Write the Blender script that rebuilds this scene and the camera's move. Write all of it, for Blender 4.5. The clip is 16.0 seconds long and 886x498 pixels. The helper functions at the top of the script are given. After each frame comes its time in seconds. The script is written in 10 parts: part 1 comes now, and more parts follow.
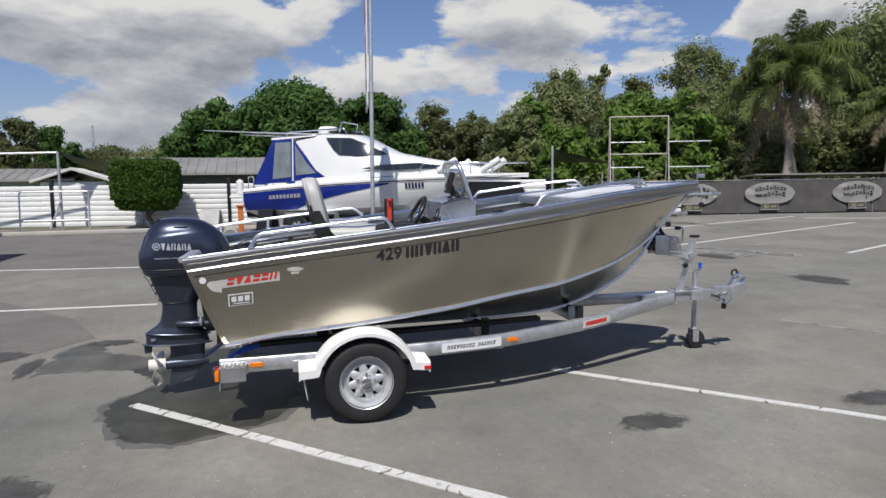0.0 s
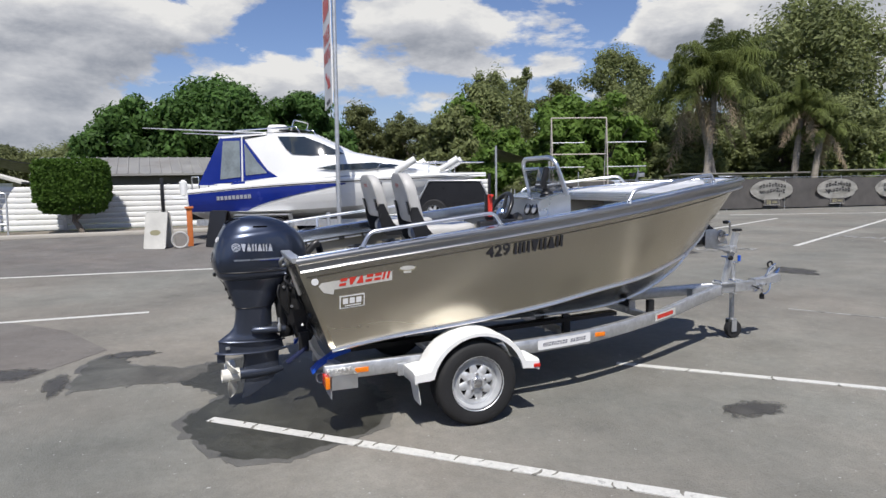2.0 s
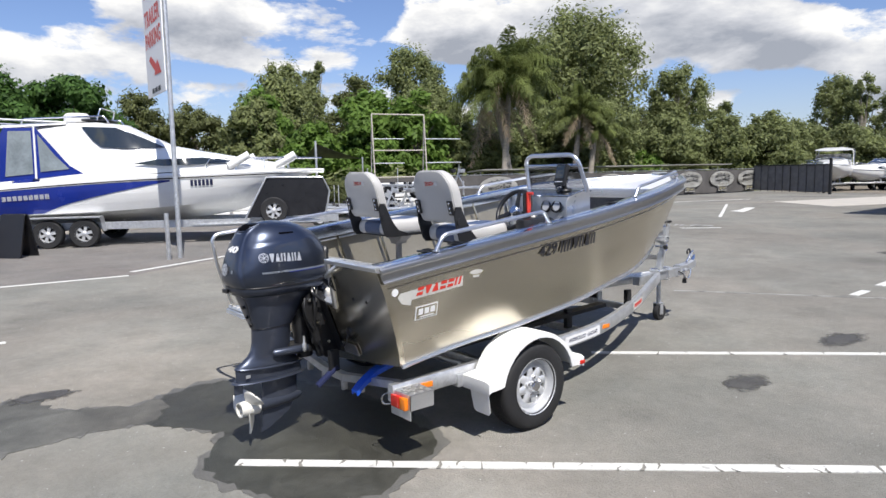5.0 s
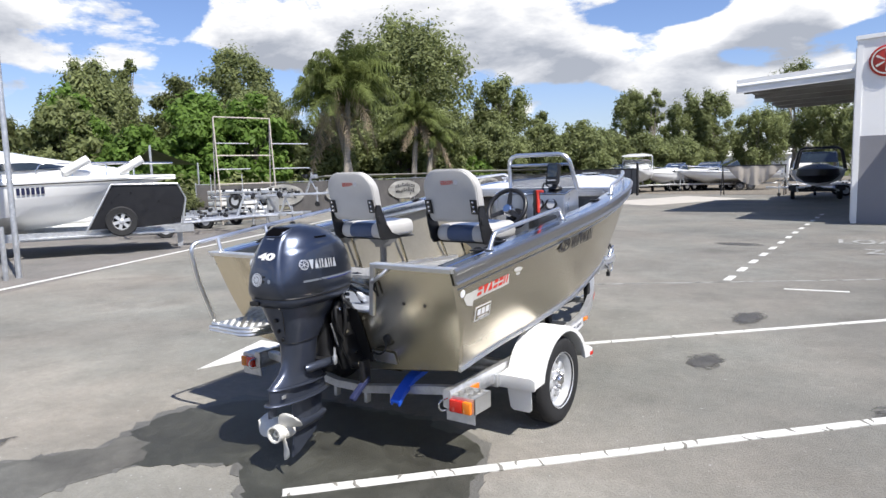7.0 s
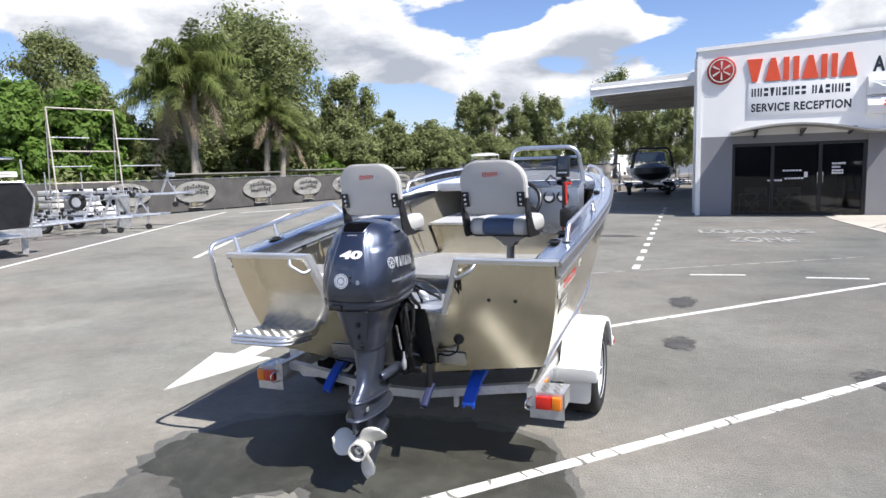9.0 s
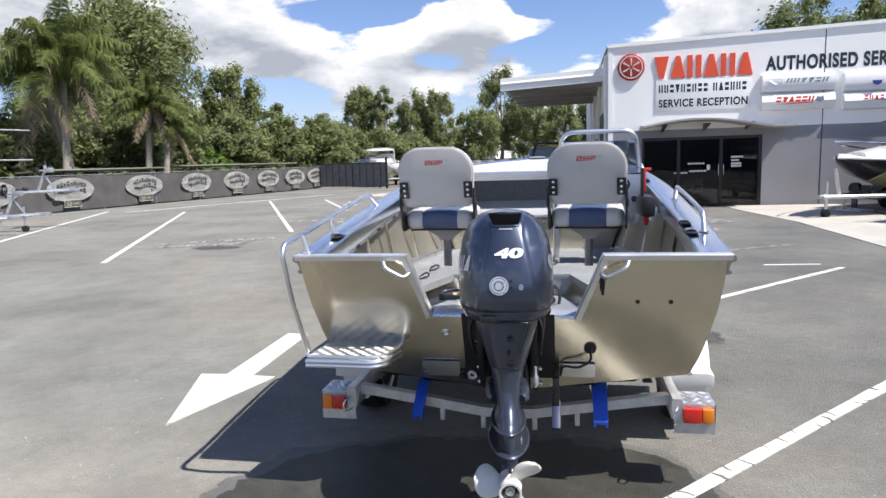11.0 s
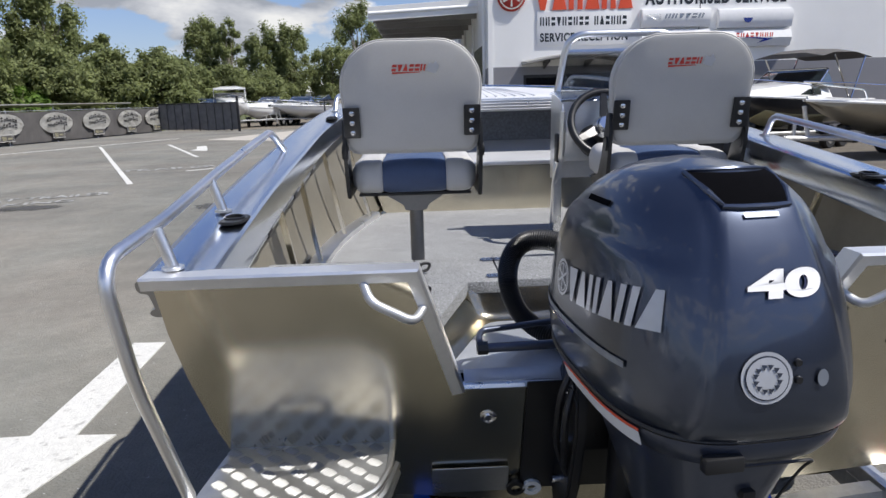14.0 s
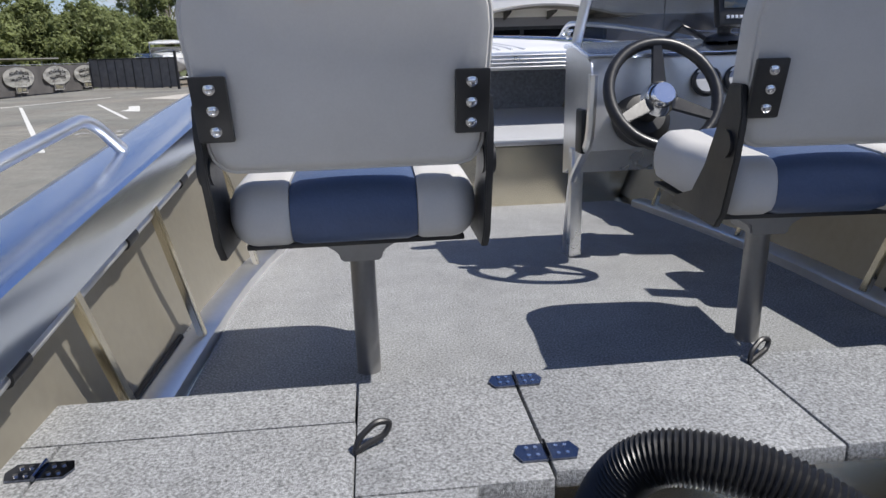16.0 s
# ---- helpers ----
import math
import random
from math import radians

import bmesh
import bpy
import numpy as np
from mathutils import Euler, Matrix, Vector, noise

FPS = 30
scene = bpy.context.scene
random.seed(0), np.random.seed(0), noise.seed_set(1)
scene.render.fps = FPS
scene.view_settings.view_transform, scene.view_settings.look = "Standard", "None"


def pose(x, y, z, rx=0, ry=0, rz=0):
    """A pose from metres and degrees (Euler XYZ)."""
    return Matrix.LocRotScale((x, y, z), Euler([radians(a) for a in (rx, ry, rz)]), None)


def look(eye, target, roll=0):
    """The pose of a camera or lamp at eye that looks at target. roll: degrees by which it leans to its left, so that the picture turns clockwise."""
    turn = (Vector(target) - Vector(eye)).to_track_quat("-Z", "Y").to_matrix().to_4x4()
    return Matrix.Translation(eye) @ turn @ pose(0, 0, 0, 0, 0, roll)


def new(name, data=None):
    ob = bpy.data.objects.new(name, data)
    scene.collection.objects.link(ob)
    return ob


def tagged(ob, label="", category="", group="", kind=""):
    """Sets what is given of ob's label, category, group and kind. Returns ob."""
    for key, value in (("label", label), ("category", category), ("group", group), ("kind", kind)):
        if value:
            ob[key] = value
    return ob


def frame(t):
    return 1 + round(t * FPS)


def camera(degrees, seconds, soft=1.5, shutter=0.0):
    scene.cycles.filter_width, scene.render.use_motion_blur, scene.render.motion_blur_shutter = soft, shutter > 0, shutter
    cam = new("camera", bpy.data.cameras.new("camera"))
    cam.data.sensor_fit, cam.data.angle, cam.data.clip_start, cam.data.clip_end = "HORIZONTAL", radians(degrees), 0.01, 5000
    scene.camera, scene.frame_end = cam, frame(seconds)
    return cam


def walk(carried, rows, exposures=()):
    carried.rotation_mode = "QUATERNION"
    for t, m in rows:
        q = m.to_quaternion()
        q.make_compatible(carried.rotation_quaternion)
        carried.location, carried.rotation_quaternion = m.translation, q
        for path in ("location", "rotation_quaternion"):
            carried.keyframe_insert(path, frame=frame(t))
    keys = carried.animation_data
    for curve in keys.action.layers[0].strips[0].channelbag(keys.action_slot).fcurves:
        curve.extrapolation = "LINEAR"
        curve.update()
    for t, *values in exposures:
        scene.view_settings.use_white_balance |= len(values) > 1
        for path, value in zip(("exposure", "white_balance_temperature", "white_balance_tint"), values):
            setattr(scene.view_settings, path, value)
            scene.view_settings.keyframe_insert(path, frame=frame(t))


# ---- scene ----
cam = camera(67.9, 16.0)
PATH = [
    (0, (5.394, 0.725, 1.64), (3.452, 1.155, 1.434), -0.8),
    (0.5, (5.303, 0.352, 1.628), (3.379, 0.86, 1.422), -0.9),
    (1, (5.186, 0.059, 1.61), (3.283, 0.637, 1.406), -0.9),
    (1.5, (5.018, -0.211, 1.624), (3.136, 0.435, 1.419), -0.9),
    (2, (4.924, -0.505, 1.619), (3.056, 0.179, 1.412), -1.0),
    (2.5, (4.816, -0.774, 1.636), (2.972, -0.026, 1.429), -0.9),
    (3, (4.576, -0.94, 1.614), (2.753, -0.145, 1.408), -1.0),
    (3.5, (4.367, -1.097, 1.638), (2.616, -0.153, 1.43), -1.1),
    (6, (3.416, -2.403, 1.668), (2.055, -0.956, 1.435), -1.3),
    (6.5, (3.14, -2.564, 1.632), (1.908, -1.005, 1.408), -1.5),
    (7, (2.839, -2.706, 1.646), (1.693, -1.082, 1.42), -1.6),
    (7.5, (2.548, -2.896, 1.64), (1.492, -1.213, 1.407), -1.5),
    (8, (2.26, -3.024, 1.636), (1.35, -1.259, 1.403), -1.6),
    (8.5, (1.924, -3.064, 1.633), (1.128, -1.245, 1.394), -1.6),
    (9, (1.601, -3.166, 1.633), (0.889, -1.312, 1.391), -1.6),
    (9.5, (1.268, -3.269, 1.635), (0.662, -1.378, 1.394), -1.6),
    (10, (0.92, -3.207, 1.605), (0.402, -1.29, 1.359), -1.6),
    (12.5, (-0.337, -2.25, 1.586), (-0.459, -0.276, 1.286), -1.7),
    (13, (-0.405, -1.933, 1.566), (-0.436, 0.042, 1.251), -1.6),
    (13.5, (-0.387, -1.584, 1.542), (-0.357, 0.386, 1.198), -1.7),
    (14, (-0.426, -1.274, 1.498), (-0.369, 0.676, 1.054), -1.6),
    (14.5, (-0.478, -0.93, 1.479), (-0.385, 1.004, 0.978), -1.6),
    (15, (-0.448, -0.6, 1.477), (-0.317, 1.316, 0.917), -1.5),
    (15.5, (-0.396, -0.345, 1.508), (-0.247, 1.566, 0.938), -1.7),
    (16, (-0.407, -0.166, 1.503), (-0.224, 1.742, 0.93), -1.7),
]
EXPO = [(0.0, -0.19), (0.5, -0.11), (2.0, -0.02), (3.5, 0.15), (7.0, 0.54), (9.5, 0.68), (10.0, 0.68), (12.5, 0.40), (13.5, 0.34), (14.5, 0.03), (15.0, -0.05), (15.5, 0.0), (16.0, 0.22)]
walk(cam, [(t, look(eye, target, roll)) for t, eye, target, roll in PATH], EXPO)

# ---- building helpers ----
ORG = {}


def thing(name, at, label, category, group="", kind=""):
    """An Empty at the base of a thing; its parts are children."""
    e = new(name)
    e.empty_display_size = 0.2
    e.location = at
    ORG[e] = Vector(at)
    return tagged(e, label, category, group, kind)


def finish(name, bm, material, smooth=38):
    me = bpy.data.meshes.new(name)
    bm.to_mesh(me)
    bm.free()
    me.materials.append(material)
    if smooth:
        me.polygons.foreach_set("use_smooth", [True] * len(me.polygons))
        me.set_sharp_from_angle(angle=radians(smooth))
    return me


def part(name, bm, material, parent, label="", smooth=38):
    """One mesh object under a thing or a part; the bmesh is in the thing's own building space."""
    at = ORG[parent]
    bmesh.ops.translate(bm, verts=bm.verts, vec=-at)
    ob = new(name, finish(name, bm, material, smooth))
    ob.parent = parent
    ORG[ob] = at
    return tagged(ob, label)


def solid(name, bm, material, label, category="", group="", kind="", smooth=38):
    """A thing or a piece of the setting that is one mesh, with its origin at its base."""
    lo = Vector([min(v.co[k] for v in bm.verts) for k in range(3)])
    hi = Vector([max(v.co[k] for v in bm.verts) for k in range(3)])
    at = Vector(((lo.x + hi.x) / 2, (lo.y + hi.y) / 2, lo.z))
    bmesh.ops.translate(bm, verts=bm.verts, vec=-at)
    ob = new(name, finish(name, bm, material, smooth))
    ob.location = at
    ORG[ob] = at
    return tagged(ob, label, category, group, kind)


def B():
    return bmesh.new()


def box(bm, x0, x1, y0, y1, z0, z1, bev=0.0, m=None):
    r = bmesh.ops.create_cube(bm, size=1)
    vs = r["verts"]
    for v in vs:
        v.co = Vector(((x0 + x1) / 2 + v.co.x * (x1 - x0), (y0 + y1) / 2 + v.co.y * (y1 - y0), (z0 + z1) / 2 + v.co.z * (z1 - z0)))
    if bev:
        es = list({e for v in vs for e in v.link_edges})
        r2 = bmesh.ops.bevel(bm, geom=es, offset=bev, segments=2, affect="EDGES", profile=0.6)
        vs = list({v for f in r2["faces"] for v in f.verts} | {v for v in vs if v.is_valid})
    if m is not None:
        bmesh.ops.transform(bm, matrix=m, verts=vs)
    return bm


def bx(*a, **k):
    return box(B(), *a, **k)


def ring_faces(bm, rings, closed=True, cap=True):
    vr = [[bm.verts.new(p) for p in r] for r in rings]
    n = len(vr[0])
    for a, b in zip(vr, vr[1:]):
        for i in range(n if closed else n - 1):
            j = (i + 1) % n
            try:
                bm.faces.new((a[i], a[j], b[j], b[i]))
            except ValueError:
                pass
    if cap and closed:
        for r, rev in ((vr[0], True), (vr[-1], False)):
            try:
                bm.faces.new(tuple(reversed(r)) if rev else tuple(r))
            except ValueError:
                pass
    return vr


def loft(bm, rings, closed=True, cap=True):
    ring_faces(bm, [[Vector(p) for p in r] for r in rings], closed, cap)
    bmesh.ops.recalc_face_normals(bm, faces=bm.faces)
    return bm


def tube(bm, pts, r, n=8, loop=False):
    """A round bar along points; r may be one radius or one per point."""
    pts = [Vector(p) for p in pts]
    rs = r if isinstance(r, (list, tuple)) else [r] * len(pts)
    rings, up = [], None
    for i, p in enumerate(pts):
        a = pts[i - 1] if i or loop else p
        b = pts[(i + 1) % len(pts)] if i < len(pts) - 1 or loop else p
        d = (b - a).normalized()
        if up is None:
            up = d.orthogonal().normalized()
        up = (up - d * up.dot(d)).normalized()
        side = d.cross(up)
        rings.append([p + (up * math.cos(t) + side * math.sin(t)) * rs[i] for t in [2 * math.pi * k / n for k in range(n)]])
    if loop:
        rings.append(rings[0])
    vr = ring_faces(bm, rings, True, not loop)
    if loop:
        bmesh.ops.remove_doubles(bm, verts=[v for q in vr for v in q], dist=1e-5)
    return bm


def bend(pts, r=0.05, k=4):
    """Rounds the corners of a line of points."""
    pts = [Vector(p) for p in pts]
    out = [pts[0]]
    for a, p, b in zip(pts, pts[1:], pts[2:]):
        ra = min(r, (a - p).length * 0.45, (b - p).length * 0.45)
        s, e = p + (a - p).normalized() * ra, p + (b - p).normalized() * ra
        for i in range(k + 1):
            t = i / k
            out.append(s * (1 - t) ** 2 + p * 2 * t * (1 - t) + e * t * t)
    return out + [pts[-1]]


def cyl(bm, a, b, r, r2=None, n=20):
    return tube(bm, [a, b], [r, r if r2 is None else r2], n)


def lathe(bm, prof, o, axis, n=32, cap=None):
    """Turns a profile of (radius, along) round an axis through o."""
    axis = Vector(axis).normalized()
    u = axis.orthogonal().normalized()
    v = axis.cross(u)
    o = Vector(o)
    rings = [[o + axis * h + (u * math.cos(t) + v * math.sin(t)) * max(r, 1e-4) for t in [2 * math.pi * k / n for k in range(n)]] for r, h in prof]
    ring_faces(bm, rings, True, prof[0] != prof[-1] if cap is None else cap)
    bmesh.ops.recalc_face_normals(bm, faces=bm.faces)
    return bm


def prism(bm, poly, o, u, v, depth, bev=0.0):
    """A flat polygon of (a, b) in the plane o + a*u + b*v, made thick by the vector depth."""
    o, u, v, depth = Vector(o), Vector(u), Vector(v), Vector(depth)
    lo = [bm.verts.new(o + u * a + v * b) for a, b in poly]
    hi = [bm.verts.new(x.co + depth) for x in lo]
    n = len(poly)
    fs = [bm.faces.new(lo), bm.faces.new(list(reversed(hi)))]
    for i in range(n):
        fs.append(bm.faces.new((lo[(i + 1) % n], lo[i], hi[i], hi[(i + 1) % n])))
    bmesh.ops.recalc_face_normals(bm, faces=fs)
    if bev:
        bmesh.ops.bevel(bm, geom=list({e for f in fs for e in f.edges}), offset=bev, segments=2, affect="EDGES")
    return bm


def rrect(w, h, r, k=4, cx=0.0, cy=0.0):
    """The outline of a rectangle with rounded corners."""
    out = []
    for sx, sy, a0 in ((1, 1, 0), (-1, 1, 90), (-1, -1, 180), (1, -1, 270)):
        for i in range(k + 1):
            a = radians(a0 + 90 * i / k)
            out.append((cx + sx * (w / 2 - r) + r * math.cos(a), cy + sy * (h / 2 - r) + r * math.sin(a)))
    return out


def oval(w, h, n=24):
    return [(w / 2 * math.cos(2 * math.pi * k / n), h / 2 * math.sin(2 * math.pi * k / n)) for k in range(n)]


def words(bm, body, o, right, up, out, width, height, bold=0.03, spacing=1.0):
    """Lettering in the built-in font, fitted to a width and height, starting at o."""
    cu = bpy.data.curves.new("lettering", "FONT")
    cu.body, cu.size, cu.offset, cu.space_character = body, 1.0, bold, spacing
    tmp = new("lettering", cu)
    dg = bpy.context.evaluated_depsgraph_get()
    me = bpy.data.meshes.new_from_object(tmp.evaluated_get(dg))
    bpy.data.objects.remove(tmp)
    co = np.array([v.co[:] for v in me.vertices])
    lo, hi = co.min(0), co.max(0)
    o, right, up, out = Vector(o), Vector(right).normalized(), Vector(up).normalized(), Vector(out)
    vs = [bm.verts.new(o + right * float((c[0] - lo[0]) / (hi[0] - lo[0]) * width) + up * float((c[1] - lo[1]) / (hi[1] - lo[1]) * height) + out) for c in co]
    for p in me.polygons:
        try:
            bm.faces.new([vs[i] for i in p.vertices])
        except ValueError:
            pass
    bpy.data.meshes.remove(me)
    return bm


def bars(bm, n, o, right, up, out, width, height, gap=0.22):
    """A row of plain upright blocks that stand for lettering."""
    o, right, up, out = Vector(o), Vector(right).normalized(), Vector(up).normalized(), Vector(out)
    w = width / n
    for i in range(n):
        a, b = o + right * (w * i) + out, o + right * (w * (i + 1 - gap)) + out
        bm.faces.new([bm.verts.new(p) for p in (a, b, b + up * height, a + up * height)])
    return bm


MARKS = {
    "w": [[(0.0, 1.0), (1.0, 1.0), (0.66, 0.0), (0.34, 0.0)]],
    "t": [[(0.0, 0.0), (1.0, 0.0), (0.64, 1.0), (0.36, 1.0)]],
    "v": [[(0.0, 0.0), (0.34, 0.0), (0.34, 1.0), (0.0, 1.0)], [(0.62, 0.0), (0.96, 0.0), (0.96, 1.0), (0.62, 1.0)]],
    "h": [[(0.04, 0.0), (0.96, 0.0), (0.96, 0.38), (0.04, 0.38)], [(0.04, 0.62), (0.96, 0.62), (0.96, 1.0), (0.04, 1.0)]],
}


def marks(bm, kinds, at, gap=0.2):
    """A row of plain wedges and bars that stands for a brand name; at(u, v) gives the place, u and v from 0 to 1."""
    n = len(kinds)
    for i, k in enumerate(kinds):
        if k == " ":
            continue
        for poly in MARKS[k]:
            bm.faces.new([bm.verts.new(at((i + u * (1 - gap)) / n, v)) for u, v in poly])
    return bm


def flat_at(o, right, up, width, height, slant=0.0):
    o, right, up = Vector(o), Vector(right).normalized(), Vector(up).normalized()
    return lambda u, v: o + right * (u * width + v * slant) + up * (v * height)


def ring_faces_mesh(rows):
    """A patch of faces over rows of points."""
    bm = B()
    ring_faces(bm, rows, False, False)
    return bm


def curve_at(xs, ys):
    """A smooth line through given values (cubic Hermite)."""
    xs, ys = list(xs), list(ys)
    tan = []
    for i in range(len(xs)):
        a, b = max(i - 1, 0), min(i + 1, len(xs) - 1)
        tan.append((ys[b] - ys[a]) / (xs[b] - xs[a]))

    def f(x):
        x = min(max(x, xs[0]), xs[-1])
        i = min(max(k for k in range(len(xs)) if xs[k] <= x), len(xs) - 2)
        h = xs[i + 1] - xs[i]
        t = (x - xs[i]) / h
        return (2 * t**3 - 3 * t * t + 1) * ys[i] + (t**3 - 2 * t * t + t) * h * tan[i] + (3 * t * t - 2 * t**3) * ys[i + 1] + (t**3 - t * t) * h * tan[i + 1]

    return f


X, Y, Z = Vector((1, 0, 0)), Vector((0, 1, 0)), Vector((0, 0, 1))

# ---- light ----
SUN_DIR = Vector((0.63, -0.21, 1.0)).normalized()
sun_data = bpy.data.lights.new("sun", "SUN")
sun_data.energy, sun_data.angle, sun_data.color = 5.0, radians(0.55), (1.0, 0.96, 0.905)
sun = new("sun", sun_data)
sun.matrix_world = look(SUN_DIR * 50, (0, 0, 0))

world = bpy.data.worlds.new("world")
scene.world = world
world.use_nodes = True
wn, wl = world.node_tree.nodes, world.node_tree.links
wn.clear()
w_out, w_bg = wn.new("ShaderNodeOutputWorld"), wn.new("ShaderNodeBackground")
w_sky = wn.new("ShaderNodeTexSky")
w_sky.sky_type, w_sky.sun_disc = "NISHITA", False
w_sky.sun_elevation, w_sky.sun_rotation = math.asin(SUN_DIR.z), math.atan2(SUN_DIR.x, SUN_DIR.y)
w_sky.air_density, w_sky.dust_density, w_sky.ozone_density = 1.0, 0.3, 1.8
w_bg.inputs["Strength"].default_value = 0.060
wl.new(w_bg.outputs[0], w_out.inputs[0])
# cumulus: noise on a flat layer overhead, seen in perspective towards the horizon
w_tc, w_sep = wn.new("ShaderNodeTexCoord"), wn.new("ShaderNodeSeparateXYZ")
wl.new(w_tc.outputs["Generated"], w_sep.inputs[0])


def w_math(op, a, b):
    n = wn.new("ShaderNodeMath")
    n.operation = op
    for k, v in enumerate((a, b)):
        if isinstance(v, (int, float)):
            n.inputs[k].default_value = v
        else:
            wl.new(v, n.inputs[k])
    return n.outputs[0]


def w_ramp(fac, stops):
    n = wn.new("ShaderNodeValToRGB")
    n.color_ramp.elements[0].position, n.color_ramp.elements[0].color = stops[0][0], (*stops[0][1], 1)
    n.color_ramp.elements[1].position, n.color_ramp.elements[1].color = stops[1][0], (*stops[1][1], 1)
    for p, c in stops[2:]:
        n.color_ramp.elements.new(p).color = (*c, 1)
    wl.new(fac, n.inputs[0])
    return n.outputs[0]


def w_mix(fac, a, b):
    n = wn.new("ShaderNodeMix")
    n.data_type = "RGBA"
    for sock, v in ((n.inputs["Factor"], fac), (n.inputs[6], a), (n.inputs[7], b)):
        if isinstance(v, (int, float, tuple)):
            sock.default_value = v
        else:
            wl.new(v, sock)
    return n.outputs[2]


def w_noise(vec, scale, detail, rough, distort=0.0):
    n = wn.new("ShaderNodeTexNoise")
    n.inputs["Scale"].default_value, n.inputs["Detail"].default_value = scale, detail
    n.inputs["Roughness"].default_value, n.inputs["Distortion"].default_value = rough, distort
    wl.new(vec, n.inputs["Vector"])
    return n.outputs["Fac"]


def w_dir(sx, sy, sz, add):
    n = wn.new("ShaderNodeMapping")
    n.inputs["Scale"].default_value, n.inputs["Location"].default_value = (sx, sy, sz), add
    wl.new(w_tc.outputs["Generated"], n.inputs[0])
    return n.outputs[0]


# cumulus heaps and clear gaps: bearing from west in degrees, height, half width in degrees, half height, amount
CLOUDS = [
    (-11.3, 0.213, 15.1, 0.052, 1),
    (0.2, 0.176, 4.6, 0.027, -1),
    (6.6, 0.215, 3.4, 0.03, -1),
    (-7.4, 0.153, 4.3, 0.039, 0.9),
    (-14.0, 0.093, 7.3, 0.034, 1),
    (-19.1, 0.128, 4.1, 0.024, -0.9),
    (18.3, 0.19, 13.7, 0.069, 1),
    (20.4, 0.144, 3.7, 0.015, -0.8),
    (34.5, 0.227, 1.8, 0.034, -0.9),
    (35.9, 0.161, 3.2, 0.024, -0.9),
    (40.6, 0.195, 5.7, 0.043, 1),
    (45.7, 0.207, 11.0, 0.053, 1),
    (61.8, 0.19, 6.9, 0.073, 1.2),
    (59.3, 0.125, 4.1, 0.024, -1),
    (71.3, 0.21, 6.0, 0.022, -1),
    (74.4, 0.141, 11.4, 0.05, 1),
    (40.8, 0.134, 3.2, 0.026, -0.8),
    (63.1, 0.09, 3.2, 0.026, 0.8),
    (82.0, 0.191, 5.3, 0.034, 1),
    (88.5, 0.191, 3.2, 0.052, -1),
    (101.2, 0.173, 2.7, 0.021, 0.9),
    (66.2, 0.114, 3.7, 0.024, -0.9),
    (79.0, 0.137, 7.8, 0.047, 0.5),
    (90.4, 0.191, 6.9, 0.052, -0.9),
    (65.1, 0.101, 5.0, 0.027, -0.9),
    (102.4, 0.177, 3.2, 0.017, 0.8),
    (81.5, 0.193, 7.5, 0.030, 0.8),
    (88.0, 0.186, 4.0, 0.022, 1.6),
    (74.0, 0.215, 3.5, 0.020, -0.9),
    (79.5, 0.150, 2.2, 0.020, -0.8),
    (101.3, 0.176, 3.0, 0.018, 0.9),
    (115.0, 0.20, 8.0, 0.03, -0.9),
]
w_bearing = w_math("ARCTAN2", w_sep.outputs[1], w_math("MULTIPLY", w_sep.outputs[0], -1.0))


def cloud_density(dz):
    """How much cloud there is in a direction, raised by dz."""
    comb = wn.new("ShaderNodeCombineXYZ")
    wl.new(w_bearing, comb.inputs[0])
    wl.new(w_math("ADD", w_sep.outputs[2], dz), comb.inputs[1])
    thin = w_math("MULTIPLY", w_math("MAXIMUM", w_math("SUBTRACT", w_sep.outputs[2], 0.30), 0.0), 0.30)
    total = w_math("SUBTRACT", w_math("SUBTRACT", w_noise(w_dir(1, 1, 2.4, (3.7, 1.6, 0.35 + dz * 2.4)), 5.2, 12, 0.60, 0.15), 0.030), thin)
    for bearing, height, half_w, half_h, amount in CLOUDS:
        m, ln, r = wn.new("ShaderNodeMapping"), wn.new("ShaderNodeVectorMath"), wn.new("ShaderNodeMapRange")
        sx, sy = 1 / radians(half_w), 1 / half_h
        m.inputs["Scale"].default_value = (sx, sy, 0)
        m.inputs["Location"].default_value = (-radians(bearing) * sx, -height * sy, 0)
        wl.new(comb.outputs[0], m.inputs[0])
        ln.operation = "LENGTH"
        wl.new(m.outputs[0], ln.inputs[0])
        r.interpolation_type = "SMOOTHSTEP"
        for k, v in zip((1, 2, 3, 4), (0.35, 1.45, 0.175 * amount, 0.0)):
            r.inputs[k].default_value = v
        wl.new(ln.outputs["Value"], r.inputs[0])
        total = w_math("ADD", total, r.outputs[0])
    return total


cloud_cover = w_ramp(cloud_density(0.0), [(0.475, (0, 0, 0)), (0.545, (1, 1, 1))])
cloud_col = w_ramp(cloud_density(0.035), [(0.46, (13.6, 13.5, 13.3)), (0.74, (5.2, 5.6, 6.5)), (0.58, (9.6, 9.8, 10.4))])
w_blue = wn.new("ShaderNodeVectorMath")
w_blue.operation = "MULTIPLY"
w_blue.inputs[1].default_value = (1.35, 1.40, 1.75)
wl.new(w_sky.outputs[0], w_blue.inputs[0])
w_all = w_mix(cloud_cover, w_blue.outputs[0], cloud_col)
w_haze = w_ramp(w_math("MAXIMUM", w_sep.outputs[2], 0.0), [(0.0, (1, 1, 1)), (0.16, (0, 0, 0))])
w_all = w_mix(w_math("MULTIPLY", w_haze, 0.4), w_all, (6.0, 6.6, 7.6, 1))
wl.new(w_all, w_bg.inputs["Color"])

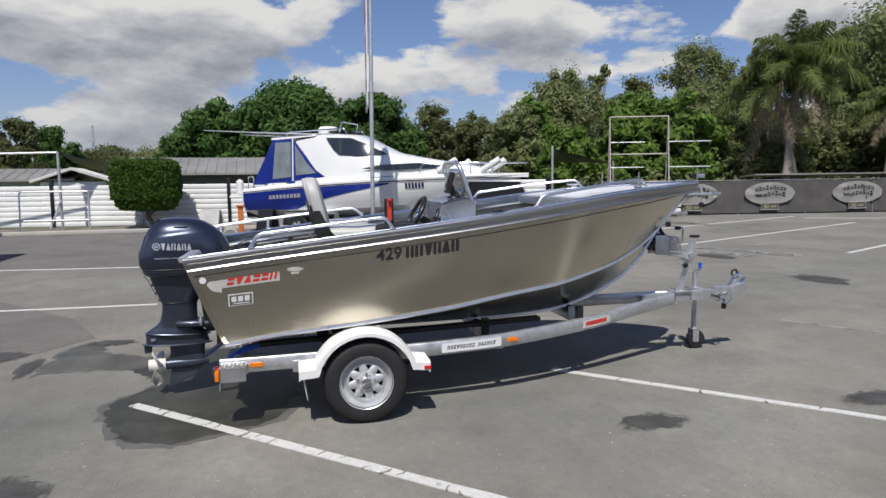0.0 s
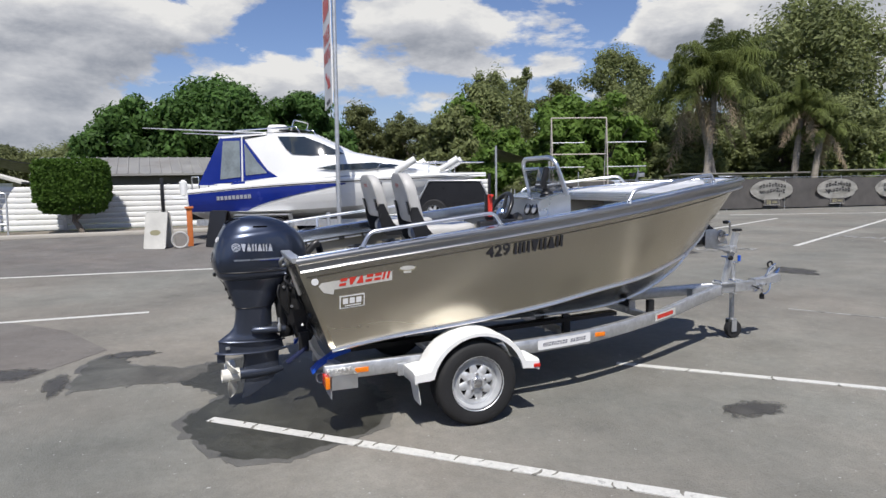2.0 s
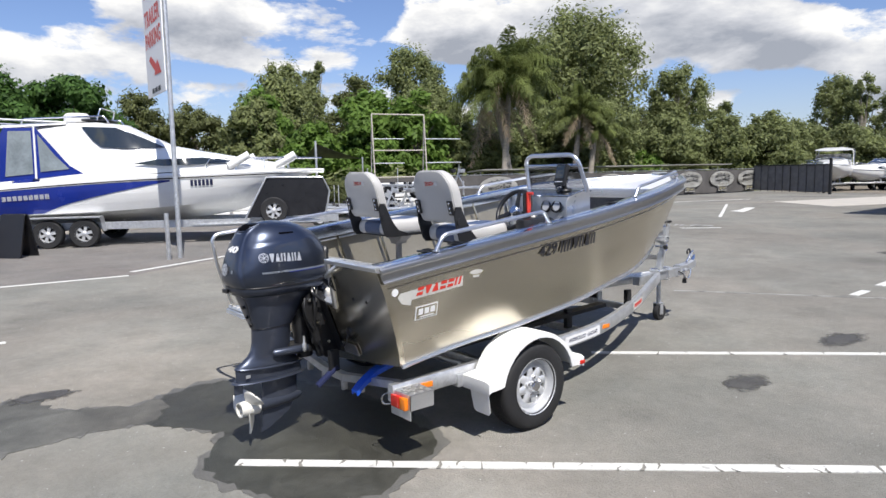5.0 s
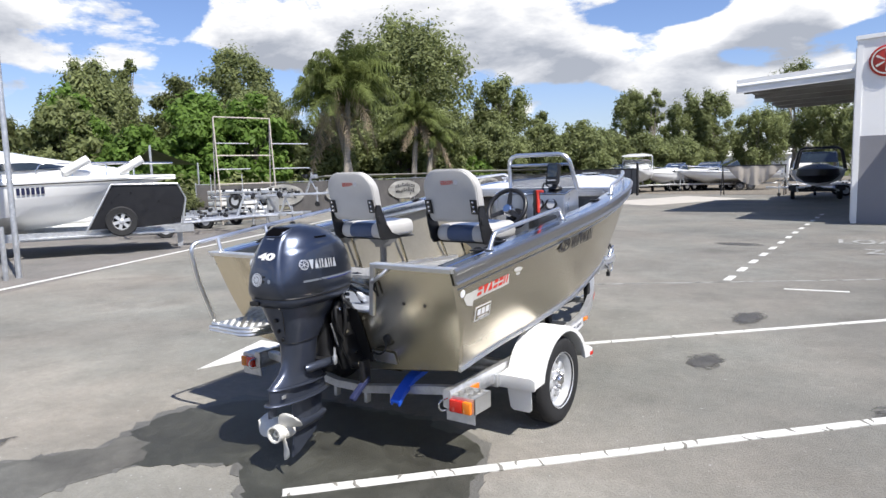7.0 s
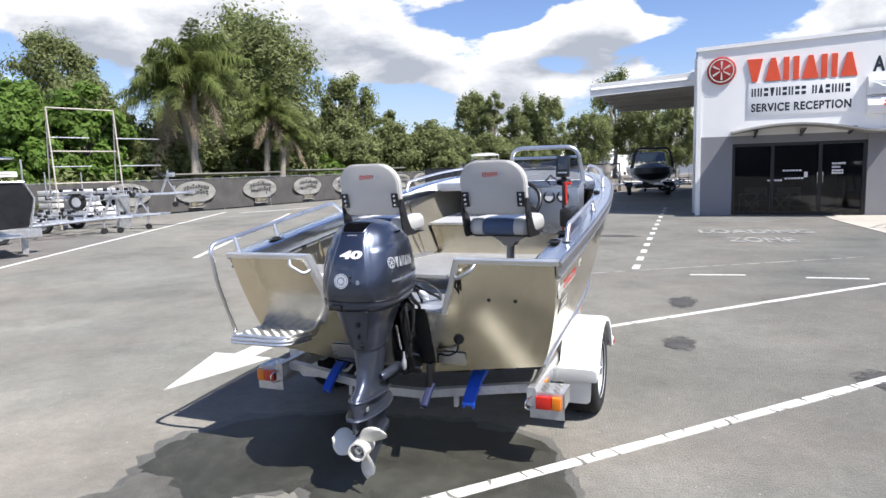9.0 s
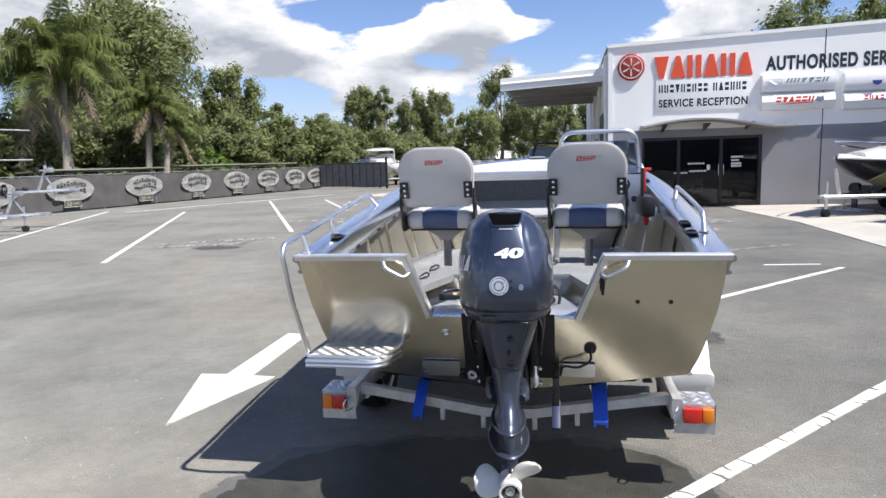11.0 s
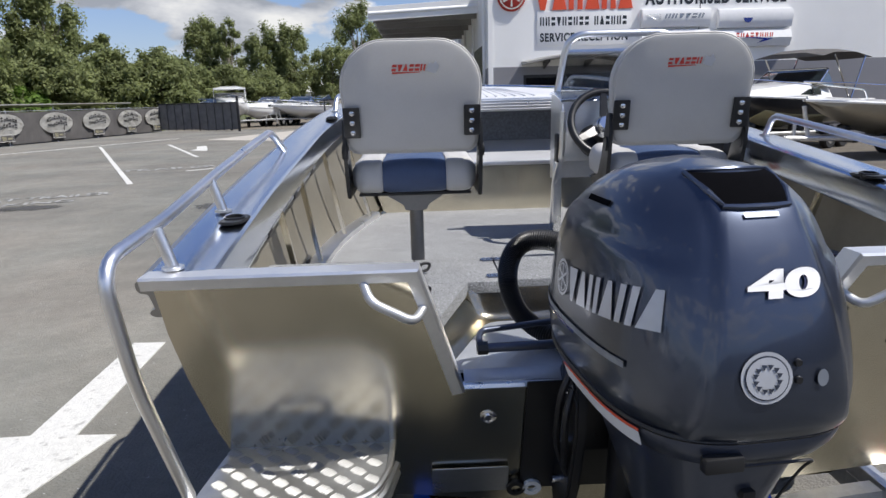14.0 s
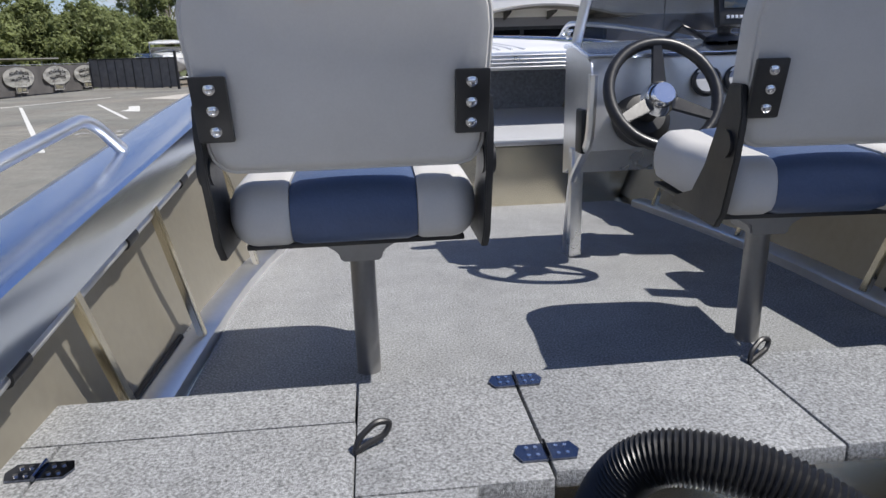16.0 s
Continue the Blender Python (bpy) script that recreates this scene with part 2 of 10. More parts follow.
# ---- materials ----
def mat(name, base, rough=0.6, metal=0.0, var=0.12, scale=6.0, fine=60.0, bump=0.0, spec=0.5, stretch=(1, 1, 1), coat=0.0, second=None, edge=(0.45, 0.6), island=0.0, rvar=0.12, aniso=0.0):
    """A node material: a base colour with patches and grain, uneven gloss and fine relief. second: a colour that shows in patches."""
    m = bpy.data.materials.new(name)
    m.use_nodes = True
    n, l = m.node_tree.nodes, m.node_tree.links
    b = n["Principled BSDF"]
    tc, mp = n.new("ShaderNodeTexCoord"), n.new("ShaderNodeMapping")
    mp.inputs["Scale"].default_value = stretch
    l.new(tc.outputs["Object"], mp.inputs[0])

    def tex(sc, det):
        t = n.new("ShaderNodeTexNoise")
        t.inputs["Scale"].default_value, t.inputs["Detail"].default_value, t.inputs["Roughness"].default_value = sc, det, 0.6
        l.new(mp.outputs[0], t.inputs["Vector"])
        return t.outputs["Fac"]

    def mix(fac, a, c, mode="MIX"):
        x = n.new("ShaderNodeMix")
        x.data_type, x.blend_type = "RGBA", mode
        for sock, v in ((x.inputs["Factor"], fac), (x.inputs[6], a), (x.inputs[7], c)):
            if isinstance(v, (int, float)):
                sock.default_value = v
            elif isinstance(v, tuple):
                sock.default_value = (*v, 1) if len(v) == 3 else v
            else:
                l.new(v, sock)
        return x.outputs[2]

    def rng(fac, a, c, lo, hi):
        x = n.new("ShaderNodeMapRange")
        for k, v in zip((1, 2, 3, 4), (a, c, lo, hi)):
            x.inputs[k].default_value = v
        l.new(fac, x.inputs[0])
        return x.outputs[0]

    big, small = tex(scale, 5), tex(fine, 3)
    col = mix(rng(big, 0.3, 0.7, 0, 1), tuple(c * (1 - var) for c in base), tuple(min(1.0, c * (1 + var)) for c in base))
    if second:
        col = mix(rng(tex(scale * 0.5, 7), edge[0], edge[1], 0, 1), col, second)
    grain = mix(rng(small, 0.3, 0.7, 0, 1), (1 - var * 0.8,) * 3, (1.0, 1.0, 1.0))
    col = mix(1.0, col, grain, "MULTIPLY")
    if island:
        g = n.new("ShaderNodeNewGeometry")
        col = mix(1.0, col, mix(g.outputs["Random Per Island"], (1 - island,) * 3, (1 + island, 1 + island, 1 + island * 0.3)), "MULTIPLY")
    l.new(col, b.inputs["Base Color"])
    l.new(rng(big, 0.25, 0.75, max(0.02, rough - rvar), min(1, rough + rvar)), b.inputs["Roughness"])
    b.inputs["Metallic"].default_value = metal
    b.inputs["Specular IOR Level"].default_value = spec
    b.inputs["Coat Weight"].default_value = coat
    b.inputs["Coat Roughness"].default_value = 0.06
    if aniso:
        b.inputs["Anisotropic"].default_value = aniso
        b.inputs["Anisotropic Rotation"].default_value = 0.25
    if bump:
        bp = n.new("ShaderNodeBump")
        bp.inputs["Strength"].default_value, bp.inputs["Distance"].default_value = min(1.0, bump), 0.02 if bump > 0.3 else 0.004
        l.new(small, bp.inputs["Height"])
        l.new(bp.outputs[0], b.inputs["Normal"])
    return m


M_ASPHALT = mat("asphalt", (0.231, 0.222, 0.201), 0.84, var=0.22, scale=0.9, fine=70, bump=0.7, second=(0.158, 0.155, 0.143), edge=(0.45, 0.66), spec=0.35)
M_PATCH = mat("old_asphalt", (0.160, 0.150, 0.142), 0.85, var=0.18, scale=0.8, fine=90, bump=0.5, spec=0.3)
M_WET = mat("wet_asphalt", (0.056, 0.056, 0.047), 0.48, var=0.25, scale=3, fine=120, bump=0.5, spec=0.35, second=(0.085, 0.084, 0.073), edge=(0.5, 0.75))
M_STAIN = mat("oil_stain", (0.085, 0.082, 0.076), 0.6, var=0.3, scale=5, fine=90, bump=0.4)
M_LINE = mat("line_paint", (0.66, 0.655, 0.62), 0.7, var=0.12, scale=36, fine=90, bump=0.4, second=(0.40, 0.395, 0.375), edge=(0.58, 0.68))
M_LINE_OLD = mat("worn_line_paint", (0.40, 0.40, 0.38), 0.75, var=0.15, scale=9, fine=70, bump=0.3, second=(0.17, 0.17, 0.16), edge=(0.42, 0.6))
M_CONC = mat("concrete", (0.46, 0.43, 0.38), 0.85, var=0.12, scale=1.2, fine=80, bump=0.3)
M_GRASS = mat("dry_grass", (0.105, 0.120, 0.045), 0.9, var=0.35, scale=0.6, fine=20, bump=0.6)
M_GRAVEL = mat("gravel", (0.19, 0.165, 0.13), 0.9, var=0.25, scale=2.0, fine=50, bump=0.8)
M_HULL = mat("brushed_aluminium", (0.70, 0.645, 0.53), 0.25, 1.0, var=0.05, scale=1.4, fine=55, bump=0.02, stretch=(1, 0.12, 1), rvar=0.06, aniso=0.45)
M_TRANSOM = mat("dulled_aluminium", (0.74, 0.68, 0.54), 0.20, 1.0, var=0.06, scale=3.5, fine=30, bump=0.008, rvar=0.05)
# aluminium in a darker colour that carries the shade of hull sides
M_SHADEALU = mat("shaded_aluminium", (0.33, 0.305, 0.25), 0.40, 0.6, var=0.08, scale=2.5, fine=40, bump=0.01, rvar=0.08)
M_ALU = mat("bright_aluminium", (0.87, 0.87, 0.87), 0.31, 1.0, var=0.05, scale=5, fine=60, bump=0.02, rvar=0.08)
# polished aluminium; the blue of reflected sky is put into its base colour
M_DECKALU = mat("sky_tinted_gunwale", (0.72, 0.78, 0.88), 0.19, 1.0, var=0.05, scale=3, fine=60, bump=0.02, stretch=(1, 0.2, 1), rvar=0.04)
# darker than the side deck: the band's dark reflection is put into the colour
M_STRAKE = mat("rubbing_strake", (0.50, 0.495, 0.49), 0.34, 1.0, var=0.06, scale=3, fine=60, bump=0.02, stretch=(1, 0.2, 1), rvar=0.06)
M_DAMP = mat("damp_asphalt", (0.135, 0.132, 0.120), 0.6, var=0.25, scale=2.2, fine=90, bump=0.5)
M_PANEL = mat("painted_panel", (0.44, 0.45, 0.47), 0.45, var=0.06, scale=4, fine=60)
M_DASH = mat("anodised_dash", (0.72, 0.73, 0.74), 0.36, 0.6, var=0.06, scale=4, fine=60)
M_VOID = mat("intake_black", (0.003, 0.003, 0.004), 0.95, var=0.2, scale=9, fine=60, spec=0.03)
M_PED = mat("grey_pedestal", (0.34, 0.335, 0.33), 0.42, 0.8, var=0.08, scale=6, fine=60)
M_FORE = mat("satin_fore_deck", (0.80, 0.80, 0.80), 0.50, 0.45, var=0.05, scale=4, fine=60)
M_GALV = mat("galvanised_steel", (0.66, 0.67, 0.68), 0.40, 0.75, var=0.16, scale=14, fine=50, bump=0.08)
M_CHECK = mat("checker_plate", (0.74, 0.74, 0.73), 0.36, 0.9, var=0.05, scale=6, fine=70)
M_RIM = mat("galvanised_rim", (0.72, 0.73, 0.74), 0.40, 0.55, var=0.10, scale=8, fine=60)
M_STEEL = mat("chrome", (0.82, 0.82, 0.83), 0.12, 1.0, var=0.04, scale=8, fine=50, rvar=0.05)
M_CARPET = mat("grey_carpet", (0.365, 0.372, 0.380), 0.95, var=0.60, scale=215, fine=560, bump=0.4, spec=0.1)
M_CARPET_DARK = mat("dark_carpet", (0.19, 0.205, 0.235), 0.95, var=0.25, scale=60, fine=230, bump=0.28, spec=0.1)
M_SEAT = mat("grey_vinyl", (0.50, 0.49, 0.47), 0.48, var=0.05, scale=7, fine=220, bump=0.025)
M_BLUE_VINYL = mat("blue_vinyl", (0.055, 0.085, 0.165), 0.45, var=0.10, scale=9, fine=160, bump=0.2)
M_BLACK = mat("black_plastic", (0.016, 0.016, 0.017), 0.38, var=0.2, scale=9, fine=90, bump=0.05)
M_RUBBER = mat("tyre_rubber", (0.018, 0.018, 0.019), 0.72, var=0.2, scale=9, fine=90, bump=0.2)
M_COWL = mat("cowling_paint", (0.080, 0.094, 0.130), 0.32, 0.9, var=0.05, scale=3, fine=260, coat=0.7, rvar=0.03)
M_LEG = mat("leg_paint", (0.070, 0.082, 0.115), 0.34, 0.6, var=0.10, scale=4, fine=160, coat=0.4, rvar=0.06)
M_SILVER = mat("silver_decal", (0.62, 0.64, 0.68), 0.32, 0.5, var=0.05, scale=8, fine=60)
M_STRIPE = mat("dull_silver_print_and_glint", (0.30, 0.33, 0.38), 0.34, 0.6, var=0.08, scale=8, fine=60)
M_WHITE = mat("white_plastic", (0.82, 0.82, 0.80), 0.42, var=0.05, scale=4, fine=60, bump=0.03)
M_GEL = mat("white_gelcoat", (0.84, 0.84, 0.82), 0.20, var=0.04, scale=1.4, fine=30, coat=0.5, second=(0.70, 0.69, 0.65), edge=(0.62, 0.85))
M_GELBLUE = mat("blue_gelcoat", (0.012, 0.030, 0.24), 0.20, var=0.10, scale=1.4, fine=30, coat=0.5)
M_BLUE = mat("blue_skid_plastic", (0.010, 0.085, 0.55), 0.40, var=0.10, scale=7, fine=60)
M_ORANGE = mat("amber_lens", (0.85, 0.22, 0.010), 0.16, var=0.06, scale=30, fine=90, coat=0.6)
M_RED = mat("red_lens", (0.60, 0.020, 0.010), 0.16, var=0.06, scale=30, fine=90, coat=0.6)
M_REDPAINT = mat("red_paint", (0.62, 0.045, 0.030), 0.45, var=0.06, scale=5, fine=60)
M_ORANGEPAINT = mat("orange_red_paint", (0.74, 0.085, 0.030), 0.45, var=0.06, scale=2, fine=60)
M_INK = mat("black_print", (0.022, 0.022, 0.026), 0.5, var=0.1, scale=9, fine=60)
M_SIGNINK = mat("dark_sign_paint", (0.014, 0.022, 0.030), 0.5, var=0.1, scale=9, fine=60)
M_EMBLEM = mat("dark_red_enamel", (0.42, 0.035, 0.022), 0.35, var=0.12, scale=3, fine=40)
M_NAVY = mat("navy_print", (0.020, 0.026, 0.075), 0.5, var=0.1, scale=9, fine=60)
M_WPRINT = mat("white_print", (0.80, 0.80, 0.80), 0.45, var=0.03, scale=9, fine=60)
M_PROP = mat("prop_paint", (0.72, 0.70, 0.64), 0.40, var=0.08, scale=9, fine=80)
M_WALLW = mat("white_wall_paint", (0.86, 0.86, 0.845), 0.62, var=0.03, scale=0.7, fine=30, second=(0.80, 0.79, 0.76), edge=(0.62, 0.82))
M_WALLG = mat("grey_wall_paint", (0.25, 0.25, 0.27), 0.62, var=0.06, scale=0.7, fine=30, second=(0.21, 0.21, 0.22), edge=(0.55, 0.75))
M_SHEET = mat("white_sheet_fence", (0.80, 0.80, 0.78), 0.5, var=0.07, scale=0.9, fine=30, second=(0.56, 0.54, 0.48), edge=(0.56, 0.78))
M_SHADECLOTH = mat("dark_shade_cloth", (0.100, 0.094, 0.090), 0.88, var=0.25, scale=1.5, fine=120, bump=0.3)
M_SIGNW = mat("sign_white", (0.58, 0.57, 0.53), 0.7, var=0.14, scale=2, fine=60)
M_FRAME = mat("dark_window_frame", (0.014, 0.014, 0.016), 0.35, var=0.1, scale=6, fine=60)
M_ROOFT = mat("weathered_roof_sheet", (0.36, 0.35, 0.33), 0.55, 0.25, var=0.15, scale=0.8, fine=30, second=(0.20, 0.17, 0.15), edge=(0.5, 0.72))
M_BARK = mat("grey_bark", (0.17, 0.145, 0.12), 0.9, var=0.25, scale=5, fine=40, bump=0.6, stretch=(1, 1, 0.3))
M_PALMBARK = mat("palm_bark", (0.30, 0.27, 0.23), 0.9, var=0.2, scale=5, fine=30, bump=0.6, stretch=(0.4, 0.4, 2))
M_ORPOST = mat("orange_post_paint", (0.55, 0.16, 0.04), 0.6, var=0.12, scale=8, fine=60)
M_CANVAS = mat("pale_canvas", (0.52, 0.47, 0.41), 0.85, var=0.10, scale=2, fine=80, bump=0.2)
M_DIRTGRN = mat("olive_gelcoat", (0.30, 0.28, 0.17), 0.4, var=0.1, scale=2, fine=40)


def leafmat(name, base, island=0.20):
    m = mat(name, base, 0.62, var=0.25, scale=0.35, fine=4, island=island, spec=0.22)
    n, l = m.node_tree.nodes, m.node_tree.links
    b, out = n["Principled BSDF"], n["Material Output"]
    tr, mx = n.new("ShaderNodeBsdfTranslucent"), n.new("ShaderNodeMixShader")
    l.new(b.inputs["Base Color"].links[0].from_socket, tr.inputs["Color"])
    mx.inputs[0].default_value = 0.48
    l.new(b.outputs[0], mx.inputs[1])
    l.new(tr.outputs[0], mx.inputs[2])
    l.new(mx.outputs[0], out.inputs[0])
    return m


L_DARK = leafmat("fig_leaves", (0.095, 0.180, 0.052), 0.32)
L_GREEN = leafmat("bright_leaves", (0.170, 0.275, 0.062))
L_OLIVE = leafmat("olive_leaves", (0.165, 0.185, 0.082))
L_GUM = leafmat("gum_leaves", (0.250, 0.285, 0.130))
L_PALM = leafmat("palm_leaves", (0.195, 0.235, 0.085), 0.30)
L_DEAD = leafmat("dead_fronds", (0.46, 0.37, 0.28))
L_HEDGE = leafmat("hedge_leaves", (0.085, 0.160, 0.028))


def glassmat(name, tint, rough=0.02):
    m = bpy.data.materials.new(name)
    m.use_nodes = True
    b = m.node_tree.nodes["Principled BSDF"]
    b.inputs["Base Color"].default_value = (*tint, 1)
    b.inputs["Roughness"].default_value = rough
    b.inputs["Transmission Weight"].default_value = 1.0
    b.inputs["IOR"].default_value = 1.45
    return m


G_TINT = glassmat("smoked_glass", (0.22, 0.24, 0.26))
G_SMOKE = glassmat("smoked_acrylic", (0.30, 0.31, 0.32))
M_DARKGLASS = mat("dark_boat_window", (0.020, 0.028, 0.034), 0.06, var=0.15, scale=2, fine=20, coat=1.0, rvar=0.02)


def mottle(m, blotch=0.16, warm=0.05, specks=0.0):
    """Adds broad warm and cool tints, blotches and scattered pale stones to a ground material."""
    n, l = m.node_tree.nodes, m.node_tree.links
    b = n["Principled BSDF"]
    tc = n.new("ShaderNodeTexCoord")
    col = b.inputs["Base Color"].links[0].from_socket

    def layer(col, scale, detail, lo, hi, a, c, mode):
        t, r, x = n.new("ShaderNodeTexNoise"), n.new("ShaderNodeMapRange"), n.new("ShaderNodeMix")
        t.inputs["Scale"].default_value, t.inputs["Detail"].default_value, t.inputs["Roughness"].default_value = scale, detail, 0.62
        l.new(tc.outputs["Object"], t.inputs["Vector"])
        r.inputs[1].default_value, r.inputs[2].default_value = lo, hi
        l.new(t.outputs["Fac"], r.inputs[0])
        x.data_type, x.blend_type = "RGBA", mode
        if mode == "MULTIPLY":
            x.inputs["Factor"].default_value = 1.0
            y = n.new("ShaderNodeMix")
            y.data_type = "RGBA"
            l.new(r.outputs[0], y.inputs["Factor"])
            y.inputs[6].default_value, y.inputs[7].default_value = (*a, 1), (*c, 1)
            l.new(y.outputs[2], x.inputs[7])
        else:
            l.new(r.outputs[0], x.inputs["Factor"])
            x.inputs[7].default_value = (*c, 1)
        l.new(col, x.inputs[6])
        return x.outputs[2]

    col = layer(col, 0.33, 4, 0.35, 0.65, (1 + warm, 1.0, 1 - warm), (1 - warm, 1.0, 1 - warm * 0.2), "MULTIPLY")
    col = layer(col, 2.3, 7, 0.32, 0.66, (1 - blotch,) * 3, (1 + blotch * 0.6,) * 3, "MULTIPLY")
    col = layer(col, 14.0, 3, 0.35, 0.65, (1 - blotch * 0.5,) * 3, (1 + blotch * 0.5,) * 3, "MULTIPLY")
    if specks:
        col = layer(col, 34.0, 1, 0.745, 0.775, None, (specks,) * 3, "MIX")
    l.new(col, b.inputs["Base Color"])


def feather(m, start=0.55, end=1.0):
    """Lets a stain fade out towards its rim in ragged specks."""
    n, l = m.node_tree.nodes, m.node_tree.links
    tc, mp, g = n.new("ShaderNodeTexCoord"), n.new("ShaderNodeMapping"), n.new("ShaderNodeVectorMath")
    mp.inputs["Scale"].default_value, mp.inputs["Location"].default_value = (2, 2, 0), (-1, -1, 0)
    l.new(tc.outputs["Generated"], mp.inputs[0])
    g.operation = "LENGTH"
    l.new(mp.outputs[0], g.inputs[0])
    t, a, r = n.new("ShaderNodeTexNoise"), n.new("ShaderNodeMath"), n.new("ShaderNodeMapRange")
    t.inputs["Scale"].default_value, t.inputs["Detail"].default_value, t.inputs["Roughness"].default_value = 16.0, 6, 0.7
    l.new(tc.outputs["Object"], t.inputs["Vector"])
    a.operation = "MULTIPLY_ADD"
    a.inputs[1].default_value = 1.5
    l.new(t.outputs["Fac"], a.inputs[0])
    l.new(g.outputs["Value"], a.inputs[2])
    r.inputs[1].default_value, r.inputs[2].default_value, r.inputs[3].default_value, r.inputs[4].default_value = start + 0.75, end + 0.75, 0.92, 0.0
    l.new(a.outputs[0], r.inputs[0])
    l.new(r.outputs[0], n["Principled BSDF"].inputs["Alpha"])


M_TRAIL = mat("half_dry_asphalt", (0.108, 0.106, 0.096), 0.8, var=0.2, scale=2.6, fine=90, bump=0.5)
M_TREAD = mat("dull_tread", (0.44, 0.44, 0.43), 0.6, 0.7, var=0.05, scale=6, fine=70)
M_STEPALU = mat("mottled_tread_plate", (0.62, 0.62, 0.61), 0.38, 0.9, var=0.12, scale=9, fine=80, bump=0.02)
# satin aluminium; its blue-grey base holds the reflected sky
M_TRAY = mat("sky_tinted_satin_tray", (0.50, 0.53, 0.58), 0.34, 0.55, var=0.08, scale=5, fine=60, bump=0.01, rvar=0.08)
# chrome with the reflected dark blue sky put into its colour
M_HINGE = mat("sky_darkened_chrome", (0.20, 0.22, 0.28), 0.16, 1.0, var=0.10, scale=9, fine=60)
M_CAP = mat("folded_sheet_aluminium", (0.90, 0.90, 0.89), 0.36, 0.85, var=0.05, scale=6, fine=60, bump=0.02, rvar=0.08)
# bare sheet made near white: full sunlight is put into the colour
M_SUNLIT = mat("sunlit_sheet_aluminium", (0.88, 0.88, 0.87), 0.5, 0.2, var=0.03, scale=5, fine=80, bump=0.02)
mottle(M_ASPHALT, 0.13, 0.035, 0.42)
mottle(M_PATCH, 0.12, 0.03, 0.36)
mottle(M_WET, 0.25, 0.03)
mottle(M_CARPET, 0.12, 0.01)
mottle(M_TRAIL, 0.22, 0.03)
feather(M_STAIN)
for m in (M_ASPHALT, M_PATCH, M_GRAVEL):
    m.node_tree.nodes["Principled BSDF"].inputs["Diffuse Roughness"].default_value = 1.0

# ---- ground and markings ----
bm = B()
box(bm, -2200, 2200, -2200, 2200, -0.5, 0.0)
solid("ground", bm, M_ASPHALT, "grey weathered asphalt car park surface", "ground", kind="structure", smooth=0)


def blob(cx, cy, rx, ry, seed, n=40, rough=0.25):
    rnd = random.Random(seed)
    ph = [rnd.uniform(0, 6.28) for _ in range(6)]
    out = []
    for k in range(n):
        a = 2 * math.pi * k / n
        q = 1 + rough * sum(math.sin(a * (i + 2) + ph[i]) / (i + 1.5) for i in range(6))
        out.append((cx + rx * q * math.cos(a), cy + ry * q * math.sin(a)))
    return out


def sheet(name, poly, z, material, label, category="", thick=0.02, group=""):
    lo = z - thick
    return solid(name, prism(B(), poly, (0, 0, lo), X, Y, (0, 0, thick)), material, label, category, group, "structure", 0)


def jag(poly, step=0.12, amp=0.05, seed=1):
    rnd = random.Random(seed)
    out = []
    for (a, b), (c, d) in zip(poly, poly[1:] + poly[:1]):
        n = max(1, int(math.hypot(c - a, d - b) / step))
        for i in range(n):
            t = i / n
            out.append((a + (c - a) * t + rnd.uniform(-amp, amp), b + (d - b) * t + rnd.uniform(-amp, amp)))
    return out


# older, darker surface towards the back fence
sheet("asphalt_patch", [(-19.0, -40), (-8.95, -40), (-8.95, -5.0), (-8.6, -1.0), (-8.25, 1.0), (-10.1, 4.4), (-13.0, 10.5), (-19.3, 12.0)], 0.003, M_PATCH, "older darker asphalt strip", "pavement")
sheet("asphalt_patch", [(-4.1, -4.5), (-1.6, -2.9), (-1.35, -2.05), (-2.25, -1.45), (-3.4, -2.0), (-5.0, -3.4)], 0.003, M_PATCH, "square of older asphalt", "pavement")
# wet ground below the motor, with a damp fringe
WET1 = [(-1.38, -0.16), (-1.33, 0.04), (-1.15, 0.35), (-0.6, 0.6), (0.2, 0.7), (0.57, 0.60), (0.76, 0.55), (0.90, 0.36), (1.02, 0.10), (1.09, -0.12), (0.98, -0.41), (0.70, -0.55), (0.42, -0.66), (0.14, -0.70), (0.02, -0.60), (-0.17, -0.50), (-0.30, -0.43), (-0.575, -0.57), (-0.80, -0.80), (-1.0, -0.80), (-1.24, -0.62)]
WET2 = [(-0.80, -0.72), (-0.86, -0.95), (-0.895, -1.20), (-0.85, -1.54), (-1.10, -1.60), (-1.31, -1.55), (-1.55, -1.56), (-1.80, -1.54), (-1.97, -1.40), (-2.0, -1.22), (-1.72, -1.22), (-1.53, -1.17), (-1.36, -0.92), (-1.235, -0.74), (-1.26, -0.55), (-1.05, -0.5)]
for poly, cx, cy, sd, z in ((WET1, -0.1, -0.1, 13, 0.0032), (WET2, -1.3, -1.2, 14, 0.0036)):
    sheet("damp_patch", jag([(cx + (a - cx) * 1.07, cy + (b - cy) * 1.07) for a, b in poly], 0.06, 0.045, sd), z, M_DAMP, "damp fringe of water on asphalt", "wet patch")
sheet("wet_patch", jag(WET1, 0.05, 0.035, 3), 0.004, M_WET, "wet patch of dripped water on asphalt", "wet patch")
sheet("wet_patch", jag(WET2, 0.05, 0.03, 4), 0.0045, M_TRAIL, "half dry trail of water on asphalt", "wet patch")
sheet("oil_stain", blob(-1.93, -1.22, 0.13, 0.30, 21), 0.0062, M_STAIN, "dark speckled rim of a damp trail", "stain")
sheet("oil_stain", blob(-1.15, -1.70, 0.36, 0.10, 22), 0.0066, M_STAIN, "dark speckled rim of a damp trail", "stain")
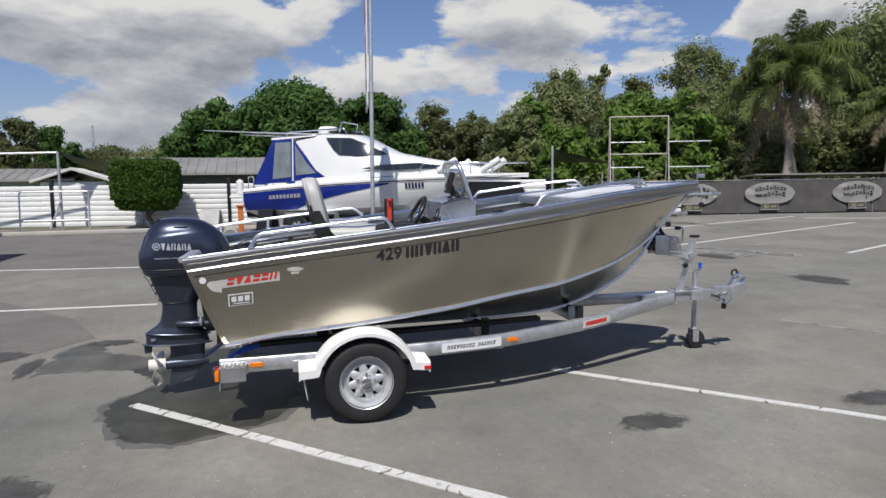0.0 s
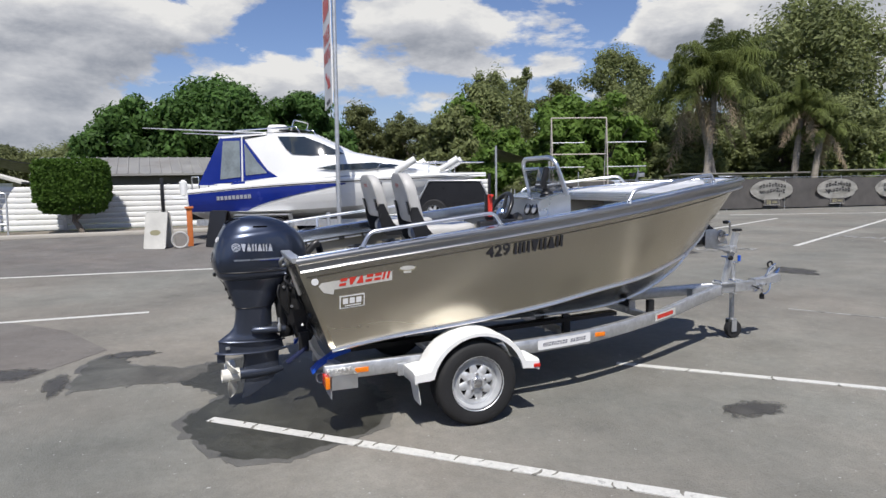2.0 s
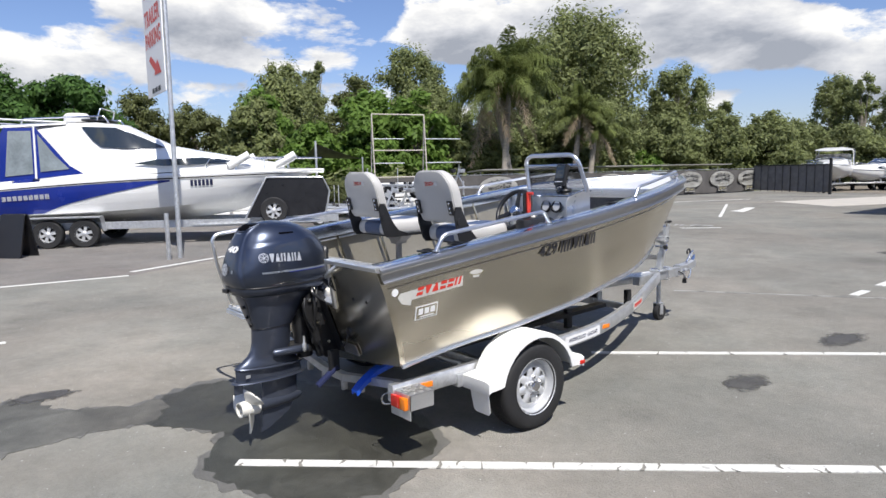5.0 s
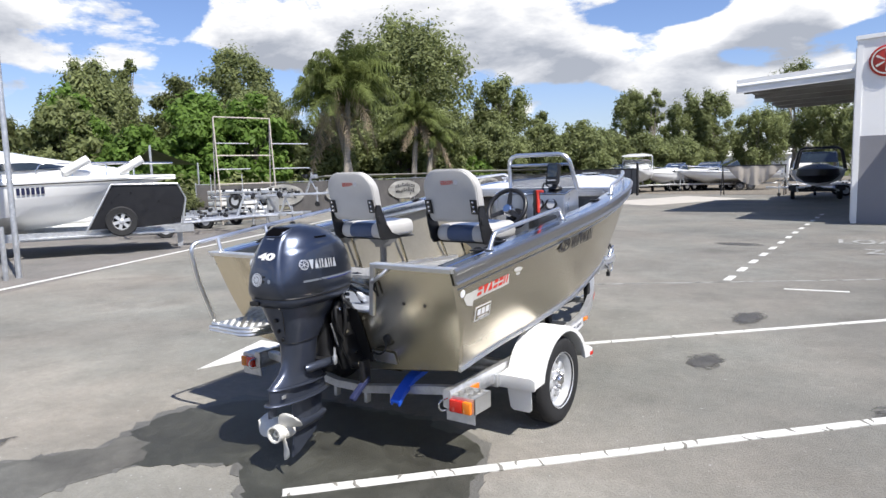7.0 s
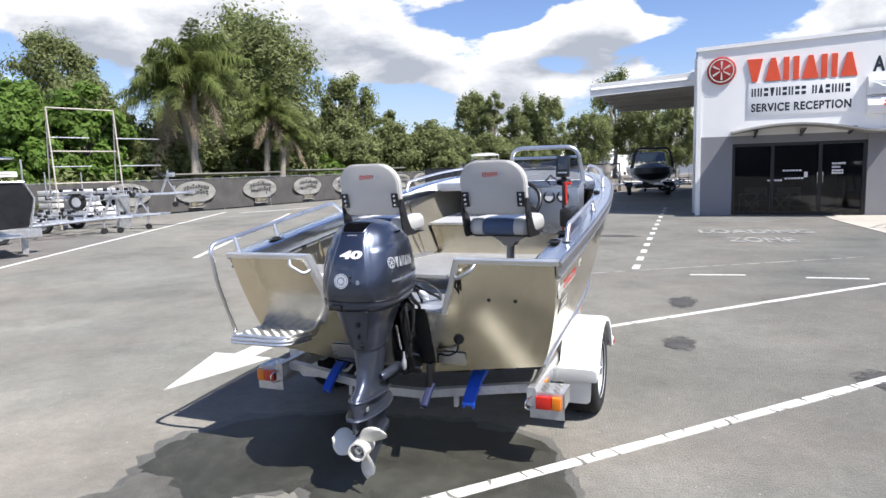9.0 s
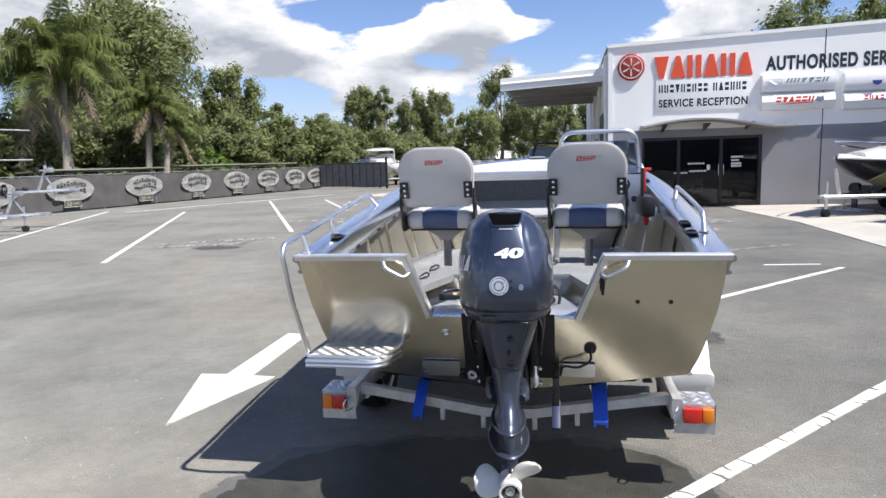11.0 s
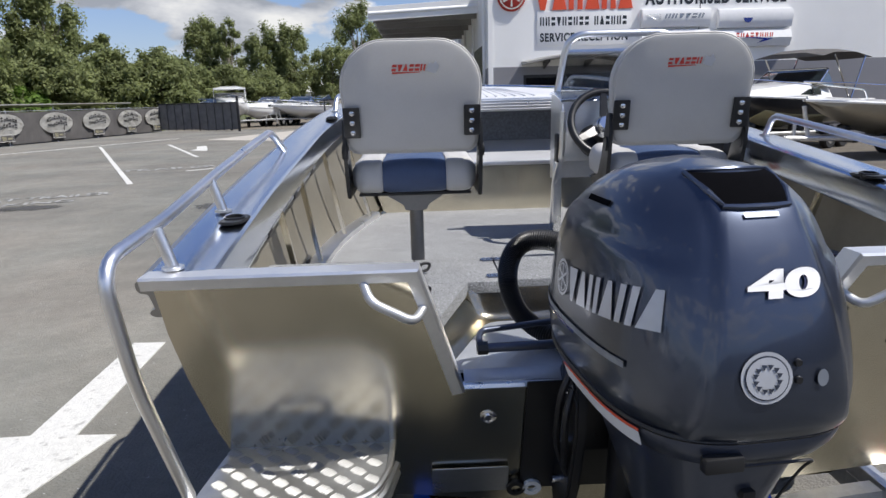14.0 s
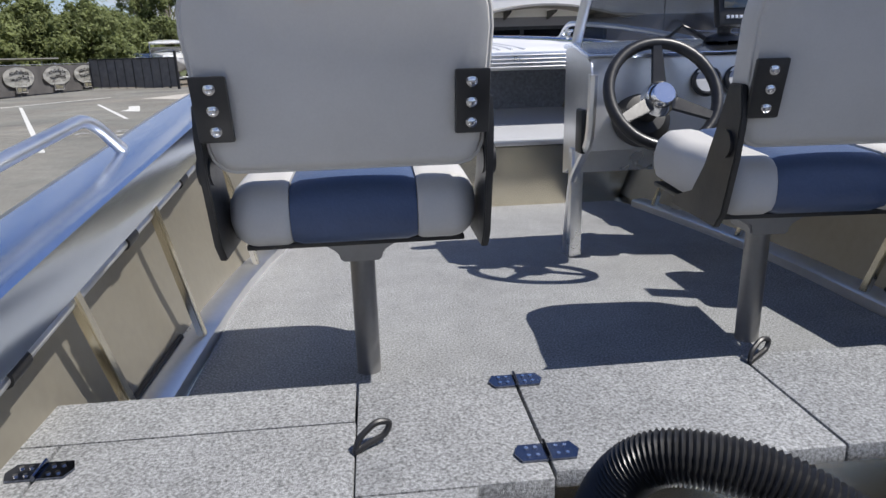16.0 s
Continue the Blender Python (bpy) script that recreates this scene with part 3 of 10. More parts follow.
sheet("oil_stain", blob(-1.62, -2.15, 0.22, 0.30, 23), 0.0062, M_STAIN, "dark speckled stain on old asphalt", "stain")
sheet("oil_stain", blob(1.50, 3.02, 0.17, 0.25, 5), 0.004, M_STAIN, "dark round oil stain", "stain")
sheet("oil_stain", blob(1.50, 4.92, 0.2, 0.32, 6), 0.004, M_STAIN, "dark round oil stain", "stain")
sheet("oil_stain", blob(2.95, 2.35, 0.2, 0.3, 8), 0.004, M_STAIN, "dark round oil stain", "stain")
sheet("oil_stain", blob(1.66, -0.92, 0.30, 0.34, 31), 0.0058, M_STAIN, "dark damp stain on asphalt", "stain")
sheet("oil_stain", blob(1.7, -2.5, 0.5, 0.35, 9), 0.004, M_STAIN, "dark damp stain on asphalt", "stain")
sheet("oil_stain", blob(-3.4, 8.8, 0.6, 0.35, 10), 0.004, M_STAIN, "dark round patch on asphalt", "stain")
sheet("oil_stain", blob(0.0, 12.2, 0.5, 0.3, 12), 0.004, M_STAIN, "dark patch on asphalt", "stain")
sheet("oil_stain", blob(-6.6, 9.2, 0.5, 0.35, 13), 0.004, M_STAIN, "dark patch on asphalt", "stain")


def stripe(a, b, w, name="road_line", label="white painted bay line", material=None, z=0.006):
    a, b = Vector((*a, 0)), Vector((*b, 0))
    d = (b - a).normalized()
    n = Vector((-d.y, d.x, 0)) * w / 2
    rnd = random.Random(int(a.x * 97 + a.y * 31))
    k = max(2, int((b - a).length / 0.15))
    left = [a + (b - a) * (i / k) + n * rnd.uniform(0.93, 1.05) for i in range(k + 1)]
    right = [a + (b - a) * (i / k) - n * rnd.uniform(0.93, 1.05) for i in range(k, -1, -1)]
    return sheet(name, [(p.x, p.y) for p in left + right], z, material or M_LINE, label, "road line", 0.012, "painted bay lines")


stripe((0.22, -0.52), (3.3, 2.76), 0.085)
stripe((0.16, 2.84), (4.0, 6.76), 0.075)
stripe((-9.05, -5.2), (-8.27, 1.0), 0.10)
stripe((-4.28, -3.4), (-4.2, -1.2), 0.09)
stripe((-8.7, 1.15), (-17.7, 20.5), 0.12)
stripe((-7.72, 7.25), (-13.8, 19.64), 0.11)
stripe((-13.2, 25.7), (-6.3, 12.15), 0.11)
stripe((-10.6, 26.0), (-7.2, 19.0), 0.11)
stripe((-16.5, 20.0), (-12.0, 31.0), 0.11)
stripe((1.56, 6.95), (2.30, 7.06), 0.07)
stripe((3.06, 6.98), (3.82, 7.04), 0.07)
stripe((-6.0, 14.6), (-5.2, 15.3), 0.09)
for k in range(13):
    y0 = 7.35 + k * 0.95 + 0.02 * k * k
    stripe((0.76 - 0.012 * k, y0), (0.755 - 0.012 * k, y0 + 0.45), 0.11, "lane_dash", "short white lane dash")
stripe((-1.0, 6.1), (4.2, 9.3), 0.03, "tar_seam", "pale crack seam in asphalt", M_LINE_OLD)
# cracks and chips across the nearest bay lines
for (ax, ay), (bx2, by2), n, seed in (((0.22, -0.52), (3.3, 2.76), 26, 4), ((0.16, 2.84), (4.0, 6.76), 14, 9)):
    rnd = random.Random(seed)
    d = Vector((bx2 - ax, by2 - ay, 0)).normalized()
    nn = Vector((-d.y, d.x, 0))
    for k in range(n):
        c = Vector((ax, ay, 0)).lerp(Vector((bx2, by2, 0)), (k + rnd.random()) / n)
        side, w, skew = rnd.choice((-1, 1)), rnd.uniform(0.004, 0.013), rnd.uniform(-0.03, 0.03)
        reach = rnd.uniform(0.03, 0.095)
        e0, e1 = c + nn * side * 0.048, c + nn * side * (0.048 - reach) + d * skew
        mid = e0.lerp(e1, 0.5) + d * rnd.uniform(-0.012, 0.012)
        poly = [e0 - d * w, mid - d * w * 0.8, e1 - d * w * 0.4, e1 + d * w * 0.4, mid + d * w * 0.8, e0 + d * w]
        sheet("line_crack", [(p.x, p.y) for p in poly], 0.0078, M_ASPHALT, "dark crack across painted line", "crack", 0.004, "cracks in bay lines")
sheet("road_arrow", [(-2.19, 0.63), (-1.90, 1.60), (-2.09, 1.61), (-2.13, 2.83), (-2.335, 2.84), (-2.31, 1.62), (-2.52, 1.61)], 0.006, M_LINE, "white painted direction arrow", "road arrow", 0.012)
sheet("road_arrow", [(-8.4, 22.0), (-7.7, 21.6), (-8.0, 22.6), (-8.6, 24.4), (-8.9, 24.2), (-8.4, 22.7)], 0.006, M_LINE, "white painted direction arrow", "road arrow", 0.012)


def ground_words(body, x, y, w, h, turn, label):
    m = pose(x, y, 0.0085, 0, 0, turn)
    bm = words(B(), body, (0, 0, 0), X, Y, (0, 0, 0), w, h)
    bmesh.ops.transform(bm, matrix=m, verts=bm.verts)
    solid("road_lettering", bm, M_LINE_OLD, label, "road lettering", kind="structure", smooth=0)


ground_words("LOADING", 1.74, 12.95, 2.40, 0.85, 4, "worn white letters reading loading")
ground_words("ZONE", 2.27, 11.25, 1.30, 0.85, 4, "worn white letters reading zone")
ground_words("BOAT TRAILER", -8.2, 9.7, 2.4, 0.42, 22, "worn white letters reading boat trailer")
ground_words("PARKING", -7.9, 9.1, 1.8, 0.38, 22, "worn white letters reading parking")
ground_words("TRAILER", -7.6, 14.6, 2.3, 0.6, 22, "worn white lettering on asphalt")

# far surfaces and verges
sheet("verge", [(-70, -60), (-22.6, -60), (-21.3, -5), (-20.6, 13.0), (-20.9, 17), (-17.1, 41.5), (-17, 110), (-70, 110)], 0.010, M_GRASS, "dry grass behind the fences", "verge", 0.05)
sheet("concrete_apron", [(5.05, 18.3), (5.05, 16.8), (5.45, 13.1), (5.38, 7.4), (6.6, 7.2), (7.5, 12), (8.2, 18.3)], 0.012, M_CONC, "pale concrete path beside building", "pavement", 0.05)
sheet("concrete_apron", [(7.2, 12.0), (30, 10), (30, 18.3), (8.2, 18.3)], 0.009, M_GRAVEL, "gravel yard beside building", "pavement", 0.05)
# gravel sheet that also darkens the ground where the boats' shade falls
sheet("shaded_gravel", jag([(6.75, 7.4), (7.65, 12.0), (8.3, 16.6), (9.4, 18.2), (15.0, 18.2), (15.0, 7.0)], 0.3, 0.05, 31), 0.022, M_GRAVEL, "brown gravel ground that also stands for the parked boats' shade", "gravel", 0.03)
sheet("concrete_apron", [(-10.0, 29.0), (-6.5, 26.5), (-3.8, 33.5), (-7.5, 36.5)], 0.007, M_CONC, "pale concrete slab at yard gate", "pavement", 0.02)
sheet("yard", [(-16.3, 42), (1.4, 36), (1.4, 90), (-16.3, 90)], 0.006, M_GRAVEL, "gravel storage yard", "pavement", 0.02)
solid("kerb", bx(-19.35, -19.0, -40, 12, 0.0, 0.13, 0.03), M_CONC, "pale concrete kerb below fence", "kerb", kind="structure")
sheet("verge", [(-22.6, -40), (-19.34, -40), (-19.34, 12), (-20.6, 13), (-21.3, -5)], 0.105, M_GRAVEL, "dirt strip between kerb and fence", "verge", 0.11)

# ---- the aluminium runabout ----
sheer_x = curve_at([0, 0.6, 1.2, 2.0, 2.8, 3.4, 3.9, 4.15, 4.28], [0.965, 0.985, 0.99, 0.975, 0.875, 0.68, 0.37, 0.17, 0.012])
sheer_z = curve_at([0, 0.63, 1.37, 2.0, 2.5, 3.15, 3.7, 4.28], [1.155, 1.226, 1.306, 1.378, 1.44, 1.522, 1.560, 1.590])
chine_x = curve_at([0.229, 0.6, 1.2, 1.75, 2.2, 2.7, 3.15, 3.4, 3.67, 3.93], [0.855, 0.866, 0.870, 0.857, 0.80, 0.70, 0.54, 0.42, 0.235, 0.012])
chine_z = curve_at([0.229, 0.6, 1.2, 1.75, 2.2, 2.7, 3.15, 3.4, 3.67, 3.93], [0.565, 0.617, 0.668, 0.728, 0.79, 0.85, 0.94, 1.015, 1.10, 1.21])
keel_z = curve_at([0.27, 1.2, 2.39, 2.81, 3.08, 3.35, 3.57, 3.79, 3.93], [0.435, 0.445, 0.462, 0.49, 0.54, 0.65, 0.78, 1.0, 1.21])


def sheer_at(u):
    y = 4.28 * u
    return Vector((sheer_x(y), y, sheer_z(y)))


def chine_at(u):
    y = 0.229 + (3.93 - 0.229) * u
    return Vector((chine_x(y), y, chine_z(y)))


def keel_at(u):
    y = 0.27 + (3.93 - 0.27) * u
    return Vector((0.0, y, keel_z(y)))


def side_at(u, v):
    """A point of the starboard topside, v from the chine (0) to the sheer (1)."""
    p = chine_at(u).lerp(sheer_at(u), v)
    p.x += 0.022 * math.sin(math.pi * v) * min(1.0, p.x * 3)
    return p


def side_by(y, z):
    """The point of the starboard topside at a given y and z."""
    u, v = y / 4.28, 0.5
    for _ in range(12):
        p = side_at(u, v)
        v += (z - p.z) / max(0.05, sheer_at(u).z - chine_at(u).z)
        u += (y - p.y) / 3.9
        u, v = min(max(u, 0), 1), min(max(v, 0), 1)
    return side_at(u, v)


BOAT = thing("aluminium_boat", (0, 2.0, 0.44), "open aluminium runabout with bare brushed hull on a galvanised trailer", "boat")
US = [i / 44 for i in range(45)]
VS = [0.0, 0.03, 0.10, 0.22, 0.36, 0.52, 0.66, 0.79, 0.808, 0.82, 0.91, 1.0]
bm = B()
rings = []
for u in US:
    k, half = keel_at(u), []
    for w in (0.12, 0.3, 0.5, 0.52, 0.72, 0.74, 0.9):
        p = k.lerp(chine_at(u), w)
        p.z -= 0.012 * (1 if w in (0.5, 0.72) else 0) * (1 - u)
        half.append(p)
    for v in VS:
        p = side_at(u, v)
        if v in (0.79, 0.808):
            p.x += 0.007 * min(1.0, p.x * 3)
        half.append(p)
    inner = [Vector((max(0.004, p.x - 0.028), p.y, p.z + (0.02 if i < 8 else 0))) for i, p in enumerate(half)]
    outer = [Vector((-p.x, p.y, p.z)) for p in reversed(half)] + [k] + half
    inn = [p for p in reversed(inner)] + [Vector((0, k.y, k.z + 0.03))] + [Vector((-p.x, p.y, p.z)) for p in inner]
    rings.append(outer + inn)
loft(bm, rings, True, False)
part("hull", bm, M_HULL, BOAT, "bare brushed aluminium hull with pressed side line")

# thin shell over the inner topsides, coloured dark to stand for their shade
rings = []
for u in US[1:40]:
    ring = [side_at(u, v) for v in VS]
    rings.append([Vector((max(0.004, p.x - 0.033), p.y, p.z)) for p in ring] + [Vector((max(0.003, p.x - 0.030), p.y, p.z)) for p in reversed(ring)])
part("inner_side", loft(B(), rings), M_SHADEALU, BOAT, "inner topside with shade put into its colour")
part("inner_side", loft(B(), [[Vector((-p.x, p.y, p.z)) for p in r] for r in rings]), M_SHADEALU, BOAT, "inner topside with shade put into its colour")

RAKE = Vector((0, -0.375, 1))
T0 = Vector((0, 0, 1.155))
tr = [(-0.966, 0.0), (-0.45, 0.0), (-0.36, -0.30), (0.34, -0.30), (0.46, 0.0), (0.966, 0.0), (0.964, -0.12), (0.950, -0.25), (0.925, -0.38), (0.892, -0.50), (0.862, -0.575), (0.845, -0.592), (0.43, -0.652), (0.0, -0.715), (-0.43, -0.652), (-0.845, -0.592), (-0.862, -0.575), (-0.892, -0.50), (-0.925, -0.38), (-0.950, -0.25), (-0.964, -0.12)]
part("transom", prism(B(), tr, T0 - Vector((0, 0.004, 0)), X, RAKE, (0, 0.035, 0)), M_TRANSOM, BOAT, "dull aluminium transom with cut-down motor well")


def on_transom(x, z, out=0.0):
    return T0 + X * x + RAKE * (z - T0.z) + Vector((0, -out - 0.004, 0))


for s in (-1, 1):
    e = 0.45 if s < 0 else 0.46
    w = 0.36 if s < 0 else 0.34
    bm = B()
    path = [T0 + Vector((s * 0.985, 0.012, 0.004)), T0 + Vector((s * e, 0.012, 0.004)), on_transom(s * w, 0.85, -0.016)]
    up = RAKE.normalized()
    d2 = (path[2] - path[1]).normalized()
    n2 = Vector((-s * abs(d2.dot(up)), 0, 0)) + up * abs(d2.x)
    n2.normalize()
    nm = (up + n2) / (1 + up.dot(n2))
    rings = []
    for p, n in ((path[0], up), (path[1], nm), (path[2], n2)):
        rings.append([p + n * a + Y * b for a, b in ((-0.014, -0.030), (0.010, -0.031), (0.016, -0.026), (0.016, 0.030), (0.010, 0.036), (-0.020, 0.034))])
    loft(bm, rings)
    part("transom_cap", bm, M_CAP, BOAT, "folded aluminium capping", 20)
    # corner grab handle
    bm = B()
    h = bend([on_transom(s * (e + 0.10), 1.145, 0.005), on_transom(s * (e + 0.085), 1.115, 0.05), on_transom(s * (e - 0.0), 1.065, 0.055), on_transom(s * (e - 0.02), 1.085, 0.005)], 0.03)
    tube(bm, h, 0.0098, 10)
    part("corner_handle", bm, M_GALV, BOAT)
bm = tube(B(), [on_transom(-0.36, 0.853, -0.016), on_transom(0.34, 0.853, -0.016)], 0.014, 8)
part("well_capping", bm, M_ALU, BOAT)

# gunwales
PROF = [(-0.001, -0.080), (-0.016, -0.079), (-0.025, -0.075), (-0.027, -0.069), (-0.023, -0.063), (-0.015, -0.060), (-0.014, -0.055), (-0.018, -0.026), (-0.021, -0.023), (-0.034, -0.020), (-0.039, -0.012), (-0.038, 0.002), (-0.030, 0.010), (-0.016, 0.0125), (0.02, 0.014), (0.040, 0.014), (0.042, 0.017), (0.098, 0.0165), (0.110, 0.0135), (0.1165, 0.007), (0.1175, -0.004), (0.1182, -0.040), (0.1182, -0.074), (0.1160, -0.081), (0.1110, -0.083), (0.1060, -0.079), (0.1050, 0.002), (0.0, -0.008)]


STRAKE = PROF[:14] + [(-0.006, 0.006), (-0.004, -0.074)]
SIDEDECK = [(-0.016, 0.0125)] + [q for q in PROF if q[0] > 0.01] + [(0.0, -0.008), (-0.006, 0.004)]


def gunwale(s, prof):
    bm = B()
    rings = []
    for i in range(61):
        u = i / 60
        p, a, b = sheer_at(u), sheer_at(max(0, u - 0.01)), sheer_at(min(1, u + 0.01))
        d = (b - a)
        d.z = 0
        d.normalize()
        n = Vector((-d.y, d.x, 0))
        wide = 1.0 if u < 0.55 else max(0.45, 1 - (u - 0.55) * 1.2)
        ring = []
        for o, h in prof:
            q = p + n * (o * (wide if o > 0.03 else 1)) + Z * h
            q.x = max(q.x, 0.003)
            q.y += max(0.0, 1 - u * 12) * (0.006 - 0.40 * min(0.0, h))
            ring.append(Vector((s * q.x, q.y, q.z)))
        rings.append(ring)
    return loft(bm, rings)


for s in (-1, 1):
    part("gunwale", gunwale(s, SIDEDECK), M_DECKALU, BOAT, "wide polished aluminium side deck", 24)
    part("rubbing_strake", gunwale(s, STRAKE), M_STRAKE, BOAT, "extruded aluminium rubbing strake, darkened for its reflection", 30)
    bm = B()
    pts = [chine_at(i / 40) for i in range(40)]
    tube(bm, [Vector((s * (p.x + 0.006), p.y - 0.003, p.z)) for p in pts], 0.013, 6)
    part("chine_strip", bm, M_ALU, BOAT, "bright extruded chine strip")
bm = tube(B(), [Vector((0, p.y + 0.012, p.z)) for p in [keel_at(i / 20) for i in range(10, 21)]] + [Vector((0, 4.29, 1.58))], 0.014, 8)
part("stem_bar", bm, M_ALU, BOAT)
bm = B()
prism(bm, [(-0.05, 0), (0.05, 0), (0.085, -0.16), (-0.085, -0.16)], (0, 4.29, 1.607), X, Y, (0, 0, 0.012), 0.003)
part("bow_plate", bm, M_ALU, BOAT)


def inner_x(y, z):
    t = (z - chine_z(y)) / (sheer_z(y) - chine_z(y))
    return chine_x(y) + (sheer_x(y) - chine_x(y)) * min(max(t, 0), 1) - 0.035


FLOOR = 0.84
ys = [0.55 + 0.1 * i for i in range(22)]
poly = [(inner_x(y, FLOOR), y) for y in ys] + [(-inner_x(y, FLOOR), y) for y in reversed(ys)]
wide = [(side_by(y, FLOOR).x - 0.018, y) for y in ys]
part("floor_plate", prism(B(), wide + [(-x, y) for x, y in reversed(wide)], (0, 0, FLOOR - 0.024), X, Y, (0, 0, 0.018)), M_TRANSOM, BOAT, "bare aluminium floor plate")
poly = [(min(x, 0.822) if x > 0 else max(x, -0.822), y) for x, y in poly]
part("cockpit_floor", prism(B(), poly, (0, 0, FLOOR - 0.005), X, Y, (0, 0, 0.005)), M_CARPET, BOAT, "grey marine carpet floor")

# rear casting deck with hatches
DK = 0.99


def deck_piece(name, x0, x1, y0, y1, label=""):
    part(name, bx(x0, x1, y0, y1, DK - 0.035, DK, 0.004), M_CARPET, BOAT, label)


part("rear_deck_panel", prism(B(), [(-0.462, 0.694), (-0.462, 0.81), (-side_by(0.81, DK).x + 0.03, 0.81), (-side_by(0.694, DK).x + 0.03, 0.694)], (0, 0, DK - 0.035), X, Y, (0, 0, 0.035)), M_CARPET, BOAT, "carpeted rear casting deck")
part("rear_deck_panel", prism(B(), [(-0.874, 0.475), (-0.874, 0.690), (-side_by(0.69, DK).x + 0.03, 0.690), (-side_by(0.40, DK).x + 0.03, 0.40), (-0.874, 0.40)], (0, 0, DK - 0.035), X, Y, (0, 0, 0.035)), M_CARPET, BOAT)
deck_piece("rear_hatch", -0.870, -0.4596, 0.475, 0.6925, "carpeted hatch lid")
deck_piece("rear_deck_panel", -0.458, -0.208, 0.522, 0.81)
part("rear_deck_panel", prism(B(), [(-0.458, 0.10), (-0.432, 0.10), (-0.306, 0.518), (-0.458, 0.518)], (0, 0, DK - 0.035), X, Y, (0, 0, 0.035)), M_CARPET, BOAT)
part("quarter_shelf", bx(-0.870, -0.462, 0.11, 0.470, DK - 0.03, DK - 0.004, 0.003), M_SUNLIT, BOAT, "aluminium quarter shelf with sunlight put into its colour")
deck_piece("rear_hatch", -0.204, 0.190, 0.535, 0.81, "carpeted hatch lid")
deck_piece("rear_deck_panel", 0.194, 0.458, 0.537, 0.81)
part("rear_deck_panel", prism(B(), [(0.432, 0.10), (0.458, 0.10), (0.458, 0.533), (0.306, 0.533)], (0, 0, DK - 0.035), X, Y, (0, 0, 0.035)), M_CARPET, BOAT)
part("quarter_panel", bx(0.462, 0.875, 0.11, 0.470, DK - 0.035, DK, 0.003), M_CARPET, BOAT, "carpeted quarter panel")
deck_piece("rear_deck_panel", 0.462, 0.895, 0.664, 0.81)
deck_piece("rear_hatch", 0.462, 0.885, 0.475, 0.660, "carpeted hatch lid")
part("deck_front", bx(-0.90, 0.90, 0.79, 0.805, FLOOR, DK - 0.035), M_CARPET, BOAT)
# motor well: one pressing with rounded corners and a rounded foot
def well_row(inset, depth):
    y0 = 0.112 - 0.375 * depth
    path = [(-0.432 + inset, y0, DK + depth), (-0.304 + inset, 0.528 - inset, DK + depth), (0.304 - inset, 0.528 - inset, DK + depth), (0.432 - inset, y0, DK + depth)]
    return [Vector(p) for p in bend(path, 0.045, 5)]


rows = [well_row(i, d) for i, d in ((-0.004, -0.022), (0.016, -0.070), (0.021, -0.084), (0.027, -0.094), (0.036, -0.101), (0.048, -0.105))]
bm = ring_faces_mesh(rows)
bmesh.ops.solidify(bm, geom=bm.faces[:], thickness=0.003)
part("well_side", bm, M_TRANSOM, BOAT, "pressed aluminium motor well with rounded foot", 60)
part("well_tray", prism(B(), [(p.x, p.y) for p in well_row(0.046, -0.105)], (0, 0, DK - 0.113), X, Y, (0, 0, 0.008)), M_TRAY, BOAT, "dull aluminium motor well tray tinted for reflected sky")


part("well_flange", prism(B(), [(0.156, 0.8852), (0.150, 0.885), (0.122, 0.868), (0.120, 0.858), (0.150, 0.876), (0.156, 0.877)], (-0.345, 0, 0), Y, Z, (0.69, 0, 0)), M_TRAY, BOAT, "folded front flange of the well")


def hinge(x, y, turn=0):
    bm = B()
    prism(bm, [(-0.075, 0), (-0.062, 0.03), (0.062, 0.03), (0.075, 0), (0.062, -0.03), (-0.062, -0.03)], (0, 0, 0), X, Y, (0, 0, 0.003))
    cyl(bm, (0, -0.032, 0.004), (0, 0.032, 0.004), 0.005, n=8)
    at = pose(x, y, DK + 0.001, 0, 0, turn) @ Matrix.Diagonal((0.58, 0.60, 1, 1))
    bmesh.ops.transform(bm, matrix=at, verts=bm.verts)
    h = part("hatch_hinge", bm, M_HINGE, BOAT, "polished steel strap hinge coloured for reflected dark sky")
    for a in (-0.045, -0.024, 0.024, 0.045):
        for b in (-0.014, 0.014):
            p = at @ Vector((a, b, 0.002))
            part("screw", cyl(B(), p, p + Z * 0.003, 0.0030, n=8), M_STEEL, h)


for x, y, a in ((-0.206, 0.775, 0), (-0.206, 0.575, 0), (-0.869, 0.628, 0), (-0.860, 0.495, 0), (-0.852, 0.432, 0), (0.84, 0.662, 0)):
    hinge(x, y, a)
for x, y in ((-0.459, 0.61), (-0.462, 0.355), (0.192, 0.775)):
    bm = tube(B(), bend([(x, y, DK), (x + 0.005, y + 0.008, DK + 0.018), (x + 0.03, y + 0.022, DK + 0.034), (x + 0.05, y + 0.03, DK + 0.028), (x + 0.042, y + 0.024, DK + 0.012), (x + 0.018, y + 0.01, DK + 0.008), (x, y, DK + 0.003)], 0.02, 4), 0.0045, 8)
    part("hatch_strap", bm, M_BLACK, BOAT, "black webbing pull")

# fore deck with storage below
part("fore_riser", prism(B(), [(-inner_x(2.65, FLOOR) + 0.02, FLOOR), (inner_x(2.65, FLOOR) - 0.02, FLOOR), (inner_x(2.65, 1.11) - 0.01, 1.11), (-inner_x(2.65, 1.11) + 0.01, 1.11)], (0, 2.65, 0), X, Z, (0, 0.015, 0)), M_TRANSOM, BOAT, "brushed aluminium riser")
ys = [2.65 + 0.06 * i for i in range(11)]
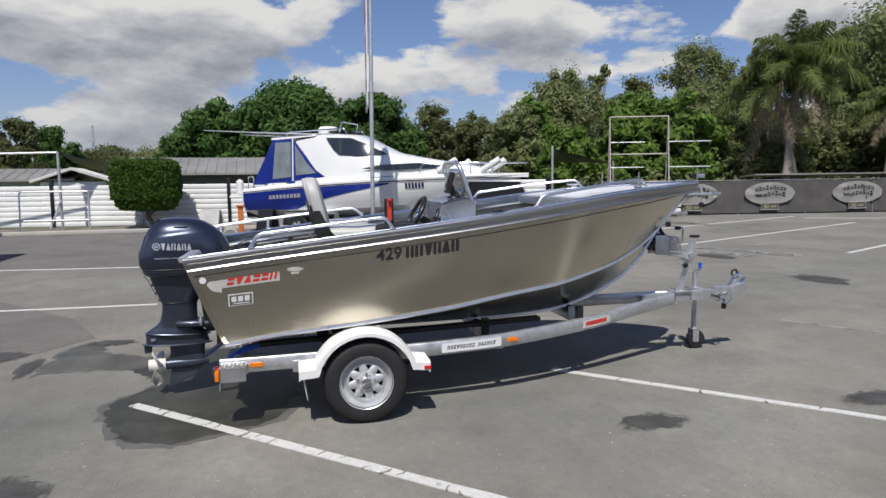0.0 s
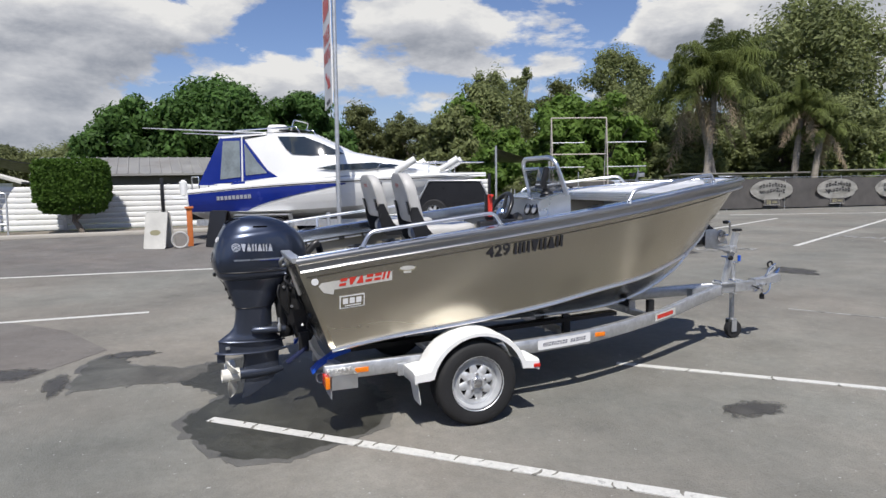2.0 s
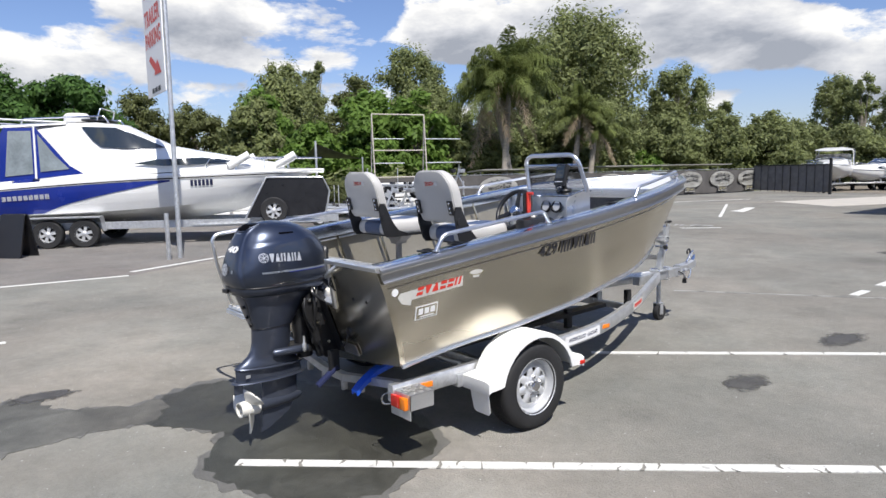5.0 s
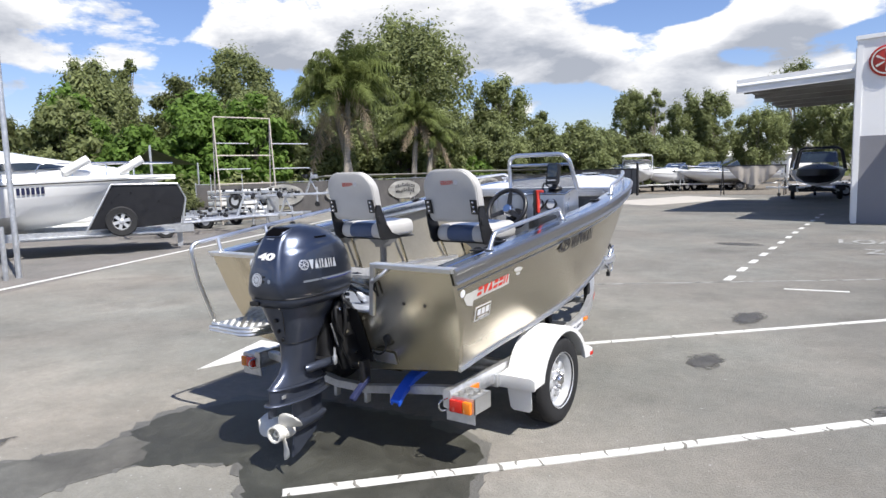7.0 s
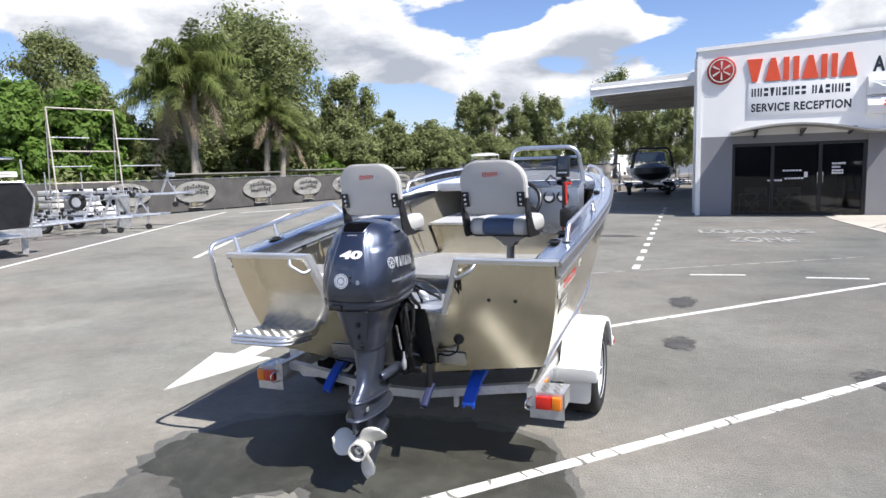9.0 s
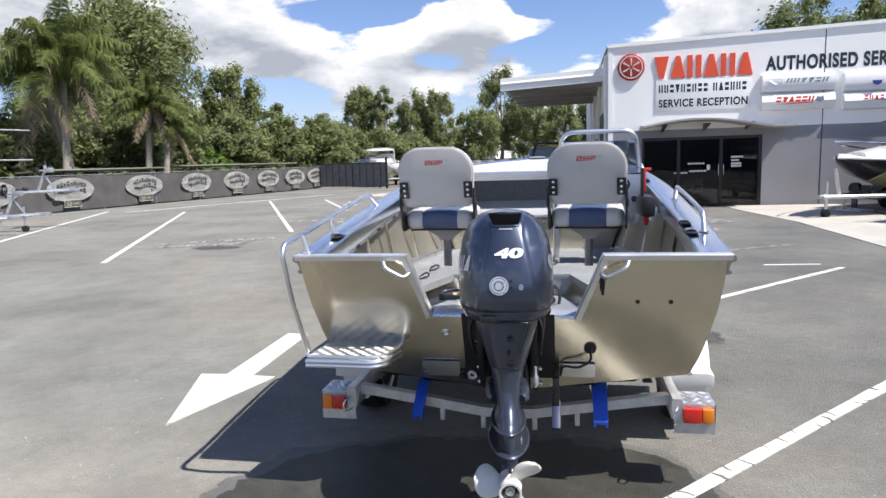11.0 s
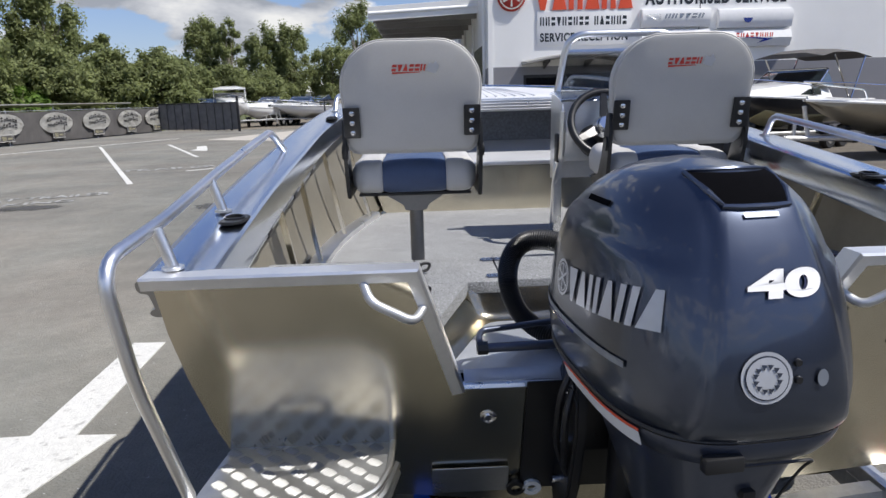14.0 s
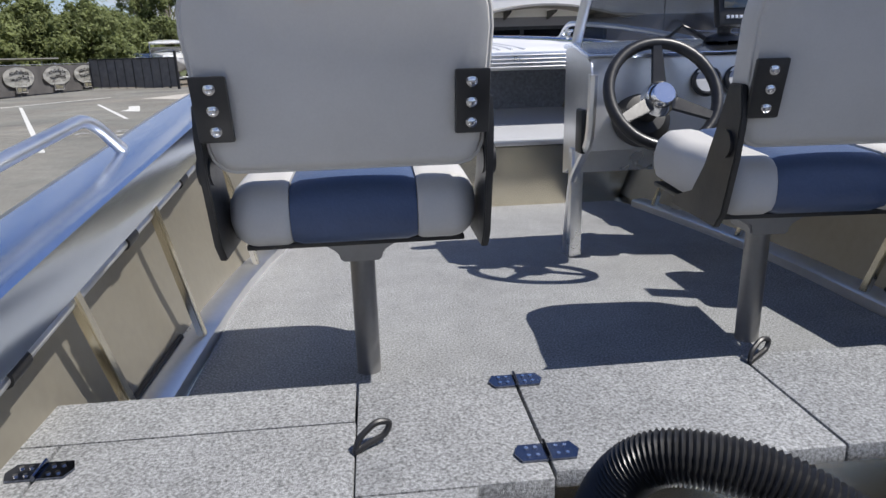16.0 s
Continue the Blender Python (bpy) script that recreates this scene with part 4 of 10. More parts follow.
poly = [(min(0.83, inner_x(y, 1.15)), y) for y in ys] + [(-min(0.83, inner_x(y, 1.15)), y) for y in reversed(ys)]
bm = prism(B(), poly, (0, 0, 0), X, Y, (0, 0, 0.02))
for v in bm.verts:
    v.co.z += 1.10 + (v.co.y - 2.65) * 0.17
part("fore_step", bm, M_PANEL, BOAT, "pale grey lower fore deck")
part("fore_step_edge", bx(-0.75, 0.75, 2.642, 2.668, 1.105, 1.126, 0.004), M_ALU, BOAT)
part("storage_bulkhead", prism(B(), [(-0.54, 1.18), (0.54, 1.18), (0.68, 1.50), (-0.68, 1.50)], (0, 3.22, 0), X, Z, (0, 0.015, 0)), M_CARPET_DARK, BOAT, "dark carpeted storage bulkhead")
ys = [2.88 + 0.09 * i for i in range(15)]
poly = [(max(0.01, sheer_x(y) - 0.06), y) for y in ys] + [(-max(0.01, sheer_x(y) - 0.06), y) for y in reversed(ys)]
bm = prism(B(), poly, (0, 0, 0), X, Y, (0, 0, 0.008))
for v in bm.verts:
    v.co.z += sheer_z(v.co.y) - 0.004
part("fore_deck", bm, M_FORE, BOAT, "ribbed aluminium fore deck")
bm = bx(-0.79, 0.79, 2.862, 2.885, 1.415, 1.492, 0.006)
for k in range(4):
    tube(bm, [(-0.79, 2.86, 1.428 + 0.017 * k), (0.79, 2.86, 1.428 + 0.017 * k)], 0.0045, 6)
part("fore_deck_lip", bm, M_ALU, BOAT)
for k in range(-5, 6):
    bm = tube(B(), [(k * 0.06, 2.95, sheer_z(2.95) + 0.006), (k * 0.03, 3.7, sheer_z(3.7) + 0.006)], 0.006, 6)
    part("deck_rib", bm, M_FORE, BOAT)

# side frames, floor channel and a stowed pole under the port side deck
for s in (-1, 1):
    bm = B()
    ring = []
    for i in range(10):
        y = 0.815 + i * 0.19
        x = inner_x(y, 0.87)
        ring.append([(s * (x - 0.045), y, FLOOR - 0.005), (s * (x - 0.043), y, 0.864), (s * (x - 0.036), y, 0.870), (s * (x + 0.026), y, 0.876), (s * (x + 0.026), y, 0.870), (s * (x - 0.03), y, 0.862)])
    part("floor_channel", loft(bm, ring), M_ALU, BOAT, "folded aluminium channel along the floor edge")
    bm = tube(B(), [(s * (inner_x(0.82 + i * 0.1, 0.87) + 0.02), 0.82 + i * 0.1, 0.878) for i in range(6)], 0.007, 6)
    part("cable_run", bm, M_BLACK, BOAT, "black cable along the side")
    for y in (0.93, 1.34, 1.90, 2.40):
        bm = B()
        xt, xb = sheer_x(y) - 0.085, inner_x(y, 0.87) - 0.015
        zt = sheer_z(y) - 0.04
        prism(bm, [(-0.013, 0), (0.013, 0), (0.011, 1), (-0.011, 1)], (s * xb, y, 0.868), Y, Vector((s * (xt - xb), -0.10, zt - 0.868)), (-s * 0.018, 0, 0), 0.003)
        part("side_brace", bm, M_TRANSOM, BOAT, "pressed aluminium side frame")
POLE = [Vector((-(sheer_x(y) - 0.094), y, sheer_z(y) - 0.104)) for y in (0.34, 0.55, 0.75, 0.95, 1.15, 1.35, 1.62)]
pole_part = part("stowed_pole", tube(B(), POLE, 0.0095, 12), M_GALV, BOAT, "slim grey pole clipped under the side deck")
for y in (0.66, 1.115, 1.50):
    c = [Vector((-(sheer_x(q) - 0.094), q, sheer_z(q) - 0.103)) for q in (y - 0.026, y + 0.026)]
    part("pole_clip", tube(B(), c, 0.0145, 12), M_BLACK, pole_part, "black rubber clip")
part("pole_end", tube(B(), [POLE[0] - Vector((0, 0.03, 0.002)), POLE[0] + Vector((0, 0.012, 0.0008))], 0.012, 12), M_BLACK, pole_part)


def top_z(y):
    return sheer_z(y) + 0.017


# rails
def rail(name, s, y0, y1, inset, height, posts=(), n=8):
    a = Vector((s * (sheer_x(y0) - inset), y0, top_z(y0)))
    b = Vector((s * (sheer_x(y1) - inset), y1, top_z(y1)))
    mid = []
    for i in range(n + 1):
        t = i / n
        y = y0 + 0.05 + (y1 - y0 - 0.10) * t
        mid.append(Vector((s * (sheer_x(y) - inset), y, top_z(y) + height)))
    bm = tube(B(), bend([a] + mid + [b], 0.04), 0.0125, 10)
    for y in posts:
        cyl(bm, (s * (sheer_x(y) - inset), y, top_z(y)), (s * (sheer_x(y) - inset), y, top_z(y) + height), 0.011, n=10)
    for p in (a, b):
        cyl(bm, p, p + Z * 0.006, 0.022, n=14)
    part(name, bm, M_ALU, BOAT, "welded aluminium tube rail")


rail("side_rail", 1, 0.42, 1.36, 0.03, 0.085)
rail("bow_rail", 1, 2.42, 3.45, 0.05, 0.07)
rail("bow_rail", -1, 2.42, 3.45, 0.05, 0.07)
# port quarter rail runs aft and down to the boarding step
pts = [Vector((-(sheer_x(1.34) - 0.03), 1.34, top_z(1.34)))]
pts += [Vector((-(sheer_x(y) - 0.0), y, top_z(y) + 0.085)) for y in (1.26, 0.9, 0.5, 0.1)]
pts += [Vector((-0.985, -0.16, 1.235)), Vector((-0.965, -0.13, 1.0)), Vector((-0.925, -0.05, 0.715))]
part("boarding_rail", tube(B(), bend(pts, 0.07, 6), 0.0135, 10), M_ALU, BOAT, "aluminium boarding rail")
for y in (0.04, 0.46):
    bm = cyl(B(), (-(sheer_x(y) - 0.03), y, top_z(y)), (-(sheer_x(y) - 0.005), y, top_z(y) + 0.085), 0.0125, n=10)
    cyl(bm, (-(sheer_x(y) - 0.03), y, top_z(y)), (-(sheer_x(y) - 0.03), y, top_z(y) + 0.006), 0.022, n=14)
    part("rail_post", bm, M_ALU, BOAT)
# flush rod holders and cleats
for x, y in ((-0.898, 0.37), (0.885, 0.40), (0.89, 0.62), (-0.87, 2.15), (0.87, 2.15)):
    zz = top_z(y) + 0.004
    bm = prism(B(), [(p[0], p[1]) for p in rrect(0.062, 0.125, 0.028)], (x, y, zz - 0.004), X, Y, (0, 0, 0.007), 0.003)
    lathe(bm, [(0.027, 0.0), (0.026, 0.008), (0.021, 0.009), (0.020, -0.03)], (x, y, zz), (0, -0.1, 1), 18)
    part("rod_holder", bm, M_BLACK, BOAT, "black flush rod holder")
for s in (-1, 1):
    bm = bx(s * 0.62 - 0.012, s * 0.62 + 0.012, 3.30, 3.44, top_z(3.37) + 0.025, top_z(3.37) + 0.04, 0.005)
    box(bm, s * 0.62 - 0.01, s * 0.62 + 0.01, 3.34, 3.40, top_z(3.37) - 0.01, top_z(3.37) + 0.03, 0.003)
    part("mooring_cleat", bm, M_STEEL, BOAT)

# boarding step
bm = B()
step = [(-0.93, -0.06), (-0.915, -0.085), (-0.60, -0.085), (-0.55, -0.05), (-0.52, 0.04), (-0.515, 0.21), (-0.90, 0.21)]
prism(bm, step, (0, 0, 0.655), X, Y, (0, 0, 0.045), 0.006)
STEP = part("boarding_step", bm, M_STEPALU, BOAT, "checker-plate boarding step")
prism_b = B()
tube(prism_b, bend([(-0.925, -0.088, 0.678), (-0.60, -0.092, 0.678), (-0.535, -0.04, 0.678), (-0.508, 0.10, 0.678)], 0.05), 0.011, 8)
tube(prism_b, bend([(-0.925, -0.088, 0.658), (-0.60, -0.092, 0.658), (-0.535, -0.04, 0.658), (-0.508, 0.10, 0.658)], 0.05), 0.011, 8)
part("step_edge", prism_b, M_ALU, STEP)


def checker(bm, x0, x1, y0, y1, z, d=0.042):
    i = 0
    y = y0
    while y < y1:
        x = x0 + (d * 0.5 if i % 2 else 0)
        j = 0
        while x < x1:
            a = radians(38 if (i + j) % 2 else -38)
            w = [(0.023 * c * math.cos(a) - 0.0085 * t * math.sin(a), 0.023 * c * math.sin(a) + 0.0085 * t * math.cos(a)) for c, t in ((1, 0), (0.4, 1), (-0.4, 1), (-1, 0), (-0.4, -1), (0.4, -1))]
            base = [bm.verts.new((x + p, y + q, z)) for p, q in w]
            topv = bm.verts.new((x, y, z + 0.0055))
            for k in range(6):
                bm.faces.new((base[k], base[(k + 1) % 6], topv))
            x += d
            j += 1
        y += d * 0.8
        i += 1
    return bm


def five_bar(bm, x0, x1, y0, y1, z, d=0.033):
    """Tread plate: groups of five short raised bars on a staggered grid."""
    i, y = 0, y0
    while y < y1:
        x = x0 + (d if i % 2 else 0)
        while x < x1:
            a = radians(48)
            for k in range(5):
                c = Vector((x - math.sin(a) * (k - 2) * 0.0074, y + math.cos(a) * (k - 2) * 0.0074, z))
                ln, u, v = 0.0155 - 0.0016 * abs(k - 2), Vector((math.cos(a), math.sin(a), 0)), Vector((-math.sin(a), math.cos(a), 0))
                base = [bm.verts.new(c + u * p * ln + v * q * 0.0026) for p, q in ((-1, 0), (-0.6, -1), (0.6, -1), (1, 0), (0.6, 1), (-0.6, 1))]
                top = [bm.verts.new(c + u * p * ln * 0.6 + Vector((0, 0, 0.0028))) for p in (-1, 1)]
                bm.faces.new((base[0], base[1], top[0]))
                bm.faces.new((base[1], base[2], top[1], top[0]))
                bm.faces.new((base[2], base[3], top[1]))
                bm.faces.new((base[3], base[4], top[1]))
                bm.faces.new((base[4], base[5], top[0], top[1]))
                bm.faces.new((base[5], base[0], top[0]))
            x += d * 2
        y += d
        i += 1
    return bm


part("tread_pattern", five_bar(B(), -0.885, -0.545, -0.055, 0.19, 0.7005), M_TREAD, STEP, "raised five-bar tread")
tube_b = tube(B(), bend([(-0.93, -0.05, 0.702), (-0.915, -0.083, 0.702), (-0.60, -0.083, 0.702), (-0.545, -0.045, 0.702), (-0.518, 0.05, 0.702), (-0.516, 0.2, 0.702)], 0.03), 0.008, 8)
part("step_rim", tube_b, M_ALU, STEP)

# transom fittings
for x, z in ((0.605, 0.945), (0.748, 0.945)):
    bm = cyl(B(), on_transom(x, z, 0.0), on_transom(x, z, 0.004), 0.010, n=14)
    part("screw_hole", bm, M_BLACK, BOAT)
bm = lathe(B(), [(0.020, 0), (0.020, 0.003), (0.015, 0.005), (0.010, 0.002), (0.008, 0.006), (0.0, 0.006)], on_transom(-0.29, 0.77), (0, -1, -0.3), 20)
part("drain_bung", bm, M_STEEL, BOAT, "steel drain fitting")
part("trim_tab_plate", prism(B(), rrect(0.19, 0.085, 0.006), on_transom(-0.33, 0.565, 0.008), X, RAKE, (0, -0.005, 0), 0.001), M_ALU, BOAT)
part("transducer_plate", prism(B(), rrect(0.17, 0.075, 0.006), on_transom(0.34, 0.575, 0.008), X, RAKE, (0, -0.005, 0), 0.001), M_ALU, BOAT)
bm = tube(B(), bend([on_transom(0.40, 0.70, 0.012), on_transom(0.405, 0.64, 0.05), on_transom(0.34, 0.60, 0.05), on_transom(0.27, 0.61, 0.03), on_transom(0.26, 0.55, 0.03)], 0.04), 0.006, 8)
lathe(bm, [(0.030, 0), (0.028, 0.012), (0.014, 0.018)], on_transom(0.40, 0.70), (0, -1, -0.3), 16)
part("transducer_cable", bm, M_BLACK, BOAT, "black transducer cable")
bm = bx(0.22, 0.262, -0.02, 0.16, 0.40, 0.43, 0.012)
bmesh.ops.rotate(bm, cent=(0.24, 0.10, 0.43), matrix=Matrix.Rotation(radians(35), 3, "X"), verts=bm.verts)
part("transducer", bm, M_NAVY, BOAT, "dark blue sounder transducer")
bm = bx(0.225, 0.255, 0.10, 0.17, 0.42, 0.56, 0.006)
part("transducer_bracket", bm, M_BLACK, BOAT)
part("kill_cord", tube(B(), [on_transom(0.445, 1.06, 0.01), on_transom(0.44, 1.02, 0.03), on_transom(0.45, 0.98, 0.02), on_transom(0.455, 1.05, 0.02)], 0.006, 6), M_BLACK, BOAT)

# hull graphics, set just proud of the side
def on_side(bm, poly, y, z, out=0.004, back=True):
    """Lays a polygon of (along, up) on the starboard topside."""
    vs = []
    for a, b in poly:
        p = side_by(y + a, z + b)
        vs.append(bm.verts.new((p.x + out, p.y, p.z)))
    bm.faces.new(vs)
    return bm


def strip_on_side(bm, y0, y1, z0, z1, n=8, out=0.004, slope=0.0):
    for i in range(n):
        a, b = y0 + (y1 - y0) * i / n, y0 + (y1 - y0) * (i + 1) / n
        on_side(bm, [(a - y0, slope * (a - y0)), (b - y0, slope * (b - y0)), (b - y0, slope * (b - y0) + z1 - z0), (a - y0, slope * (a - y0) + z1 - z0)], y0, z0, out)
    return bm


bm = B()
for part_poly in ([(0.0, 0.035), (0.04, 0.085), (0.045, 0.03)], [(0.0, 0.035), (0.045, 0.03), (0.03, -0.005)], [(0.04, 0.085), (0.075, 0.085), (0.08, 0.03), (0.045, 0.03)], [(0.075, 0.09), (0.085, 0.105), (0.10, 0.07), (0.08, 0.03)], [(0.03, -0.005), (0.045, 0.03), (0.10, 0.03), (0.09, -0.02)], [(0.10, 0.07), (0.10, 0.03), (0.08, 0.03)]):
    on_side(bm, part_poly, 0.14, 0.955)
strip_on_side(bm, 0.225, 0.60, 0.965, 1.045, 8, 0.004, 0.10)
part("maker_sticker", bm, M_SIGNW, BOAT, "white and red maker's sticker")
bm = marks(B(), "hwthhv", lambda u, v: side_by(0.262 + 0.325 * u + 0.012 * v, 0.984 + 0.0325 * u + 0.047 * v) + X * 0.0055, 0.14)
part("sticker_blocks", bm, M_REDPAINT, BOAT, "row of plain red shapes")
bm = B()
strip_on_side(bm, 0.268, 0.425, 0.838, 0.920, 3, 0.004, 0.08)
part("badge_sticker", bm, M_WPRINT, BOAT)
bm = B()
strip_on_side(bm, 0.275, 0.418, 0.845, 0.913, 3, 0.0055, 0.08)
part("badge_field", bm, M_TRANSOM, BOAT)
bm = B()
for i in range(3):
    strip_on_side(bm, 0.288 + i * 0.042, 0.320 + i * 0.042, 0.868 + 0.0034 * i, 0.904 + 0.0034 * i, 1, 0.007, 0.08)
strip_on_side(bm, 0.30, 0.40, 0.853, 0.860, 2, 0.007, 0.08)
part("badge_blocks", bm, M_WPRINT, BOAT)
bm = B()
on_side(bm, oval(0.12, 0.042, 20), 0.70, 1.075)
part("dealer_sticker", bm, M_DIRTGRN, BOAT, "small oval sticker")
bm = B()
on_side(bm, oval(0.10, 0.028, 20), 0.70, 1.075, 0.0055)
strip_on_side(bm, 0.675, 0.725, 1.042, 1.056, 1, 0.0055)
part("dealer_sticker_field", bm, M_SIGNW, BOAT)
bm = B()
on_side(bm, oval(0.044, 0.044, 16), 0.118, 1.022, 0.009)
part("round_fitting", bm, M_WPRINT, BOAT)

# model number: digits, then a row of plain blocks
n0, n1 = side_by(1.24, 1.100), side_by(1.74, 1.150)
nu = (side_by(1.55, 1.215) - side_by(1.55, 1.125)).normalized()
bm = words(B(), "429", n0 + X * 0.012, n1 - n0, nu, (0, 0, 0), 0.175, 0.082, 0.015)
part("hull_number", bm, M_INK, BOAT, "black serif number")
for k, kind in enumerate("vvwvtv"):
    bm = marks(B(), kind, lambda u, v: side_by(1.445 + 0.385 * (k + u) / 6, 1.117 + 0.038 * (k + u) / 6 + 0.080 * v) + X * 0.014, 0.16)
    part("hull_name_block", bm, M_INK, BOAT, "plain black shape of a model name")

# ---- seats ----
LEAN_BACK = 0.23


def lean(bm):
    """Tilts a backrest or what is fixed to it towards the stern."""
    for v in bm.verts:
        v.co.y -= LEAN_BACK * (v.co.z - 0.59)
    return bm


def fishing_chair(x, y, turn, label):
    """Folding helm seat: origin on the floor under the pedestal."""
    s = thing("fishing_chair", (0, 0, 0), label, "boat chair", "folding boat chairs")
    bm = B()
    base = FLOOR
    part("pedestal", cyl(B(), (0, 0, 0), (0, 0, 0.30), 0.026, n=20), M_PED, s, "plain grey pedestal")
    bm = prism(B(), [(-0.12, 0.055), (0.12, 0.055), (0.11, 0.03), (0.045, -0.01), (0.04, -0.03), (-0.04, -0.03), (-0.045, -0.01), (-0.11, 0.03)], (0, -0.05, 0.295), X, Z, (0, 0.10, 0), 0.004)
    part("seat_bracket", bm, M_PED, s)
    part("seat_pan", bx(-0.19, 0.19, -0.20, 0.15, 0.342, 0.352, 0.003), M_BLACK, s)

    def pad(x0, x1):
        """A length of the cushion; its free end is rounded over."""
        rings = []
        prof = [(-0.190, 0.354), (-0.225, 0.357), (-0.243, 0.366), (-0.252, 0.382), (-0.255, 0.402), (-0.253, 0.424), (-0.245, 0.443), (-0.230, 0.456), (-0.205, 0.463), (-0.12, 0.467), (0.0, 0.463), (0.12, 0.472), (0.17, 0.471), (0.205, 0.460), (0.224, 0.438), (0.230, 0.410), (0.222, 0.380), (0.200, 0.360), (0.0, 0.354)]
        n = 12
        for k in range(n + 1):
            xx = x0 + (x1 - x0) * k / n
            seam = 0.004 * max(0.0, 1 - min(abs(abs(xx) - 0.105) / 0.010, 1.0))
            over = max(0.0, abs(xx) - 0.163) / 0.044
            d = seam + 0.040 * (1 - math.sqrt(max(0.0, 1 - min(over, 1.0) ** 2)))
            crown = 0.006 * (1 - (min(abs(xx), 0.105) / 0.105) ** 2) if abs(xx) < 0.106 else 0.004
            rings.append([(xx, yy * (0.82 if yy > 0 else 1.0) * (1 - d / 0.25) * (1 - 0.30 * max(0.0, (abs(xx) - 0.07) / 0.135) ** 2.4 if yy > 0.1 else 1.0), 0.41 + (zz - 0.41) * (1 - d / 0.06) + (crown if zz > 0.43 else 0)) for yy, zz in prof])
        return loft(B(), rings)

    cushion = part("cushion", pad(-0.105, 0.105), M_BLUE_VINYL, s, "dark blue vinyl centre panel")
    part("cushion_bolster", pad(-0.206, -0.106), M_SEAT, s, "pale grey vinyl bolster")
    part("cushion_bolster", pad(0.106, 0.206), M_SEAT, s, "pale grey vinyl bolster")
    # backrest: rounded slab leaning slightly
    back_outline = [(a, b) for a, b in rrect(0.44, 0.345, 0.14, 8) if b >= 0] + [(a * 0.985, b) for a, b in rrect(0.44, 0.345, 0.035, 3) if b < 0]
    bm = B()
    rings = []
    for d, e in ((-0.040, 0.90), (-0.036, 0.96), (-0.02, 1.0), (0.02, 1.0), (0.038, 0.96), (0.045, 0.88)):
        rings.append([(a * e, -0.285 + d + b * -0.02, 0.665 + b * e) for a, b in back_outline])
    loft(bm, rings)
    for v in bm.verts:
        if v.co.z < 0.62:
            v.co.x *= 1.0 - 0.04 * (0.62 - v.co.z) / 0.13
    lean(bm)
    back = part("backrest", bm, M_SEAT, s, "pale grey vinyl backrest with red maker's mark")
    pipe = [(a * 0.985 * (1.0 - 0.04 * max(0.0, 0.62 - (0.665 + b * 0.985)) / 0.13), -0.285 - 0.027 + b * -0.02, 0.665 + b * 0.985) for a, b in back_outline]
    part("piping", lean(tube(B(), pipe, 0.0035, 6, True)), M_SEAT, back)
    bm = marks(B(), "hwthhv", flat_at((-0.058, -0.3296, 0.744), X, Z, 0.105, 0.019, 0.004), 0.14)
    tagged(part("maker_mark", lean(bm), M_REDPAINT, s, "red block mark"), "red block mark", kind="stuff")
    bm = B()
    bm.faces.new([bm.verts.new(p) for p in ((-0.055, -0.3294, 0.736), (0.03, -0.3294, 0.739), (0.03, -0.3294, 0.741), (-0.055, -0.3294, 0.741))])
    part("mark_line", lean(bm), M_REDPAINT, s)
    bm = B()
    on = [(0.048, 0.745), (0.058, 0.768), (0.07, 0.763), (0.078, 0.772), (0.088, 0.755), (0.078, 0.735), (0.062, 0.738)]
    bm.faces.new([bm.verts.new((a, -0.3294, b)) for a, b in on])
    part("mark_shape", lean(bm), M_SILVER, s)
    for q in (-1, 1):
        bm = bx(q * 0.188 - 0.026, q * 0.188 + 0.026, -0.338, -0.326, 0.545, 0.640, 0.004)
        plate = part("back_hinge", lean(bm), M_BLACK, s, "black steel hinge plate")
        for zz in (0.562, 0.592, 0.622):
            part("bolt", lathe(B(), [(0.0085, 0), (0.0085, 0.0012), (0.0055, 0.0015), (0.0055, 0.004), (0.003, 0.005)], (q * 0.186, -0.338 - LEAN_BACK * (zz - 0.59), zz), -Y, 12), M_STEEL, plate)
        bm = B()
        prism(bm, [(-0.316, 0.60), (-0.326, 0.55), (-0.316, 0.48), (-0.286, 0.375), (-0.260, 0.345), (-0.05, 0.345), (-0.07, 0.366), (-0.15, 0.392), (-0.200, 0.452), (-0.248, 0.545), (-0.272, 0.60)], (q * 0.216 - 0.006, 0, 0), Y, Z, (0.012, 0, 0), 0.002)
        cyl(bm, (q * 0.208, -0.285, 0.50), (q * 0.228, -0.285, 0.50), 0.024, n=20)
        part("side_arm", bm, M_BLACK, s, "black folding arm")
    s.matrix_basis = pose(x, y, FLOOR, 0, 0, turn)
    return s


fishing_chair(-0.45, 1.155, 0.0, "pale grey vinyl folding seat with blue centre on pedestal")
fishing_chair(0.43, 1.175, -4.0, "pale grey vinyl folding seat at the helm console")

# ---- helm console ----
CON = thing("helm_console", (0.50, 1.95, FLOOR), "aluminium side console with framed windscreen and wheel", "boat console")
for xx in (0.215, 0.795):
    bm = prism(B(), [(1.995, 1.10), (1.985, 1.50), (1.94, 1.508), (1.80, 1.492), (1.735, 1.46), (1.722, 1.43), (1.745, 1.24), (1.84, 1.16)], (xx, 0, 0), Y, Z, (0.006, 0, 0), 0.001)
    part("side_panel", bm, M_ALU, CON)
part("front_panel", bx(0.222, 0.794, 1.982, 1.989, 1.10, 1.495), M_ALU, CON)
bm = prism(B(), [(1.762, 1.478), (1.757, 1.466), (1.795, 1.20), (1.805, 1.20), (1.78, 1.478)], (0.222, 0, 0), Y, Z, (0.572, 0, 0))
